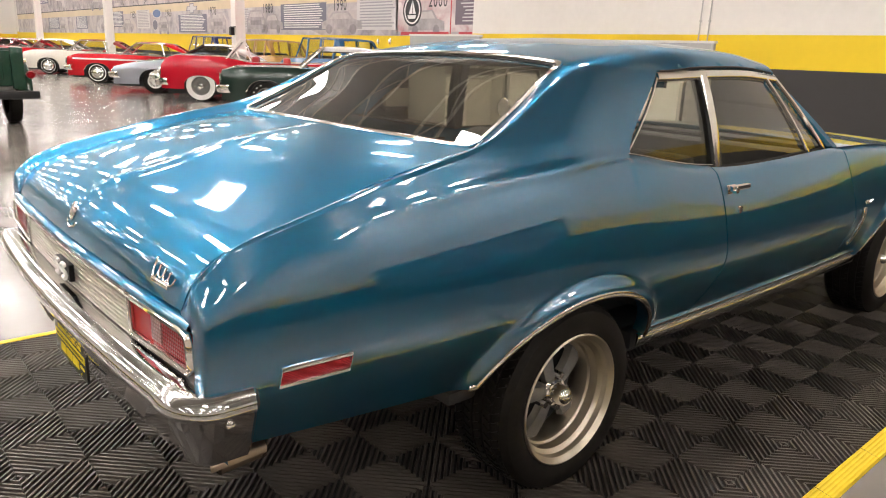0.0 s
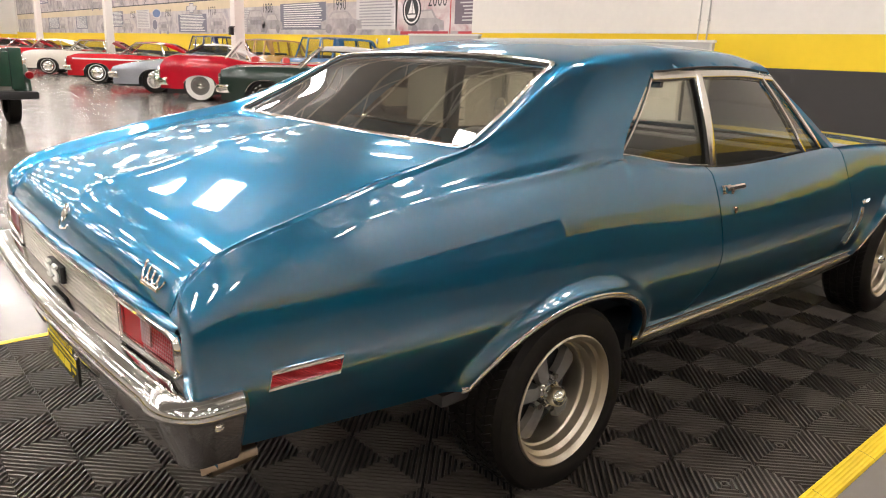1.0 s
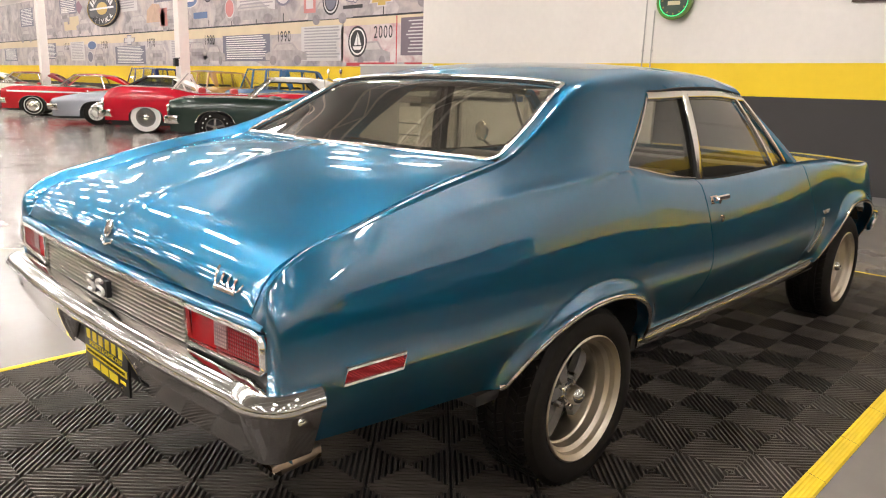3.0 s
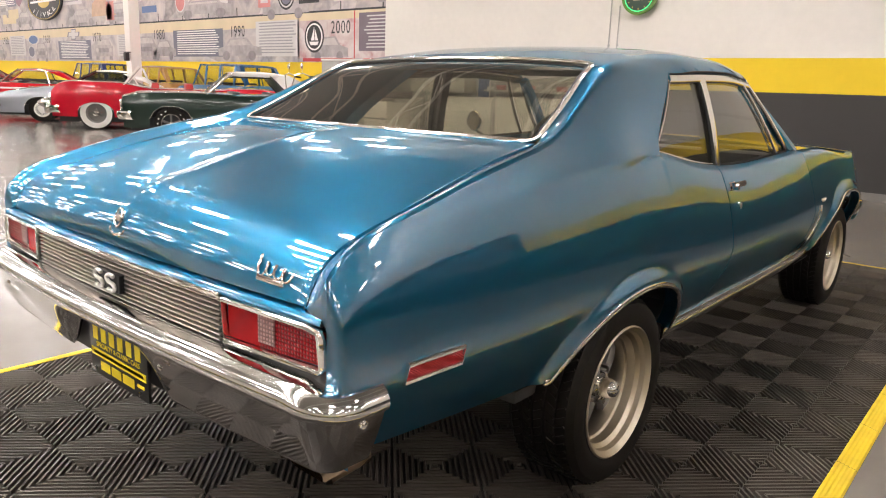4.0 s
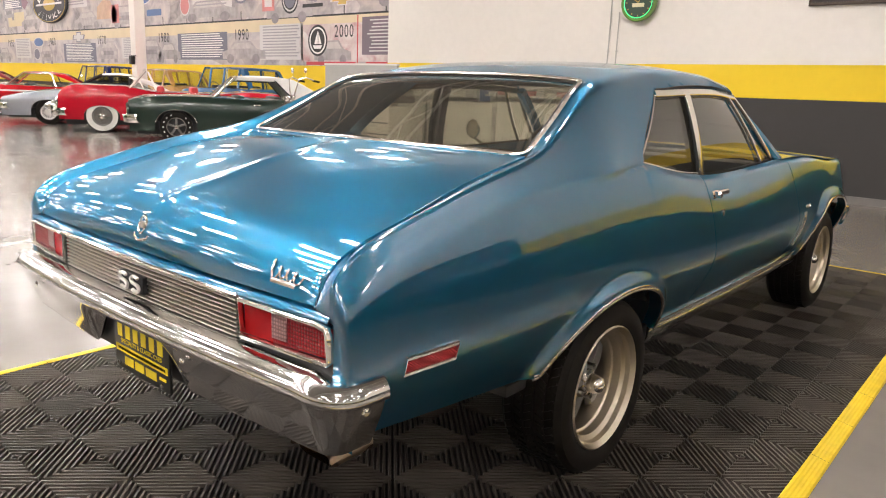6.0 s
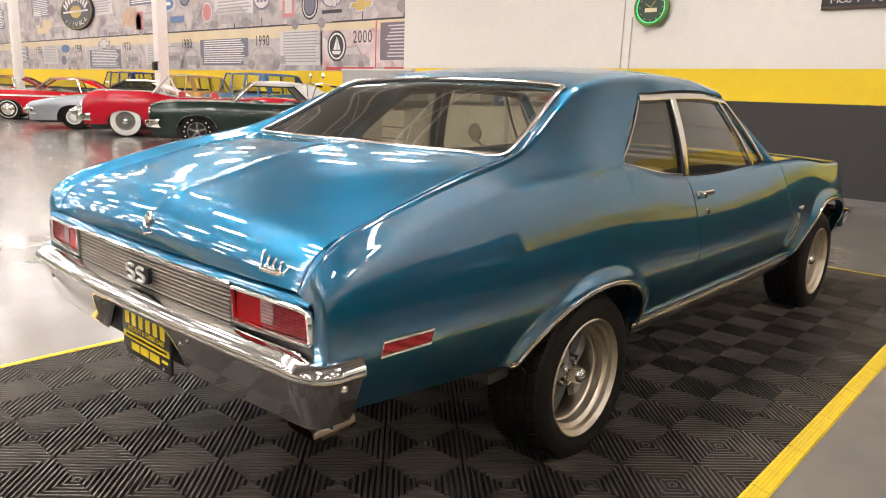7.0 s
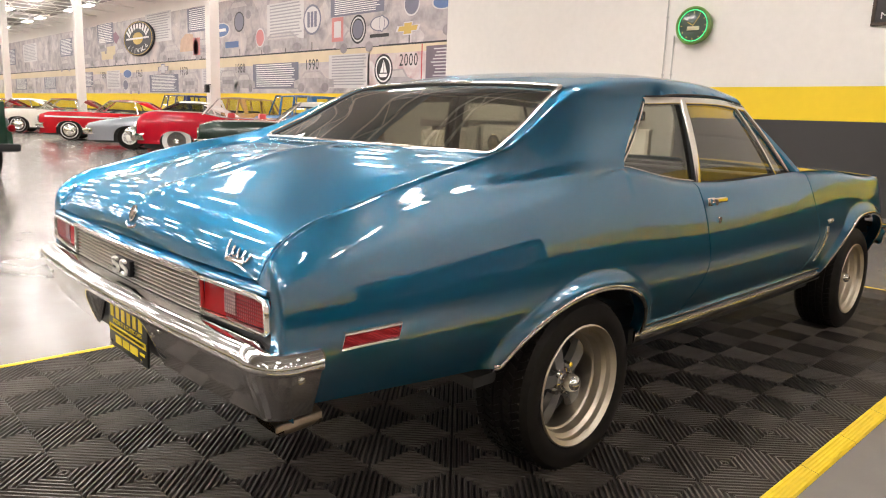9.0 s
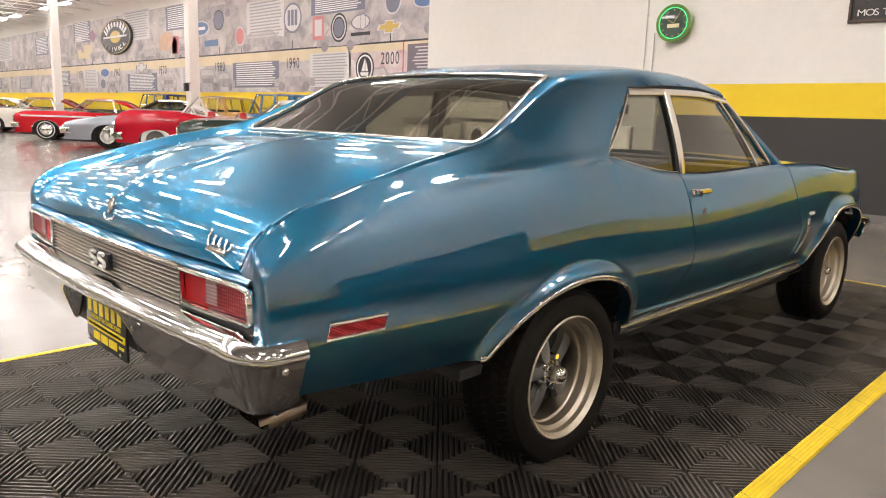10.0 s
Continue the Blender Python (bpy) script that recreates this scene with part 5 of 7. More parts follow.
def road_wheel(parent, x, y, r, style, side):
    w = part("wheel", lathe([(-0.09, r * 0.58), (-0.10, r * 0.8), (-0.085, r * 0.97), (-0.06, r), (0.06, r), (0.085, r * 0.97), (0.10, r * 0.8), (0.09, r * 0.60), (0.05, r * 0.56)], "x", 36), TYRE, parent, smooth=40)
    w.location = (x, y, r)
    w.rotation_euler = (0, 0, 0 if side > 0 else math.pi)
    if style == "whitewall":
        part("white_band", lathe([(0.094, r * 0.60), (0.105, r * 0.78), (0.094, r * 0.915)], "x", 36), WHITE_RUBBER, w)
        part("rim", lathe([(0.04, r * 0.20), (0.05, r * 0.50), (0.085, r * 0.56), (0.095, r * 0.60)], "x", 30), CAST, w)
        for k in range(24):
            t = 2 * math.pi * k / 24
            part("wire", rod((0.10, r * 0.16 * math.cos(t), r * 0.16 * math.sin(t)), (0.075, r * 0.56 * math.cos(t + 0.2), r * 0.56 * math.sin(t + 0.2)), 0.004, 4), CHROME, w)
        part("cap", lathe([(0.09, r * 0.2), (0.115, r * 0.16), (0.125, 0.0)], "x", 20), CHROME, w)
    elif style == "thin":
        part("white_band", lathe([(0.1005, r * 0.74), (0.1035, r * 0.77), (0.1005, r * 0.80)], "x", 36), WHITE_RUBBER, w)
        part("cover", lathe([(0.082, r * 0.60), (0.098, r * 0.52), (0.085, r * 0.42), (0.095, r * 0.30), (0.10, r * 0.18), (0.108, 0)], "x", 30), CHROME, w, smooth=20)
    elif style == "turbine":
        part("cover", lathe([(0.085, r * 0.62), (0.092, r * 0.57), (0.07, r * 0.52), (0.075, r * 0.30), (0.098, r * 0.26), (0.105, 0)], "x", 30), OFFWHITE, w, smooth=25)
        for k in range(22):
            t = 2 * math.pi * k / 22
            part("fin", box(0.074, 0.09, -0.008, 0.008, r * 0.29, r * 0.53, 0.002), OFFWHITE, w, smooth=None).matrix_basis = Matrix.Rotation(t, 4, "X")
            part("slot", box(0.0735, 0.0765, -0.007, 0.007, r * 0.30, r * 0.50), BLACK, w, smooth=None).matrix_basis = Matrix.Rotation(t + math.pi / 22, 4, "X")
    else:
        part("rim", lathe([(0.03, r * 0.50), (0.075, r * 0.54), (0.095, r * 0.60), (0.085, r * 0.63)], "x", 36), CHROME, w)
        part("well", rod((0.0, 0, 0), (0.03, 0, 0), r * 0.52, 30), BLACK, w)
        for k in range(5):
            part("spoke", box(0.03, 0.075, -0.022, 0.022, 0.02, r * 0.54, 0.006), CAST, w).matrix_basis = Matrix.Rotation(2 * math.pi * k / 5, 4, "X")
        part("cap", lathe([(0.07, r * 0.14), (0.09, r * 0.12), (0.095, 0)], "x", 18), CHROME, w)
        if style == "lettered":
            for k in range(16):
                if k % 8 in (0, 7):
                    continue
                t = 2 * math.pi * k / 16
                part("white_mark", box(0.0985, 0.1035, -0.016, 0.016, r * 0.76, r * 0.83, 0.002), WHITE_RUBBER, w, smooth=None).matrix_basis = Matrix.Rotation(t, 4, "X")
    return w


def old_car(name, label, cx, front_y, body_mat, base, nose, tail, half, top_keys, belt, roof=None, roof_mat=None, r=0.33, style="thin", front_arch=0.42, rear_arch=0.42, rear_top=0.0,
            skirt=0.24, stripe=None, convertible=False, seats=None, side_trim=False, bumper_z=0.48, glass_mat=None, bullet=False, arch_top=0.36, trim=None, open_sides=False):
    """A parked car that faces the aisle. Local y runs ahead from the front axle; base is the wheelbase."""
    t = thing(name, label, "car", pose(cx, front_y, FLOOR, 0, 0, 152), "cars parked along the aisle")
    y_r, y_f = -base - tail, nose
    top = curve_fn([(y_r + (y_f - y_r) * f, z) for f, z in top_keys])

    def width(y):
        f = (y - y_r) / (y_f - y_r)
        e = min(f, 1 - f)
        return half * (1 - 0.16 * (1 - min(e / 0.12, 1)) ** 2.2)

    def low(y):
        z = skirt
        for yc, a, b in ((0.0, front_arch, arch_top), (-base, rear_arch, arch_top - rear_top)):
            u = abs(y - yc) / a
            if u < 1:
                z = max(z, r * 0.9 + b * (1 - u ** 2.4) ** (1 / 2.4))
        return z
    ys = set(np.linspace(y_r, y_f, 50).round(3))
    for yc, a in ((0.0, front_arch), (-base, rear_arch)):
        for u in (0.3, 0.6, 0.8, 0.9, 0.95, 0.98, 0.999, 1.001):
            ys |= {yc + a * u, yc - a * u}
    ys = sorted(y for y in ys if y_r <= y <= y_f)
    bm = bmesh.new()
    cols = []
    for y in ys:
        zt, zl, w = top(y), low(y), width(y)
        col = []
        for k in range(13):
            f = k / 12
            z = zt + (zl - zt) * f
            g = (z - 0.62) / (zt - 0.62) if z > 0.62 else (0.62 - z) / 0.45
            inn = 0.10 * max(g, 0) ** 3 if z > 0.62 else 0.06 * g ** 2
            col.append(Vector((w - inn, y, z)))
        cols.append(col)
    sheet(cols, bm)
    sheet([[Vector((c[0].x * f, c[0].y, c[0].z + 0.035 * (1 - f * f))) for f in (0, 0.3, 0.6, 0.85, 1.0)] for c in cols], bm)
    for c in (cols[0], cols[-1]):
        sheet([[p, Vector((0, p.y + (0.03 if c is cols[-1] else -0.03), p.z + (0.035 if p is c[0] else 0)))] for p in c], bm)
    mirrored(bm)
    bmesh.ops.remove_doubles(bm, verts=bm.verts, dist=0.0005)
    part("body", bm, body_mat, t, smooth=38)
    part("underside", box(-half + 0.12, half - 0.12, y_r + 0.15, y_f - 0.15, 0.18, 0.45, 0.02), UNDER, t)
    for y, a in ((0.0, front_arch), (-base, rear_arch)):
        part("wheel_housing", box(-half + 0.25, half - 0.25, y - a, y + a, 0.20, arch_top + r * 0.85, 0.02), BLACK, t)
    for sgn in (1, -1):
        for y in (0.0, -base):
            road_wheel(t, sgn * (half - 0.135), y, r, style, sgn)
            if not rear_top or y == 0.0:
                a = front_arch if y == 0 else rear_arch
                path = [Vector((sgn * (width(y + a * u) - 0.012), y + a * u, low(y + a * u * 0.998))) for u in [-0.97 + 1.94 * k / 24 for k in range(25)]]
                part("arch_moulding", sweep(path, 0.022, 0.012, up=(sgn, 0, 0)), CHROME, t)
        hl = part("headlamp", lathe([(0, 0.10), (0.03, 0.105), (0.04, 0.09), (0.03, 0.0)], "y", 20), CHROME, t)
        hl.matrix_basis = pose(sgn * (half - 0.22), y_f + 0.005, top(y_f) - 0.15)
        if side_trim:
            part("side_moulding", sweep([Vector((sgn * (width(y) - 0.004), y, 0.80)) for y in np.linspace(y_r + 0.3, y_f - 0.2, 16)], 0.05, 0.014, up=(sgn, 0, 0)), stripe or CHROME, t)
        part("handle", box(*sorted((sgn * (half - 0.045), sgn * (half - 0.015))), -1.75, -1.60, belt - 0.10, belt - 0.08, 0.006), CHROME, t)
    part("grille", box(-half + 0.30, half - 0.30, y_f + 0.01, y_f + 0.045, 0.50, top(y_f) - 0.06, 0.01), BLACK, t)
    for k in range(5):
        z = 0.52 + (top(y_f) - 0.62) * k / 4
        part("grille_bar", box(-half + 0.30, half - 0.30, y_f + 0.045, y_f + 0.055, z, z + 0.015, 0.003), CHROME, t)
    for sgn, yy in ((1, y_f), (-1, y_r)):
        rows = []
        for k in range(31):
            f = -1 + 2 * k / 30
            x = half * 0.985 * math.sin(f * math.pi / 2) / 1.0
            e = max(0, abs(f) - 0.72) / 0.28
            y = yy + sgn * (0.11 - 0.26 * e ** 2)
            rows.append([Vector((x, y + sgn * o, bumper_z + z)) for o, z in ((-0.06, 0.10), (-0.01, 0.095), (0.01, 0.05), (0.0, 0.0), (-0.02, -0.06), (-0.07, -0.07))])
        bp = part("bumper", sheet(rows), CHROME, t)
        if bullet and sgn > 0:
            for x in (-0.42, 0.42):
                b = part("bullet", lathe([(0, 0.13), (0.08, 0.125), (0.17, 0.09), (0.24, 0.035), (0.26, 0)], "y", 24), CHROME, bp)
                b.matrix_basis = pose(x, yy + 0.10, bumper_z + 0.13)
            for x in (-0.72, 0.72):
                part("guard", box(x - 0.09, x + 0.09, yy + 0.02, yy + 0.17, bumper_z - 0.10, bumper_z + 0.20, 0.05), CHROME, bp)
    # cabin
    if roof:
        yfb, yft, yrt, yrb, zr, wt = roof
    else:
        yfb, yft, yrt, yrb, zr, wt = -0.62, -1.02, -2.0, -2.5, belt + 0.50, half - 0.26
    wb = half - 0.10
    gm = glass_mat or CLEAR_GLASS
    trim = trim or CHROME

    def pt(x, y, z):
        return Vector((x, y, z))
    sc = sheet([[pt(f * (wb + (wt - wb) * h), yfb + (yft - yfb) * h + 0.06 * (1 - f * f), belt + (zr - 0.03 - belt) * h) for f in np.linspace(-1, 1, 9)] for h in (0, 0.5, 1)])
    g = part("windscreen", sc, gm, t, smooth=60)
    g.visible_shadow = False
    for sgn in (1, -1):
        part("screen_pillar", sweep([pt(sgn * wb, yfb, belt), pt(sgn * (wb + wt) / 2, (yfb + yft) / 2, (belt + zr) / 2), pt(sgn * wt, yft, zr - 0.02)], 0.045, 0.045, up=(sgn, 0, 0)), trim, t)
    part("screen_header", sweep([pt(f * wt, yft + 0.06 * (1 - f * f), zr - 0.02) for f in np.linspace(-1, 1, 9)], 0.04, 0.035), trim, t)
    part("interior", box(-wb + 0.06, wb - 0.06, yrb + 0.1, yfb - 0.1, 0.5, belt - 0.10, 0.04), seats or VINYL, t)
    for y in (-1.35, -2.15):
        s = part("seat_back", box(-wb + 0.12, wb - 0.12, y - 0.09, y + 0.09, belt - 0.3, belt + 0.10, 0.06), seats or VINYL, t)
    ring = [Vector((0.2 * math.cos(a), 0, 0.2 * math.sin(a))) for a in [2 * math.pi * k / 24 for k in range(24)]]
    sw = part("steering_wheel", tube(ring, 0.014, 6, closed=True), OFFWHITE if seats else VINYL, t)
    sw.matrix_basis = pose(-0.36, -0.95, belt + 0.02, -25)
    if convertible:
        for sgn in (1, -1):
            part("vent_frame", tube([pt(sgn * wb, yfb - 0.62, belt), pt(sgn * (wt + 0.03), yft - 0.05, zr - 0.06)], 0.016, 8), trim, t)
    if not convertible:
        rows = []
        for k in range(13):
            f = k / 12
            y = yft + (yrt - yft) * f
            z = zr + 0.035 * math.sin(math.pi * f) - 0.02 * f
            rows.append([pt(x * wt, y, z - 0.05 * abs(x) ** 4) for x in np.linspace(-1, 1, 11)])
        for k in range(1, 7):
            f = k / 6
            y, z = yrt + (yrb - yrt) * f, zr - 0.02 + (belt - zr + 0.02) * f ** 1.25
            if k in (1, 6):
                rows.append([pt(x * (wt + (wb - wt) * f), y, z - 0.05 * abs(x) ** 4 * (1 - f)) for x in np.linspace(-1, 1, 11)])
        bm = sheet(rows[:14])
        # rear pillars beside the back window
        for sgn in (1, -1):
            sheet([[pt(sgn * (wt + (wb - wt) * f), yrt + (yrb - yrt) * f + 0.34 * (1 - f) * 0.9, zr - 0.07 + (belt - zr + 0.07) * f) if j == 0 else pt(sgn * (wt + (wb - wt) * f) * (1 if j == 1 else 0.80), yrt + (yrb - yrt) * f, zr - (0.07 if j == 1 else 0.03) + (belt - zr + 0.07) * f ** 1.1) for j in range(3)] for f in [q / 6 for q in range(7)]], bm)
        part("roof", bm, roof_mat or body_mat, t, smooth=50)
        bw = part("back_window", sheet([[pt(x * 0.80 * (wt + (wb - wt) * f), yrt + (yrb - yrt) * f, zr - 0.035 + (belt - zr + 0.04) * f) for x in np.linspace(-1, 1, 7)] for f in (0, 0.5, 1)]), gm, t)
        bw.visible_shadow = False
        part("lining", sheet([[pt(x * (wt - 0.03), y, zr - 0.045) for x in (-1, 0, 1)] for y in (yft, (yft + yrt) / 2, yrt)]), CABIN, t)
        for sgn in (1, -1):
            if open_sides:
                part("roof_moulding", sweep([pt(sgn * (wt + 0.006), y, zr - 0.055) for y in np.linspace(yft, yrt + 0.25, 8)], 0.085, 0.03, up=(sgn, 0, 0)), roof_mat, t)
                quad = [[pt(sgn * (wt + (wb - wt) * f), yrt + (yrb - yrt) * f + (0.42 + 0.40 * f) * g, zr - 0.05 + (belt - zr + 0.05) * f) for g in (0, 0.5, 1)] for f in [q / 6 for q in range(7)]]
                part("rear_pillar", sheet(quad), roof_mat, t)
                part("window_seal", sweep([quad[k][2] + Vector((sgn * 0.004, 0.01, 0)) for k in range(7)], 0.03, 0.02, up=(sgn, 0, 0)), BLACK, t)
                part("window_seal", sweep([pt(sgn * (wt + 0.010), y, zr - 0.108) for y in np.linspace(yft, yrt + 0.40, 8)], 0.03, 0.02, up=(sgn, 0, 0)), BLACK, t)
                continue
            sg = part("side_window", sheet([[pt(sgn * wb, yfb - 0.02, belt), pt(sgn * wt, yft, zr - 0.05)], [pt(sgn * wb, yrb + 0.35, belt), pt(sgn * wt, yrt + 0.30, zr - 0.06)]]), gm, t)
            sg.visible_shadow = False
            part("roof_moulding", sweep([pt(sgn * (wt + 0.006), y, zr - 0.055) for y in np.linspace(yft, yrt + 0.25, 8)], 0.03, 0.014, up=(sgn, 0, 0)), trim, t)
            part("window_bar", sweep([pt(sgn * wb, (yfb + yrb) / 2 - 0.25, belt), pt(sgn * wt, (yft + yrt) / 2 - 0.2, zr - 0.05)], 0.04, 0.02, up=(sgn, 0, 0)), trim, t)
    for sgn in (1, -1):
        part("belt_moulding", sweep([pt(sgn * (wb + 0.045), y, top(y) + 0.004) for y in np.linspace(yrb, yfb, 10)], 0.02, 0.014), CHROME, t)
    return t


# flat-roofed hardtops and the rest of the row, from the aisle end inward
HARDTOP = [(0, 0.80), (0.06, 0.92), (0.3, 0.98), (0.45, 0.95), (0.7, 0.98), (0.93, 0.95), (1, 0.86)]
old_car("muscle_car", "dark green muscle coupe with a white vinyl roof, beside a motorcycle", -13.12, 6.18, GREEN_PAINT, 2.85, 0.92, 1.1, 0.95, HARDTOP, 0.93,
        (-0.72, -1.28, -2.50, -3.35, 1.45, 0.66), WHITE_VINYL, 0.335, "lettered", arch_top=0.40, open_sides=True, trim=BRIGHT_TRIM)
# the convertible's chrome screen trim has its pale reflection painted in as off-white
old_car("convertible", "red open fifties convertible with whitewall tyres and a chrome bullet bumper", -16.66, 6.21, RED_PAINT, 3.2, 0.95, 1.45, 1.0,
        [(0, 0.80), (0.05, 1.02), (0.2, 1.06), (0.35, 1.0), (0.6, 1.0), (0.75, 1.12), (0.92, 1.12), (0.98, 1.03), (1, 0.88)], 1.05,
        None, None, 0.385, "whitewall", 0.40, 0.40, 0.12, 0.30, None, True, RED_SEAT, False, 0.46, bullet=True, arch_top=0.30, trim=OFFWHITE)
old_car("sedan", "silver-grey eighties coupe with turbine wheel covers", -19.82, 6.17, SILVER_PAINT, 2.75, 1.12, 1.2, 0.92,
        [(0, 0.88), (0.06, 0.95), (0.3, 0.98), (0.5, 0.94), (0.72, 0.93), (0.9, 0.82), (1, 0.70)], 0.94, (-0.55, -1.35, -2.3, -3.15, 1.42, 0.62), WHITE_VINYL, 0.335, "turbine", arch_top=0.37, glass_mat=DARK_GLASS, trim=BLACK)
old_car("hardtop", "bright red sixties hardtop with a pale side moulding", -25.36, 6.2, SCARLET, 3.02, 0.95, 1.4, 0.99, HARDTOP, 0.95,
        (-0.75, -1.30, -2.45, -3.15, 1.42, 0.68), SCARLET, 0.345, "thin", stripe=WHITE_RUBBER, side_trim=True, arch_top=0.36)
old_car("soft_top_car", "white sixties convertible with a raised maroon canvas top", -32.07, 6.2, WHITE_PAINT, 3.02, 0.95, 1.4, 0.99, HARDTOP, 0.95,
        (-0.75, -1.25, -2.6, -3.3, 1.45, 0.72), MAROON, 0.345, "thin", seats=RED_SEAT, arch_top=0.36)
old_car("hardtop", "red and white hardtop beyond the white convertible", -38.5, 6.2, SCARLET, 2.95, 0.95, 1.3, 0.97, HARDTOP, 0.95, (-0.7, -1.2, -2.4, -3.1, 1.42, 0.66), WHITE_VINYL, 0.34, "thin")
old_car("hardtop", "orange-red coupe far down the row", -44.0, 6.2, RED_PAINT, 2.9, 0.95, 1.3, 0.96, HARDTOP, 0.95, (-0.7, -1.2, -2.4, -3.1, 1.40, 0.66), None, 0.34, "thin")
old_car("hardtop", "dark red coupe at the end of the row", -50.0, 6.2, SCARLET, 2.9, 0.95, 1.3, 0.96, HARDTOP, 0.95, (-0.7, -1.2, -2.4, -3.1, 1.40, 0.66), None, 0.34, "thin")
WAGON = [(0, 0.9), (0.04, 1.1), (0.3, 1.12), (0.6, 1.1), (0.75, 1.08), (0.95, 1.0), (1, 0.85)]


def wagon(label, cx, cy, mat, z=1.80, turn=90.0):
    w = old_car("station_wagon", label, cx, cy, mat, 2.8, 0.8, 1.2, 0.93, WAGON, 1.12, (-0.6, -0.95, -3.3, -3.75, z, 0.72), mat, 0.36, "thin", arch_top=0.36, trim=mat)
    w.matrix_basis = pose(cx, cy, FLOOR, 0, 0, turn)
    for sgn in (1, -1):
        for y in (-1.35, -2.2, -3.1):
            part("window_post", sweep([Vector((sgn * 0.835, y, 1.10)), Vector((sgn * 0.725, y, z - 0.04))], 0.12, 0.035, up=(sgn, 0, 0)), mat, w)


wagon("mid-blue vintage station wagon against the yellow band", -22.4, 12.7, SKY_BLUE, 1.83)
wagon("tan vintage station wagon against the yellow band", -27.4, 12.7, TAN, 1.73)
wagon("navy vintage station wagon against the yellow band", -32.4, 12.7, NAVY, 1.83)

# pickup seen from behind
pk = thing("pickup_truck", "dark green vintage pickup seen from its tailgate, black rear bumper", "truck", pose(-11.0, 0.06, FLOOR, 0, 0, 90))
DEEP_GREEN = paint("bottle_green_lacquer", (0.008, 0.040, 0.022))
part("tailgate", box(-0.66, 0.66, -0.03, 0.03, 0.62, 1.16, 0.02), DEEP_GREEN, pk)
part("tailgate_panel", box(-0.54, 0.54, -0.045, -0.028, 0.72, 1.06, 0.012), DEEP_GREEN, pk)
for sgn in (1, -1):
    part("bed_side", box(*sorted((sgn * 0.68, sgn * 0.80)), -0.03, 2.1, 0.56, 1.20, 0.03), DEEP_GREEN, pk)
    fd = part("fender", prism([(0.15, 0.5), (0.2, 0.78), (0.42, 0.96), (0.75, 0.98), (1.05, 0.82), (1.15, 0.5)], *sorted((sgn * 0.78, sgn * 0.98)), 0.03), DEEP_GREEN, pk)
    part("corner_post", box(*sorted((sgn * 0.66, sgn * 0.84)), -0.05, 0.05, 0.58, 1.22, 0.02), DEEP_GREEN, pk)
    tl = part("tail_lamp", lathe([(0, 0.06), (-0.05, 0.058), (-0.065, 0.045), (-0.07, 0)], "y", 20), RED_LENS, pk)
    tl.matrix_basis = pose(sgn * 0.92, -0.02, 0.80)
    part("lamp_arm", rod((sgn * 0.8, 0.0, 0.80), (sgn * 0.92, 0.0, 0.80), 0.018, 8), BLACK, pk)
    road_wheel(pk, sgn * 0.74, 0.62, 0.36, "thin", sgn)
    road_wheel(pk, sgn * 0.74, 3.5, 0.36, "thin", sgn)
part("rear_bumper", box(-1.0, 1.0, -0.22, -0.12, 0.43, 0.56, 0.035), BLACK, pk, "black steel rear bumper")
for x in (-0.5, 0.5):
    part("bumper_iron", box(x - 0.03, x + 0.03, -0.13, 0.3, 0.46, 0.52, 0.005), BLACK, pk)
part("bed_floor", box(-0.70, 0.70, 0.0, 2.1, 0.55, 0.62, 0.01), CAST, pk)
part("chassis", box(-0.45, 0.45, 0.0, 4.2, 0.36, 0.52, 0.02), UNDER, pk)
part("cab", prism([(2.15, 0.5), (2.15, 1.25), (2.3, 1.72), (3.0, 1.74), (3.3, 1.28), (4.3, 1.15), (4.5, 0.95), (4.5, 0.5)], -0.80, 0.80, 0.06), DEEP_GREEN, pk)
part("back_window", box(-0.45, 0.45, 2.14, 2.20, 1.32, 1.58, 0.03), BLACK, pk)

# motorcycle
mc = thing("motorcycle", "chopper motorcycle with raked chrome forks and high handlebars", "motorcycle", pose(-10.3, 7.75, FLOOR, 0, 0, 165))
for y, rr in ((0.95, 0.34), (-0.75, 0.32)):
    wb = part("wheel", tube([Vector((0, y + rr * math.cos(t), rr + 0.02 + rr * math.sin(t))) for t in [2 * math.pi * k / 40 for k in range(40)]], 0.05, 8, closed=True), RUBBER, mc)
    part("rim", tube([Vector((0, y + (rr - 0.06) * math.cos(t), rr + 0.02 + (rr - 0.06) * math.sin(t))) for t in [2 * math.pi * k / 40 for k in range(40)]], 0.014, 6, closed=True), CHROME, wb)
    for k in range(18):
        t = 2 * math.pi * k / 18
        part("spoke", rod((0, y, rr + 0.02), (0, y + (rr - 0.06) * math.cos(t), rr + 0.02 + (rr - 0.06) * math.sin(t)), 0.003, 4), CHROME, wb)
for x in (-0.09, 0.09):
    part("fork", rod((x, 0.95, 0.36), (x, 0.42, 1.08), 0.026, 10), CHROME, mc)
part("fork_clamp", box(-0.13, 0.13, 0.38, 0.48, 0.98, 1.02, 0.01), CHROME, mc)
part("handlebar", tube([Vector(p) for p in ((-0.38, 0.12, 1.40), (-0.36, 0.28, 1.46), (-0.26, 0.40, 1.42), (-0.10, 0.44, 1.08), (0.10, 0.44, 1.08), (0.26, 0.40, 1.42), (0.36, 0.28, 1.46), (0.38, 0.12, 1.40))], 0.014, 8), CHROME, mc)
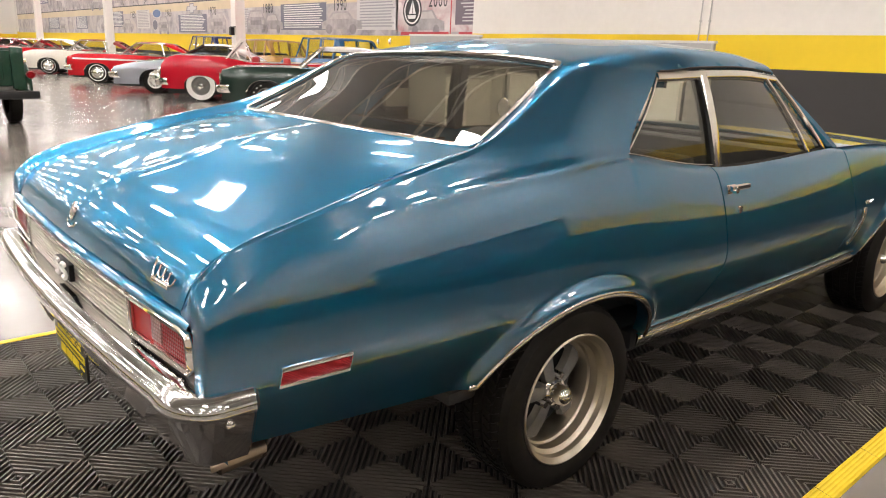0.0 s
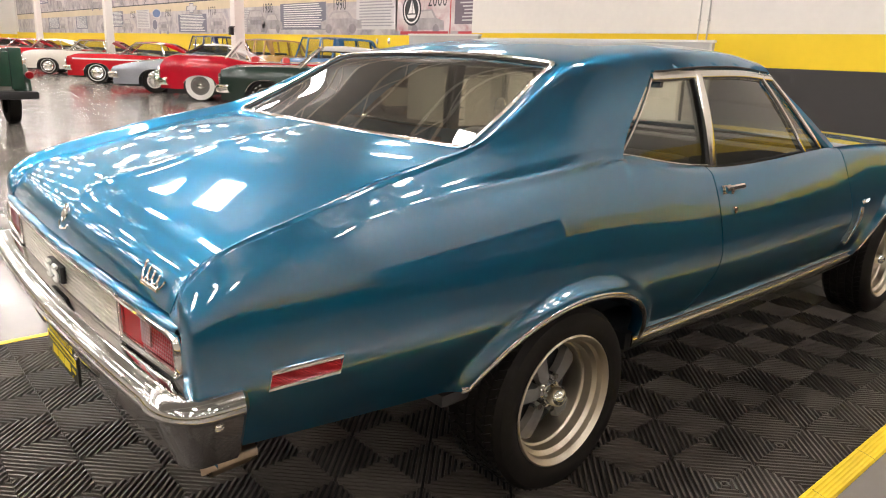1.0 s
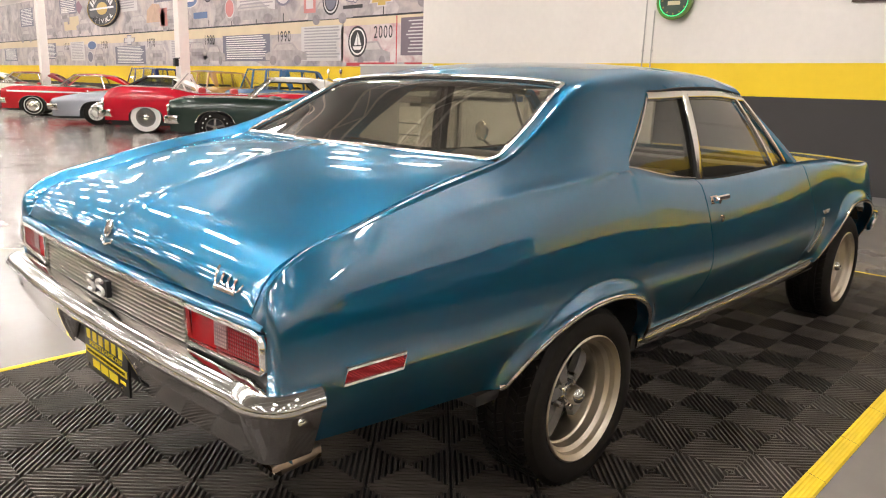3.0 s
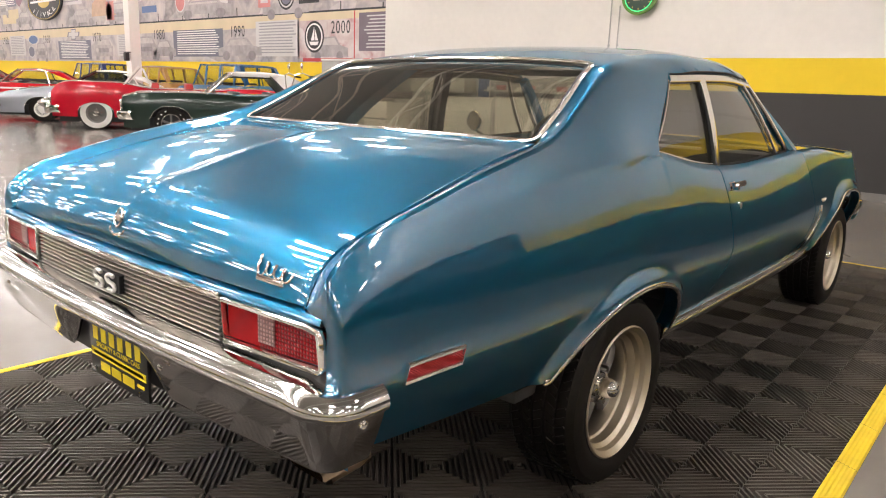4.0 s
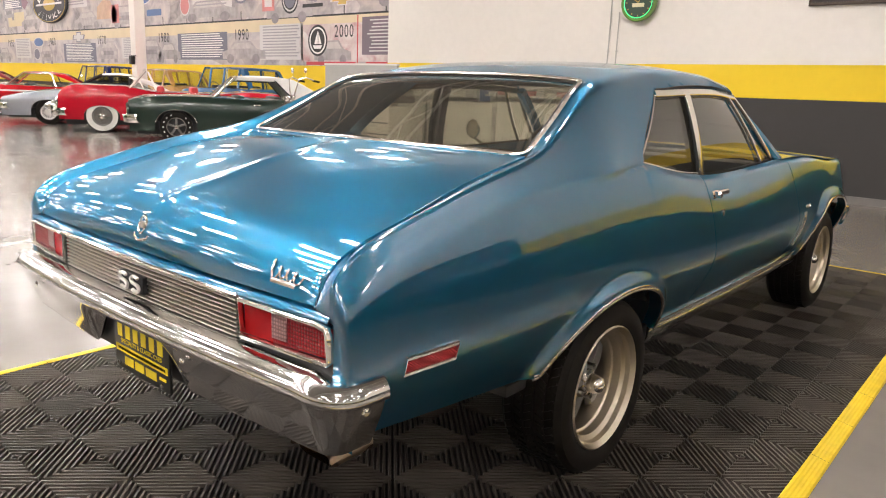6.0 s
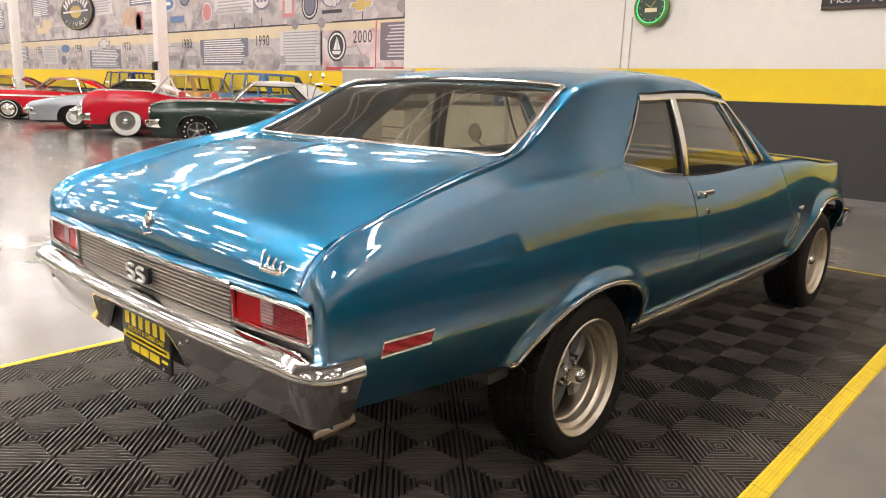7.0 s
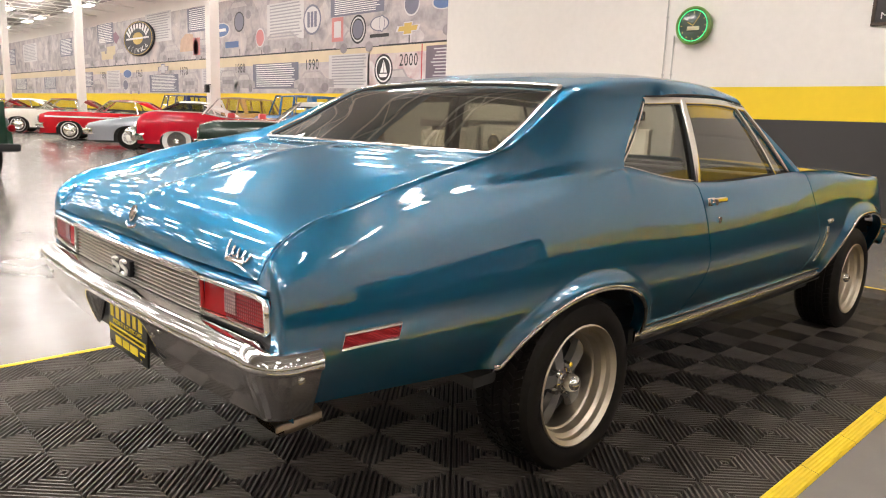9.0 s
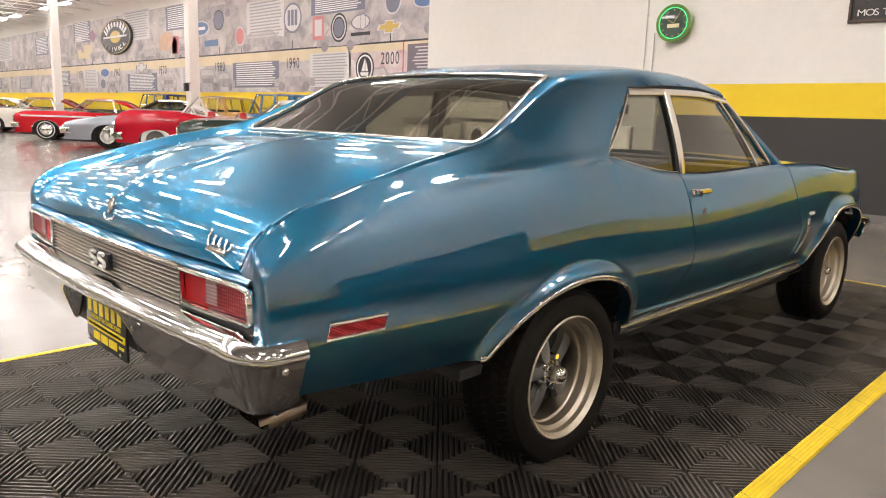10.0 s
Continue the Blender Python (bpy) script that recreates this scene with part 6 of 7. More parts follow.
for x in (-0.34, 0.34):
    m1 = part("mirror", lathe([(0, 0.0), (0, 0.055), (0.02, 0.05), (0.03, 0.0)], "y", 18), CHROME, mc)
    m1.matrix_basis = pose(x, 0.28, 1.60)
    part("mirror_stalk", rod((x, 0.28, 1.46), (x, 0.28, 1.56), 0.006, 6), CHROME, mc)
    part("grip", rod((x * 1.1, 0.14, 1.40), (x * 1.12, -0.0, 1.38), 0.02, 8), RUBBER, mc)
hl = part("headlamp", lathe([(-0.12, 0.03), (-0.08, 0.08), (0.0, 0.09), (0.02, 0.085), (0.03, 0.0)], "y", 22), CHROME, mc)
hl.matrix_basis = pose(0, 0.62, 0.98)
part("tank", lathe([(-0.32, 0.02), (-0.25, 0.10), (0.0, 0.15), (0.2, 0.13), (0.28, 0.03)], "y", 20), BLACK, mc).matrix_basis = pose(0, 0.05, 0.86)
part("seat", box(-0.14, 0.14, -0.85, -0.25, 0.66, 0.76, 0.04), VINYL, mc)
part("engine", box(-0.16, 0.16, -0.32, 0.28, 0.28, 0.66, 0.04), STEEL, mc)
part("frame", tube([Vector(p) for p in ((0, 0.44, 1.0), (0, 0.3, 0.3), (0, -0.3, 0.25), (0, -0.75, 0.34), (0, -0.35, 0.68), (0, 0.4, 0.92))], 0.022, 8), BLACK, mc)
part("exhaust", tube([Vector(p) for p in ((0.12, 0.2, 0.5), (0.2, 0.3, 0.3), (0.2, -0.2, 0.25), (0.2, -0.95, 0.27))], 0.03, 10), CHROME, mc)
part("stand", rod((-0.08, -0.1, 0.28), (-0.3, -0.1, 0.0), 0.012, 6), BLACK, mc)


# ---------------------------------------------------------------- the printed timeline wall
MY = MURAL_Y - 0.012
M_TOP, M_BOT, LINE = 6.25, 2.0, 3.68
GREY_PRINT = collage("grey_photo_print", 3.0, [(0.25, (0.22, 0.195, 0.205)), (0.42, (0.37, 0.33, 0.335)), (0.55, (0.48, 0.425, 0.415)), (0.75, (0.58, 0.51, 0.465))])
LOW_PRINT = collage("pale_photo_print", 9.0, [(0.25, (0.26, 0.23, 0.25)), (0.42, (0.42, 0.38, 0.39)), (0.55, (0.52, 0.465, 0.455)), (0.8, (0.60, 0.53, 0.485))])
CREAM_STRIP = plain("straw_print", (0.66, 0.55, 0.36), 0.45, grain=0.12, scale=1.2)
SLATE = plain("slate_print", (0.16, 0.16, 0.21), 0.45, grain=0.1, scale=3)
PALE = plain("pale_print", (0.60, 0.57, 0.56), 0.45, grain=0.05, scale=3)
RED_PRINT = plain("red_print", (0.55, 0.20, 0.19), 0.45, grain=0.2, scale=1.5)
ROSE_PRINT = collage("rose_photo_print", 5.0, [(0.25, (0.42, 0.16, 0.17)), (0.42, (0.55, 0.40, 0.40)), (0.6, (0.66, 0.58, 0.56)), (0.8, (0.70, 0.63, 0.60))])
PLUM_PRINT = plain("plum_print", (0.17, 0.13, 0.16), 0.45, grain=0.2, scale=2)
DEEP_RED_PRINT = plain("deep_red_print", (0.52, 0.05, 0.06), 0.45)
INK = plain("black_print", (0.02, 0.02, 0.022), 0.45)
WHITE_PRINT = plain("white_print", (0.80, 0.78, 0.75), 0.45)
TEXT_GREY = plain("grey_print", (0.33, 0.32, 0.33), 0.45)
GOLD_PRINT = plain("gold_print", (0.55, 0.38, 0.08), 0.4)
STRAW_PRINT = plain("ochre_print", (0.60, 0.50, 0.30), 0.45, grain=0.1)
BLUE_PRINT = plain("blue_print", (0.09, 0.16, 0.34), 0.45)

mural = thing("timeline_mural", "long printed timeline mural of grey photographs, text panels and dates", "mural", pose(0, 0, 0))
X_LEFT = -81.0


def flat(name, x0, x1, z0, z1, mat, level=1, label=""):
    """A printed field, each level 3 mm before the one below."""
    y = MY - 0.003 * level
    return part(name, box(x0, x1, y, y + 0.0028, z0, z1), mat, mural, label, smooth=None)


for k in range(24):
    x0 = X_LEFT + 3.0 * k
    flat("print_sheet", x0 + 0.002, min(x0 + 2.998, WALL_END - 0.02), LINE, M_TOP, GREY_PRINT, 1)
    flat("print_sheet", x0 + 0.002, min(x0 + 2.998, WALL_END - 0.02), M_BOT, 3.22, LOW_PRINT, 1)
flat("date_strip", X_LEFT, WALL_END - 0.02, 3.22, LINE, CREAM_STRIP, 1, "straw-coloured date strip")
flat("time_line", X_LEFT, WALL_END - 0.02, LINE - 0.03, LINE + 0.03, INK, 2, "black time line")
for k in range(33):
    x = -15.0 - 2.0 * k
    flat("tick", x - 0.025, x + 0.025, LINE, LINE + (0.34 if k % 3 == 1 else 0.2), INK, 2)


def lettering(text, x, z, size, mat):
    cu = bpy.data.curves.new("date", "FONT")
    cu.body, cu.size, cu.align_x, cu.align_y, cu.extrude = text, size, "CENTER", "CENTER", 0.002
    tmp = bpy.data.objects.new("date", cu)
    me = bpy.data.meshes.new_from_object(tmp)
    bpy.data.objects.remove(tmp)
    me.materials.append(mat)
    ob = new("date", me)
    ob.parent = mural
    ob.matrix_basis = pose(x, MY - 0.010, z, 90, 0, 0) @ Matrix.Diagonal((0.74, 1, 1, 1))
    return ob


for txt, x in (("2000", -17.0), ("1990", -23.0), ("1980", -29.0), ("1970", -35.1), ("1960", -41.2), ("1950", -47.3)):
    for k, digit in enumerate(txt):
        lettering(digit, x + (k - 1.5) * 0.255, 3.12, 0.58, INK)


def text_panel(x0, x1, z0, z1, dark, lines=11):
    flat("text_panel", x0, x1, z0, z1, SLATE if dark else PALE, 2)
    h = (z1 - z0) / (lines + 1)
    for k in range(lines):
        z = z1 - h * (k + 0.9)
        e = random.uniform(0.04, 0.16) * (x1 - x0)
        flat("text_bar", x0 + 0.08 * (x1 - x0), x1 - e, z, z + h * 0.42, WHITE_PRINT if dark else TEXT_GREY, 3)


for a in ((-27.8, -24.0, 2.2, 3.28, True), (-21.8, -19.2, 2.2, 3.46, False), (-39.7, -35.8, 2.07, 3.02, True), (-52.4, -49.2, 2.4, 3.4, True), (-46.6, -44.3, 2.3, 3.4, False), (-33.0, -30.6, 2.25, 3.2, False),
          (-26.5, -23.6, 4.2, 5.75, False), (-21.7, -18.4, 4.87, 5.75, True), (-34.5, -31.7, 5.05, 6.2, True), (-48.0, -45.1, 5.05, 6.3, True), (-40.0, -36.5, 4.8, 6.35, False), (-56.0, -53.2, 4.6, 5.8, True), (-60.5, -57.5, 2.3, 3.2, True), (-66.0, -62.0, 4.5, 5.9, False), (-72.0, -68.5, 4.4, 5.7, True), (-69.0, -65.5, 2.3, 3.2, True)):
    text_panel(*a)
flat("print_field", -47.4, -44.9, 4.1, 4.88, STRAW_PRINT, 2)
flat("print_field", -19.3, WALL_END - 0.02, 2.14, 3.40, ROSE_PRINT, 2, "pale rose print field")
flat("text_panel", -16.1, WALL_END - 0.02, 2.36, 3.56, PLUM_PRINT, 3, "plum text panel")
for k in range(10):
    flat("text_bar", -15.85 + random.uniform(0, 0.3), WALL_END - 0.02 - random.uniform(0.2, 2.0), 2.46 + 0.108 * k, 2.50 + 0.108 * k, PALE, 4)
flat("red_strip", -19.0, -16.4, 2.02, 2.135, DEEP_RED_PRINT, 3, "red caption strip")
flat("red_strip", -15.9, WALL_END - 0.02, 2.02, 2.135, DEEP_RED_PRINT, 3, "red caption strip")
flat("red_line", -16.34, -16.29, 2.0, 3.64, DEEP_RED_PRINT, 3)


def disc(x, z, rx, rz, mat, level=4, ring=None):
    y = MY - 0.003 * level
    bm = bmesh.new()
    vs = [bm.verts.new((x + rx * math.cos(t), y, z + rz * math.sin(t))) for t in [2 * math.pi * k / 36 for k in range(36)]]
    f = bm.faces.new(vs)
    bmesh.ops.extrude_face_region(bm, geom=[f])
    for v in vs:
        v.co.y += 0.0028
    ob = part("emblem_shape", bm, mat, mural, smooth=None)
    if ring:
        disc(x, z, rx * 0.86, rz * 0.86, ring, level + 1)
    return ob


def cross_bar(x, z, rx, rz, mat, edge):
    """A slanted bow-tie outline."""
    for g, m, lv in ((1.0, edge, 4), (0.82, mat, 5)):
        bm = bmesh.new()
        pts = [(-1, -0.45), (-0.85, 0.45), (-0.35, 0.45), (-0.35, 1), (0.42, 1), (0.36, 0.45), (1, 0.45), (0.85, -0.45), (0.36, -0.45), (0.36, -1), (-0.42, -1), (-0.36, -0.45)]
        bm.faces.new([bm.verts.new((x + p * rx * g, MY - 0.003 * lv, z + q * rz * g)) for p, q in pts])
        part("emblem_shape", bm, m, mural, smooth=None)


disc(-18.37, 2.85, 0.52, 0.53, INK, 4, WHITE_PRINT)
disc(-18.37, 2.85, 0.38, 0.40, INK, 6)
bm = bmesh.new()
for pts in ([(-0.18, -0.12), (0.02, 0.34), (0.02, -0.12)], [(0.05, -0.12), (0.05, 0.30), (0.22, -0.12)], [(-0.26, -0.16), (0.26, -0.16), (0.18, -0.28), (-0.18, -0.28)]):
    bm.faces.new([bm.verts.new((-18.37 + p, MY - 0.022, 2.85 + q)) for p, q in pts])
part("emblem_shape", bm, WHITE_PRINT, mural, smooth=None)
disc(-19.92, 4.33, 0.49, 0.52, INK, 4, PALE)
disc(-19.92, 4.33, 0.36, 0.39, INK, 6, SLATE)
disc(-22.98, 4.89, 0.64, 0.59, SLATE, 4, PALE)
for dx in (-0.25, 0.0, 0.25):
    flat("emblem_shape", -22.98 + dx - 0.09, -22.98 + dx + 0.09, 4.6, 5.2, SLATE, 6)
disc(-18.64, 4.45, 0.55, 0.26, SLATE, 4, PALE)
disc(-18.5, 4.45, 0.16, 0.30, SLATE, 6, PALE)
flat("emblem_bar", -19.2, -18.1, 3.98, 4.10, INK, 4)
cross_bar(-17.08, 4.19, 0.65, 0.22, GOLD_PRINT, PALE)
disc(-30.76, 4.95, 0.86, 0.34, PALE, 4, BLUE_PRINT)
flat("emblem_bar", -31.2, -30.3, 4.88, 5.02, WHITE_PRINT, 7)
disc(-29.01, 5.22, 0.48, 0.45, INK, 4, SLATE)
flat("emblem_bar", -30.4, -29.1, 4.10, 4.38, BLUE_PRINT, 4)
disc(-27.12, 4.41, 0.39, 0.41, PALE, 4, RED_PRINT)
flat("emblem_shape", -21.6, -20.85, 3.95, 4.85, RED_PRINT, 4)
flat("emblem_shape", -21.45, -21.0, 4.1, 4.7, PALE, 5)
flat("emblem_shape", -33.9, -33.1, 3.9, 4.75, RED_PRINT, 4)
disc(-43.04, 3.15, 0.73, 0.26, PALE, 4, BLUE_PRINT)
disc(-43.4, 2.5, 0.46, 0.33, PALE, 4, SLATE)
cross_bar(-37.74, 3.33, 0.76, 0.26, PALE, SLATE)
disc(-15.34, 4.92, 0.55, 0.24, PALE, 4, BLUE_PRINT)
disc(-16.9, 5.0, 0.42, 0.42, PALE, 4, SLATE)
# grey photographs of cars in both bands
PHOTO_DARK = plain("photo_dark", (0.27, 0.24, 0.25), 0.45, grain=0.4, scale=4)
PHOTO_MID = plain("photo_grey", (0.38, 0.34, 0.345), 0.45, grain=0.4, scale=4)
PHOTO_PALE = plain("photo_pale", (0.50, 0.455, 0.44), 0.45, grain=0.25, scale=5)


def outline(name, pts, x, z, sx, sz, mat, level):
    bm = bmesh.new()
    bm.faces.new([bm.verts.new((x + p * sx, MY - 0.003 * level, z + q * sz)) for p, q in pts])
    part(name, bm, mat, mural, smooth=None)


def side_photo(x, z, w, body):
    """A car printed in side view: body, glass and two wheels."""
    outline("photo_shape", [(-1, -0.30), (-1.02, 0.0), (-0.72, 0.10), (-0.45, 0.42), (0.35, 0.45), (0.62, 0.12), (1.0, 0.02), (1.02, -0.30)], x, z, w * 0.6, 0.9, body, 2.4)
    outline("photo_shape", [(-0.58, 0.13), (-0.40, 0.36), (0.30, 0.39), (0.50, 0.13)], x, z, w * 0.6, 0.9, PHOTO_PALE, 2.7)
    for sgn in (-0.62, 0.58):
        outline("photo_shape", [(0.19 * math.cos(k * 0.5236), 0.19 * math.sin(k * 0.5236)) for k in range(12)], x + sgn * w * 0.6, z - 0.27, w * 0.55, 1.0, PHOTO_DARK, 2.8)


def front_photo(x, z, w, body):
    """A car printed from the front: body, screen, grille and lamps."""
    outline("photo_shape", [(-1, -0.5), (-1, 0.1), (-0.85, 0.2), (-0.6, 0.62), (0.6, 0.62), (0.85, 0.2), (1, 0.1), (1, -0.5)], x, z, w * 0.5, 0.75, body, 2.4)
    outline("photo_shape", [(-0.72, 0.22), (-0.52, 0.54), (0.52, 0.54), (0.72, 0.22)], x, z, w * 0.5, 0.75, PHOTO_PALE, 2.7)
    outline("photo_shape", [(-0.55, -0.25), (-0.55, 0.02), (0.55, 0.02), (0.55, -0.25)], x, z, w * 0.5, 0.75, PHOTO_DARK, 2.8)
    for sgn in (-0.76, 0.76):
        outline("photo_shape", [(0.14 * math.cos(k * 0.5236), 0.14 * math.sin(k * 0.5236)) for k in range(12)], x + sgn * w * 0.5, z - 0.08, w * 0.5, 0.75, PHOTO_PALE, 2.7)
    for sgn in (-0.75, 0.75):
        outline("photo_shape", [(-0.18, -0.72), (-0.18, -0.5), (0.18, -0.5), (0.18, -0.72)], x + sgn * w * 0.5, z, w * 0.5, 0.75, PHOTO_DARK, 2.8)


for x, z, w, kind in ((-30.2, 2.62, 1.9, 1), (-34.4, 2.60, 1.9, 1), (-22.9, 2.5, 2.4, 0), (-17.6, 2.45, 1.6, 0), (-48.4, 2.5, 1.9, 0), (-28.6, 2.5, 1.6, 0), (-42.0, 2.5, 1.6, 1),
                      (-25.3, 4.15, 3.4, 0), (-20.0, 3.95, 2.2, 0), (-29.0, 5.75, 2.4, 0), (-36.5, 4.15, 2.6, 0), (-44.0, 4.3, 2.2, 0), (-50.2, 4.2, 2.6, 0), (-55.0, 4.0, 2.4, 0),
                      (-32.6, 4.2, 2.2, 1), (-47.2, 5.0, 1.6, 1), (-60.0, 4.2, 2.4, 0), (-64.5, 2.55, 2.0, 1), (-53.0, 2.55, 2.0, 0), (-14.0, 4.3, 2.8, 0)):
    (front_photo if kind else side_photo)(x, z, w, PHOTO_MID)
outline("photo_shape", [(-1, -0.5), (-0.9, 0.3), (-0.4, 0.7), (0.2, 0.6), (0.5, -0.1), (1, -0.5)], -34.2, 4.5, 1.3, 0.75, plain("sand_print", (0.50, 0.33, 0.22), 0.45, grain=0.3, scale=3), 3)
outline("photo_shape", [(-0.5, -1), (-0.7, 0.2), (0, 1), (0.7, 0.2), (0.5, -1)], -33.6, 4.35, 0.45, 0.42, BLUE_PRINT, 4)
outline("photo_shape", [(-1, -0.3), (-0.2, -0.9), (1, 0), (-0.2, 0.9), (-1, 0.6)], -44.6, 5.35, 0.5, 0.42, plain("wine_print", (0.24, 0.12, 0.16), 0.45), 3)

# round enamel sign hung from the roof before the mural
sg = thing("round_sign", "large round black sign with a gold globe and pale bars", "sign", pose(-40.9, MURAL_Y - 0.10, 5.1))
S = 0.98
part("disc", lathe([(-0.04, 0.0), (-0.04, S * 0.97), (0.0, S), (0.06, S), (0.06, 0.0)], "y", 48), INK, sg).scale = (2.3, 1, 1)
part("rim", tube([Vector((2.3 * S * 0.93 * math.cos(t), -0.045, S * 0.93 * math.sin(t))) for t in [2 * math.pi * k / 48 for k in range(48)]], 0.018, 6, closed=True), GOLD_PRINT, sg)
part("globe", lathe([(-0.06, 0.0), (-0.055, 0.30), (-0.04, 0.34)], "y", 32), GOLD_PRINT, sg).scale = (2.3, 1, 1)
part("ring_bar", box(-1.7, 1.7, -0.075, -0.062, -0.05, 0.05, 0.004), WHITE_PRINT, sg)
for k in range(9):
    t = math.pi * (0.14 + 0.72 * k / 8)
    b = part("pale_bar", box(-0.055, 0.055, -0.055, -0.042, -0.13, 0.13), WHITE_PRINT, sg, smooth=None)
    b.matrix_basis = Matrix.Diagonal((2.3, 1, 1, 1)) @ Matrix.Translation((0.68 * math.cos(t), 0, 0.68 * math.sin(t))) @ Matrix.Rotation(math.pi / 2 - t, 4, "Y")
for k in range(7):
    t = -math.pi * (0.2 + 0.6 * k / 6)
    b = lettering("ECIVRES"[k], 0, 0, 0.34, WHITE_PRINT)
    b.name, b.parent = "letter", sg
    b.matrix_basis = Matrix.Diagonal((2.3, 1, 1, 1)) @ Matrix.Translation((0.68 * math.cos(t), -0.045, 0.68 * math.sin(t))) @ Matrix.Rotation(-math.pi / 2 - t, 4, "Y") @ Matrix.Rotation(math.pi / 2, 4, "X")


# ---------------------------------------------------------------- things by the white wall
# neon-ringed clock
GREEN_PLASTIC = plain("green_plastic", (0.15, 0.27, 0.05), 0.35)
NEON = glowing("green_neon", (0.10, 0.9, 0.34), 0.9)
CLOCK_FACE = plain("dark_clock_face", (0.035, 0.06, 0.04), 0.3, coat=0.6)
ck = thing("wall_clock", "round green wall clock with a glowing green neon ring", "clock", pose(-3.45, WALL_Y - 0.13, 2.74))
part("case", lathe([(0.13, 0.255), (0.0, 0.29), (-0.02, 0.285), (-0.03, 0.262), (0.0, 0.24)], "y", 48), GREEN_PLASTIC, ck)
part("face", lathe([(0.0, 0.0), (0.0, 0.245)], "y", 40), CLOCK_FACE, ck)
part("neon_ring", tube([Vector((0.232 * math.cos(t), -0.018, 0.232 * math.sin(t))) for t in [2 * math.pi * k / 48 for k in range(48)]], 0.007, 8, closed=True), NEON, ck, "glowing green neon ring")
part("label_shape", box(-0.10, 0.10, -0.008, -0.002, -0.07, -0.01, 0.002), plain("cream_print", (0.7, 0.62, 0.4), 0.4), ck)
part("hour_hand", box(-0.006, 0.006, -0.012, -0.009, 0.0, 0.11), GOLD_PRINT, ck, smooth=None).matrix_basis = pose(0, 0, 0, 0, -60, 0)
part("minute_hand", box(-0.005, 0.005, -0.015, -0.013, 0.0, 0.17), GOLD_PRINT, ck, smooth=None).matrix_basis = pose(0, 0, 0, 0, 35, 0)
for k in range(12):
    t = 2 * math.pi * k / 12
    part("hour_mark", box(-0.006, 0.006, -0.005, -0.001, 0.185, 0.21), GOLD_PRINT, ck, smooth=None).matrix_basis = Matrix.Rotation(t, 4, "Y")

# conduits
CONDUIT = plain("galvanised_conduit", (0.50, 0.48, 0.45), 0.4, metal=0.6)
for x, z1, lab in ((-3.97, TOP, "thin galvanised conduit running up the white wall"), (-3.82, 2.62, "thin conduit rising to the clock")):
    c = thing("conduit", lab, "conduit", pose(x, WALL_Y - 0.014, 0))
    part("pipe", rod((0, 0, 0.3), (0, 0, z1), 0.011, 8), CONDUIT, c)
    for z in (1.0, 2.0, 2.9, 4.2):
        if z < z1:
            part("clip", box(-0.02, 0.02, -0.006, 0.014, z, z + 0.025, 0.003), CONDUIT, c)
    part("outlet_box", box(-0.05, 0.05, -0.03, 0.014, 0.28, 0.40, 0.006), CONDUIT, c)

# trailing frame of the sign above the band
sn = thing("wall_sign", "black framed wall sign with worn white lettering", "sign", pose(0, 0, 0))
part("board", box(-0.98, 1.00, WALL_Y - 0.035, WALL_Y - 0.002, 2.60, 3.55, 0.004), plain("worn_black_board", (0.045, 0.04, 0.04), 0.6, grain=0.3, scale=12), sn)
WOODFRAME = plain("dark_brown_frame", (0.07, 0.045, 0.03), 0.5, grain=0.3, scale=25)
for a in ((-1.0, 1.02, 2.585, 2.625), (-1.0, 1.02, 3.53, 3.57)):
    part("frame_rail", box(a[0], a[1], WALL_Y - 0.05, WALL_Y - 0.002, a[2], a[3], 0.006), WOODFRAME, sn)
for x in (-1.0, 0.98):
    part("frame_stile", box(x, x + 0.04, WALL_Y - 0.0505, WALL_Y - 0.002, 2.6255, 3.5295, 0.006), WOODFRAME, sn)


def sign_text(text, x, z, size):
    cu = bpy.data.curves.new("lettering", "FONT")
    cu.body, cu.size, cu.align_x, cu.align_y, cu.extrude = text, size, "LEFT", "CENTER", 0.0015
    tmp = bpy.data.objects.new("lettering", cu)
    me = bpy.data.meshes.new_from_object(tmp)
    bpy.data.objects.remove(tmp)
    me.materials.append(WHITE_PRINT)
    ob = new("lettering", me)
    ob.parent = sn
    ob.matrix_basis = pose(x, WALL_Y - 0.038, z, 90, 0, 0) @ Matrix.Diagonal((1.2, 1, 1, 1))


for k, letter in enumerate("MOST MILES"):
    if letter != " ":
        sign_text(letter, -0.90 + 0.100 * k, 2.705, 0.118)
for x0, x1, z in ((-0.78, -0.48, 2.90), (-0.30, 0.05, 2.88), (0.2, 0.8, 2.9), (-0.7, 0.7, 3.2)):
    part("script_bar", box(x0, x1, WALL_Y - 0.0385, WALL_Y - 0.0345, z - 0.035, z + 0.035), WHITE_PRINT, sn, smooth=None)

# grey partition beyond the green coupe
pt1 = thing("partition_panel", "grey fabric office partition with a pale cap", "partition", pose(0, 0, FLOOR))
part("panel", box(-10.1, -8.0, 7.95, 8.02, 0.02, 1.74, 0.004), GREY_PANEL, pt1)
part("cap", box(-10.12, -7.98, 7.94, 8.03, 1.74, 1.775, 0.006), OFFWHITE, pt1)
for x in (-10.0, -8.2):
    part("foot", box(x, x + 0.06, 7.75, 8.2, 0.0, 0.03, 0.004), CAST, pt1)


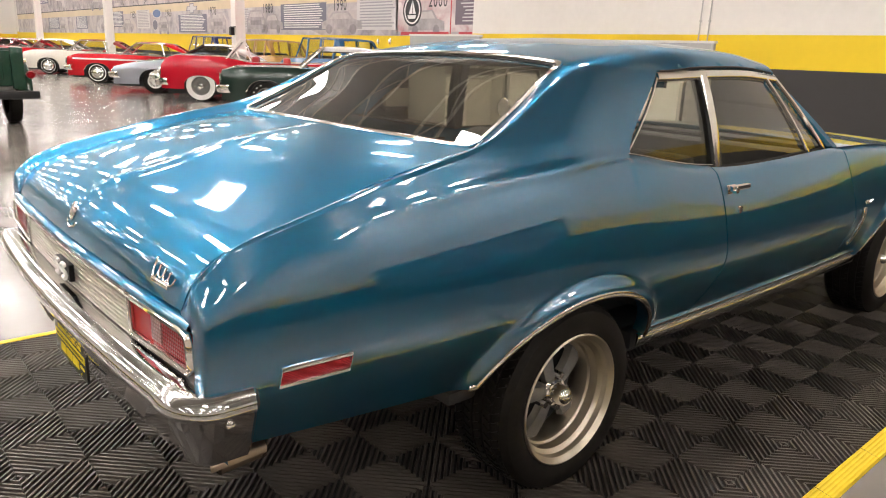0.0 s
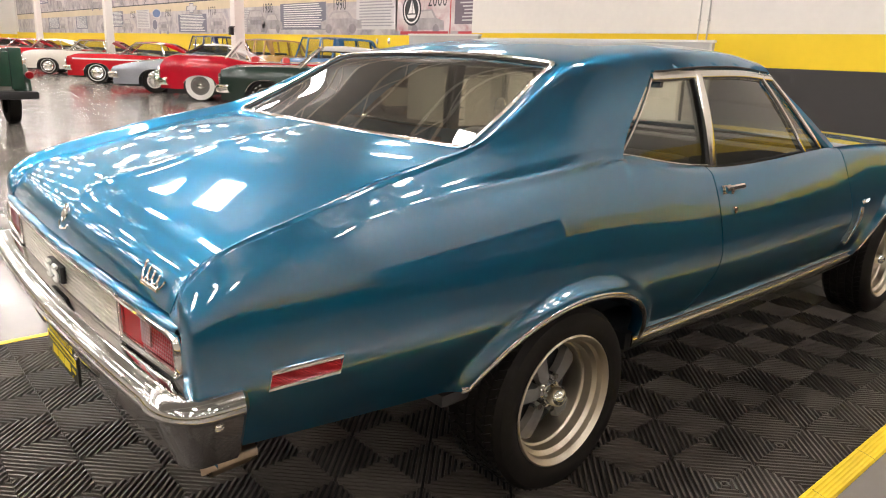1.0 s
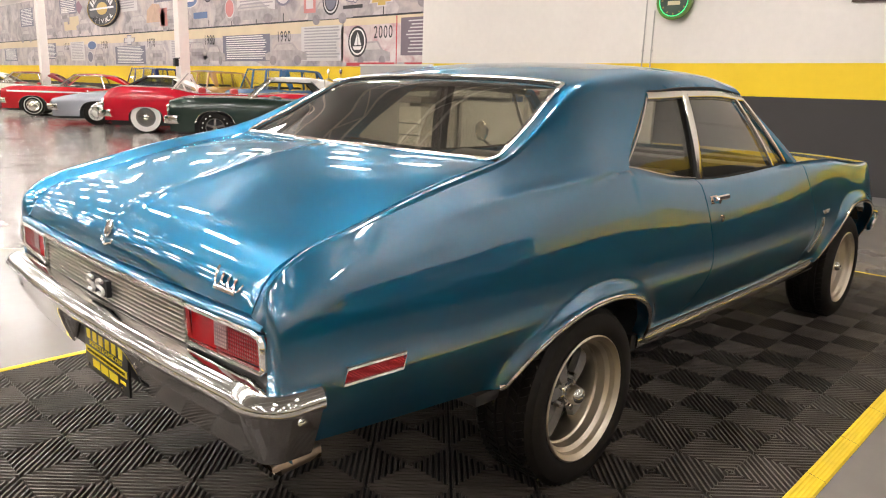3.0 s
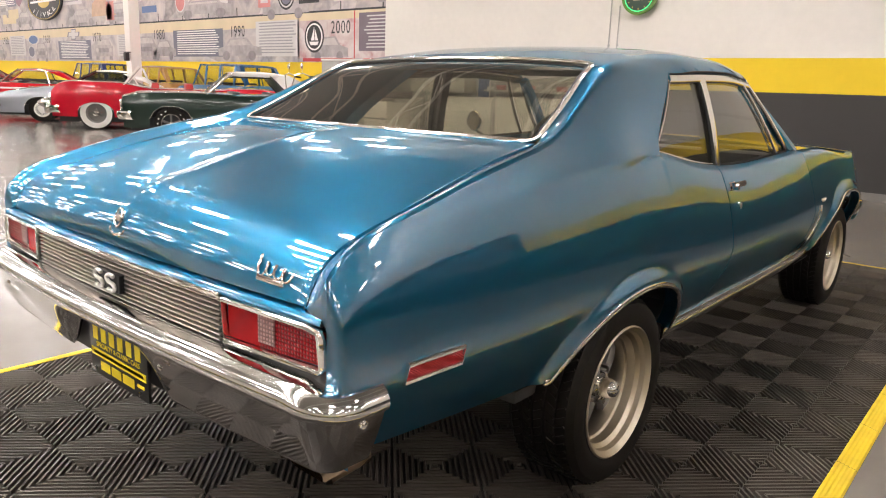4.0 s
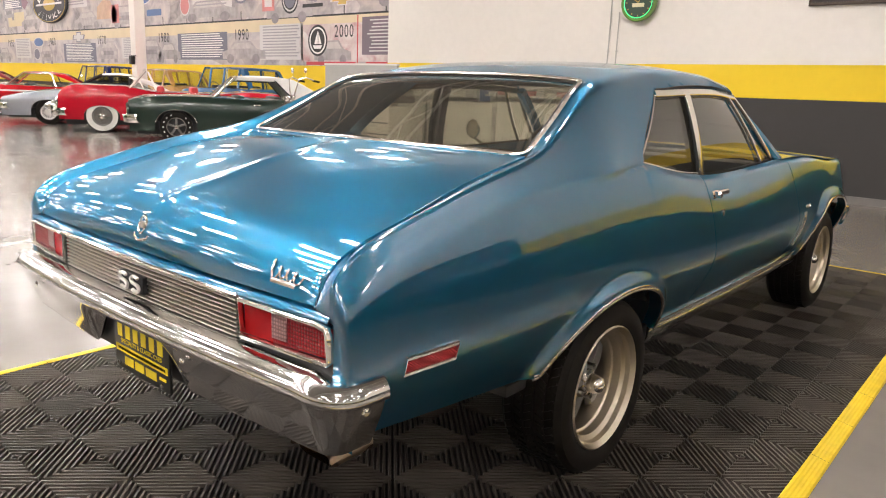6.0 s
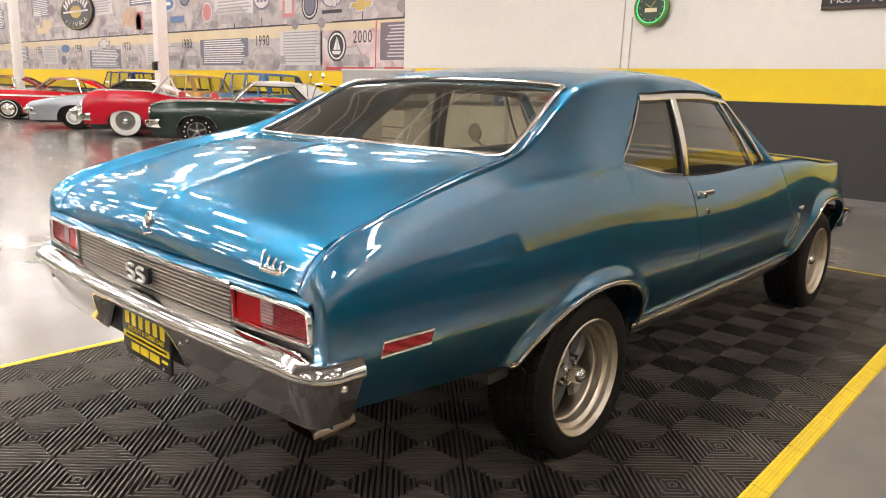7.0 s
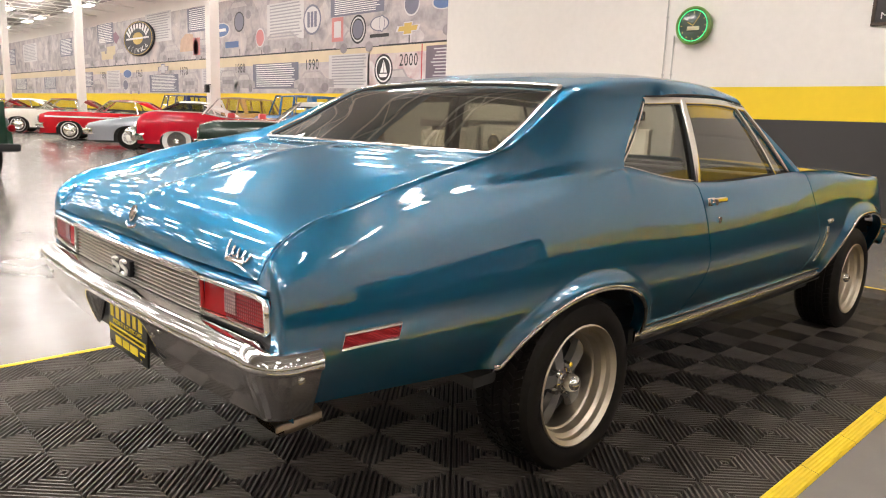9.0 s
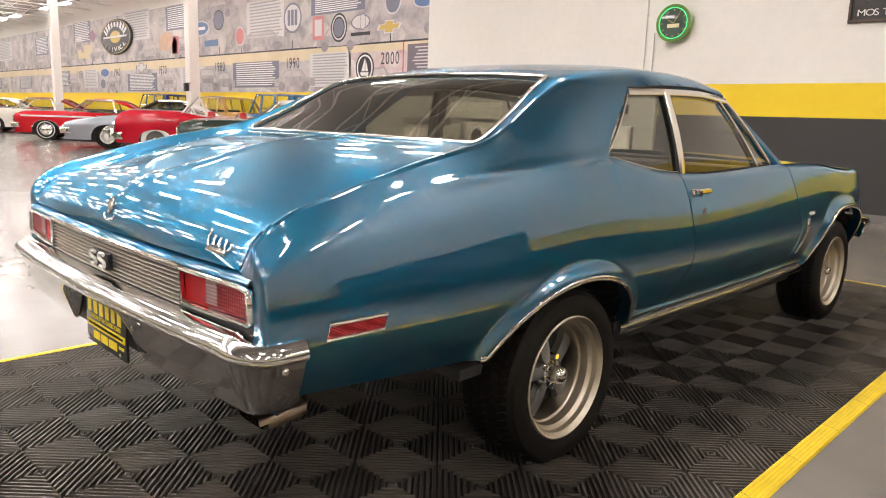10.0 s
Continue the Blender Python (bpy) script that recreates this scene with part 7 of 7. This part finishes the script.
def cubicle(label, x0, x1, y, h):
    c = thing("cubicle_panel", label, "partition", pose(0, 0, FLOOR), "cubicle panels")
    part("panel", box(x0, x1, y, y + 0.06, 0.02, h, 0.004), OFFWHITE, c)
    part("cap", box(x0 - 0.01, x1 + 0.01, y - 0.01, y + 0.07, h, h + 0.03, 0.005), WHITE_WALL, c)
    for x in (x0, x1 - 0.05):
        part("post", box(x, x + 0.05, y - 0.012, y + 0.072, 0.0, h, 0.004), CONDUIT, c)


cubicle("off-white low cubicle panel beside the wall", -6.75, -5.26, 7.5, 1.10)
cubicle("off-white low cubicle panel with a shelf behind", -5.20, -3.3, 7.4, 1.13)
cubicle("off-white low cubicle panel", -8.3, -6.85, 7.55, 1.06)
dv = thing("office_divider", "long pale office divider along the wall", "partition", pose(0, 0, FLOOR))
part("panel", box(-8.9, -3.46, 8.36, 8.42, 0.02, 1.69, 0.004), GREY_PANEL, dv)
part("cap", box(-8.92, -3.44, 8.35, 8.43, 1.69, 1.725, 0.005), OFFWHITE, dv)
for x in (-8.9, -7.4, -5.9, -4.4, -3.50):
    part("post", box(x, x + 0.04, 8.345, 8.36, 0.0, 1.69, 0.003), CONDUIT, dv)
sh = thing("office_shelf", "pale wall cabinet with a long light strip of papers", "shelf", pose(0, 0, 0))
part("carcass", box(-7.6, -6.3, 8.00, 8.344, 1.18, 1.48, 0.006), OFFWHITE, sh)
part("shelf_board", box(-5.9, -4.0, 8.05, 8.344, 1.22, 1.25, 0.004), OFFWHITE, sh)
for k in range(9):
    x = -5.85 + 0.2 * k
    part("paper_stack", box(x, x + 0.16, 8.08, 8.30, 1.2505, 1.30 + 0.03 * (k % 3), 0.003), (WHITE_PRINT, RED_PRINT, PALE)[k % 3], sh)
po = thing("poster", "small blue poster in a pale frame on the wall", "poster", pose(0, 0, 0))
part("sheet", box(-6.25, -6.00, 8.346, 8.354, 1.12, 1.46), BLUE_PRINT, po, smooth=None)
part("frame", sweep([Vector((x, 8.344, z)) for x, z in ((-6.26, 1.11), (-6.26, 1.47), (-5.99, 1.47), (-5.99, 1.11))], 0.02, 0.016, up=(0, -1, 0), closed=True, rnd=False), OFFWHITE, po)
pr = thing("copier", "white office copier with dark paper trays", "copier", pose(-7.2, 7.0, FLOOR))
part("body", box(-0.28, 0.28, -0.3, 0.3, 0.0, 1.0, 0.02), WHITE_WALL, pr)
part("scanner_lid", box(-0.30, 0.30, -0.32, 0.32, 1.06, 1.18, 0.02), CAST, pr)
part("bridge", box(-0.24, -0.1, -0.2, 0.3, 1.0, 1.06, 0.01), WHITE_WALL, pr)
for z in (0.3, 0.5, 0.7):
    part("tray_slot", box(-0.26, 0.26, -0.305, -0.2985, z, z + 0.02, 0.002), BLACK, pr)

# banner and shop things out beside the coupe, seen in its paint
bn = thing("wall_banner", "dark blue wall banner with pale and maroon printed bars", "banner", pose(0, 0, 0))
part("cloth", box(8.6, 18.4, WALL_Y - 0.02, WALL_Y - 0.005, 0.95, 2.30, 0.003), plain("navy_banner", (0.045, 0.05, 0.07), 0.5, grain=0.1), bn)
MAROON_PRINT = plain("maroon_print", (0.22, 0.10, 0.10), 0.5, grain=0.15)
for k in range(6):
    part("maroon_bar", box(8.95 + 0.78 * k, 9.13 + 0.78 * k, WALL_Y - 0.024, WALL_Y - 0.0195, 1.56, 2.06), MAROON_PRINT, bn, smooth=None)
    part("maroon_bar", box(9.29 + 0.78 * k, 9.47 + 0.78 * k, WALL_Y - 0.024, WALL_Y - 0.0195, 1.56, 2.06), MAROON_PRINT, bn, smooth=None)
for z, h, x0, x1 in ((1.36, 0.06, 9.0, 10.9), (1.36, 0.06, 11.1, 12.3), (1.24, 0.05, 9.3, 10.6), (1.12, 0.07, 12.6, 14.4), (1.12, 0.07, 14.7, 18.0)):
    part("pale_bar", box(x0, x1, WALL_Y - 0.024, WALL_Y - 0.0195, z, z + h), PHOTO_PALE, bn, smooth=None)

# junction box on the near column
jb = thing("column_box", "small black junction box strapped to the white column", "box", pose(-18.3, 7.80, 1.80))
part("box", box(-0.07, 0.07, -0.06, 0.048, -0.11, 0.11, 0.01), BLACK, jb)
part("strap", box(-0.155, 0.155, 0.0, 0.0485, 0.11, 0.135, 0.002), BLACK, jb)
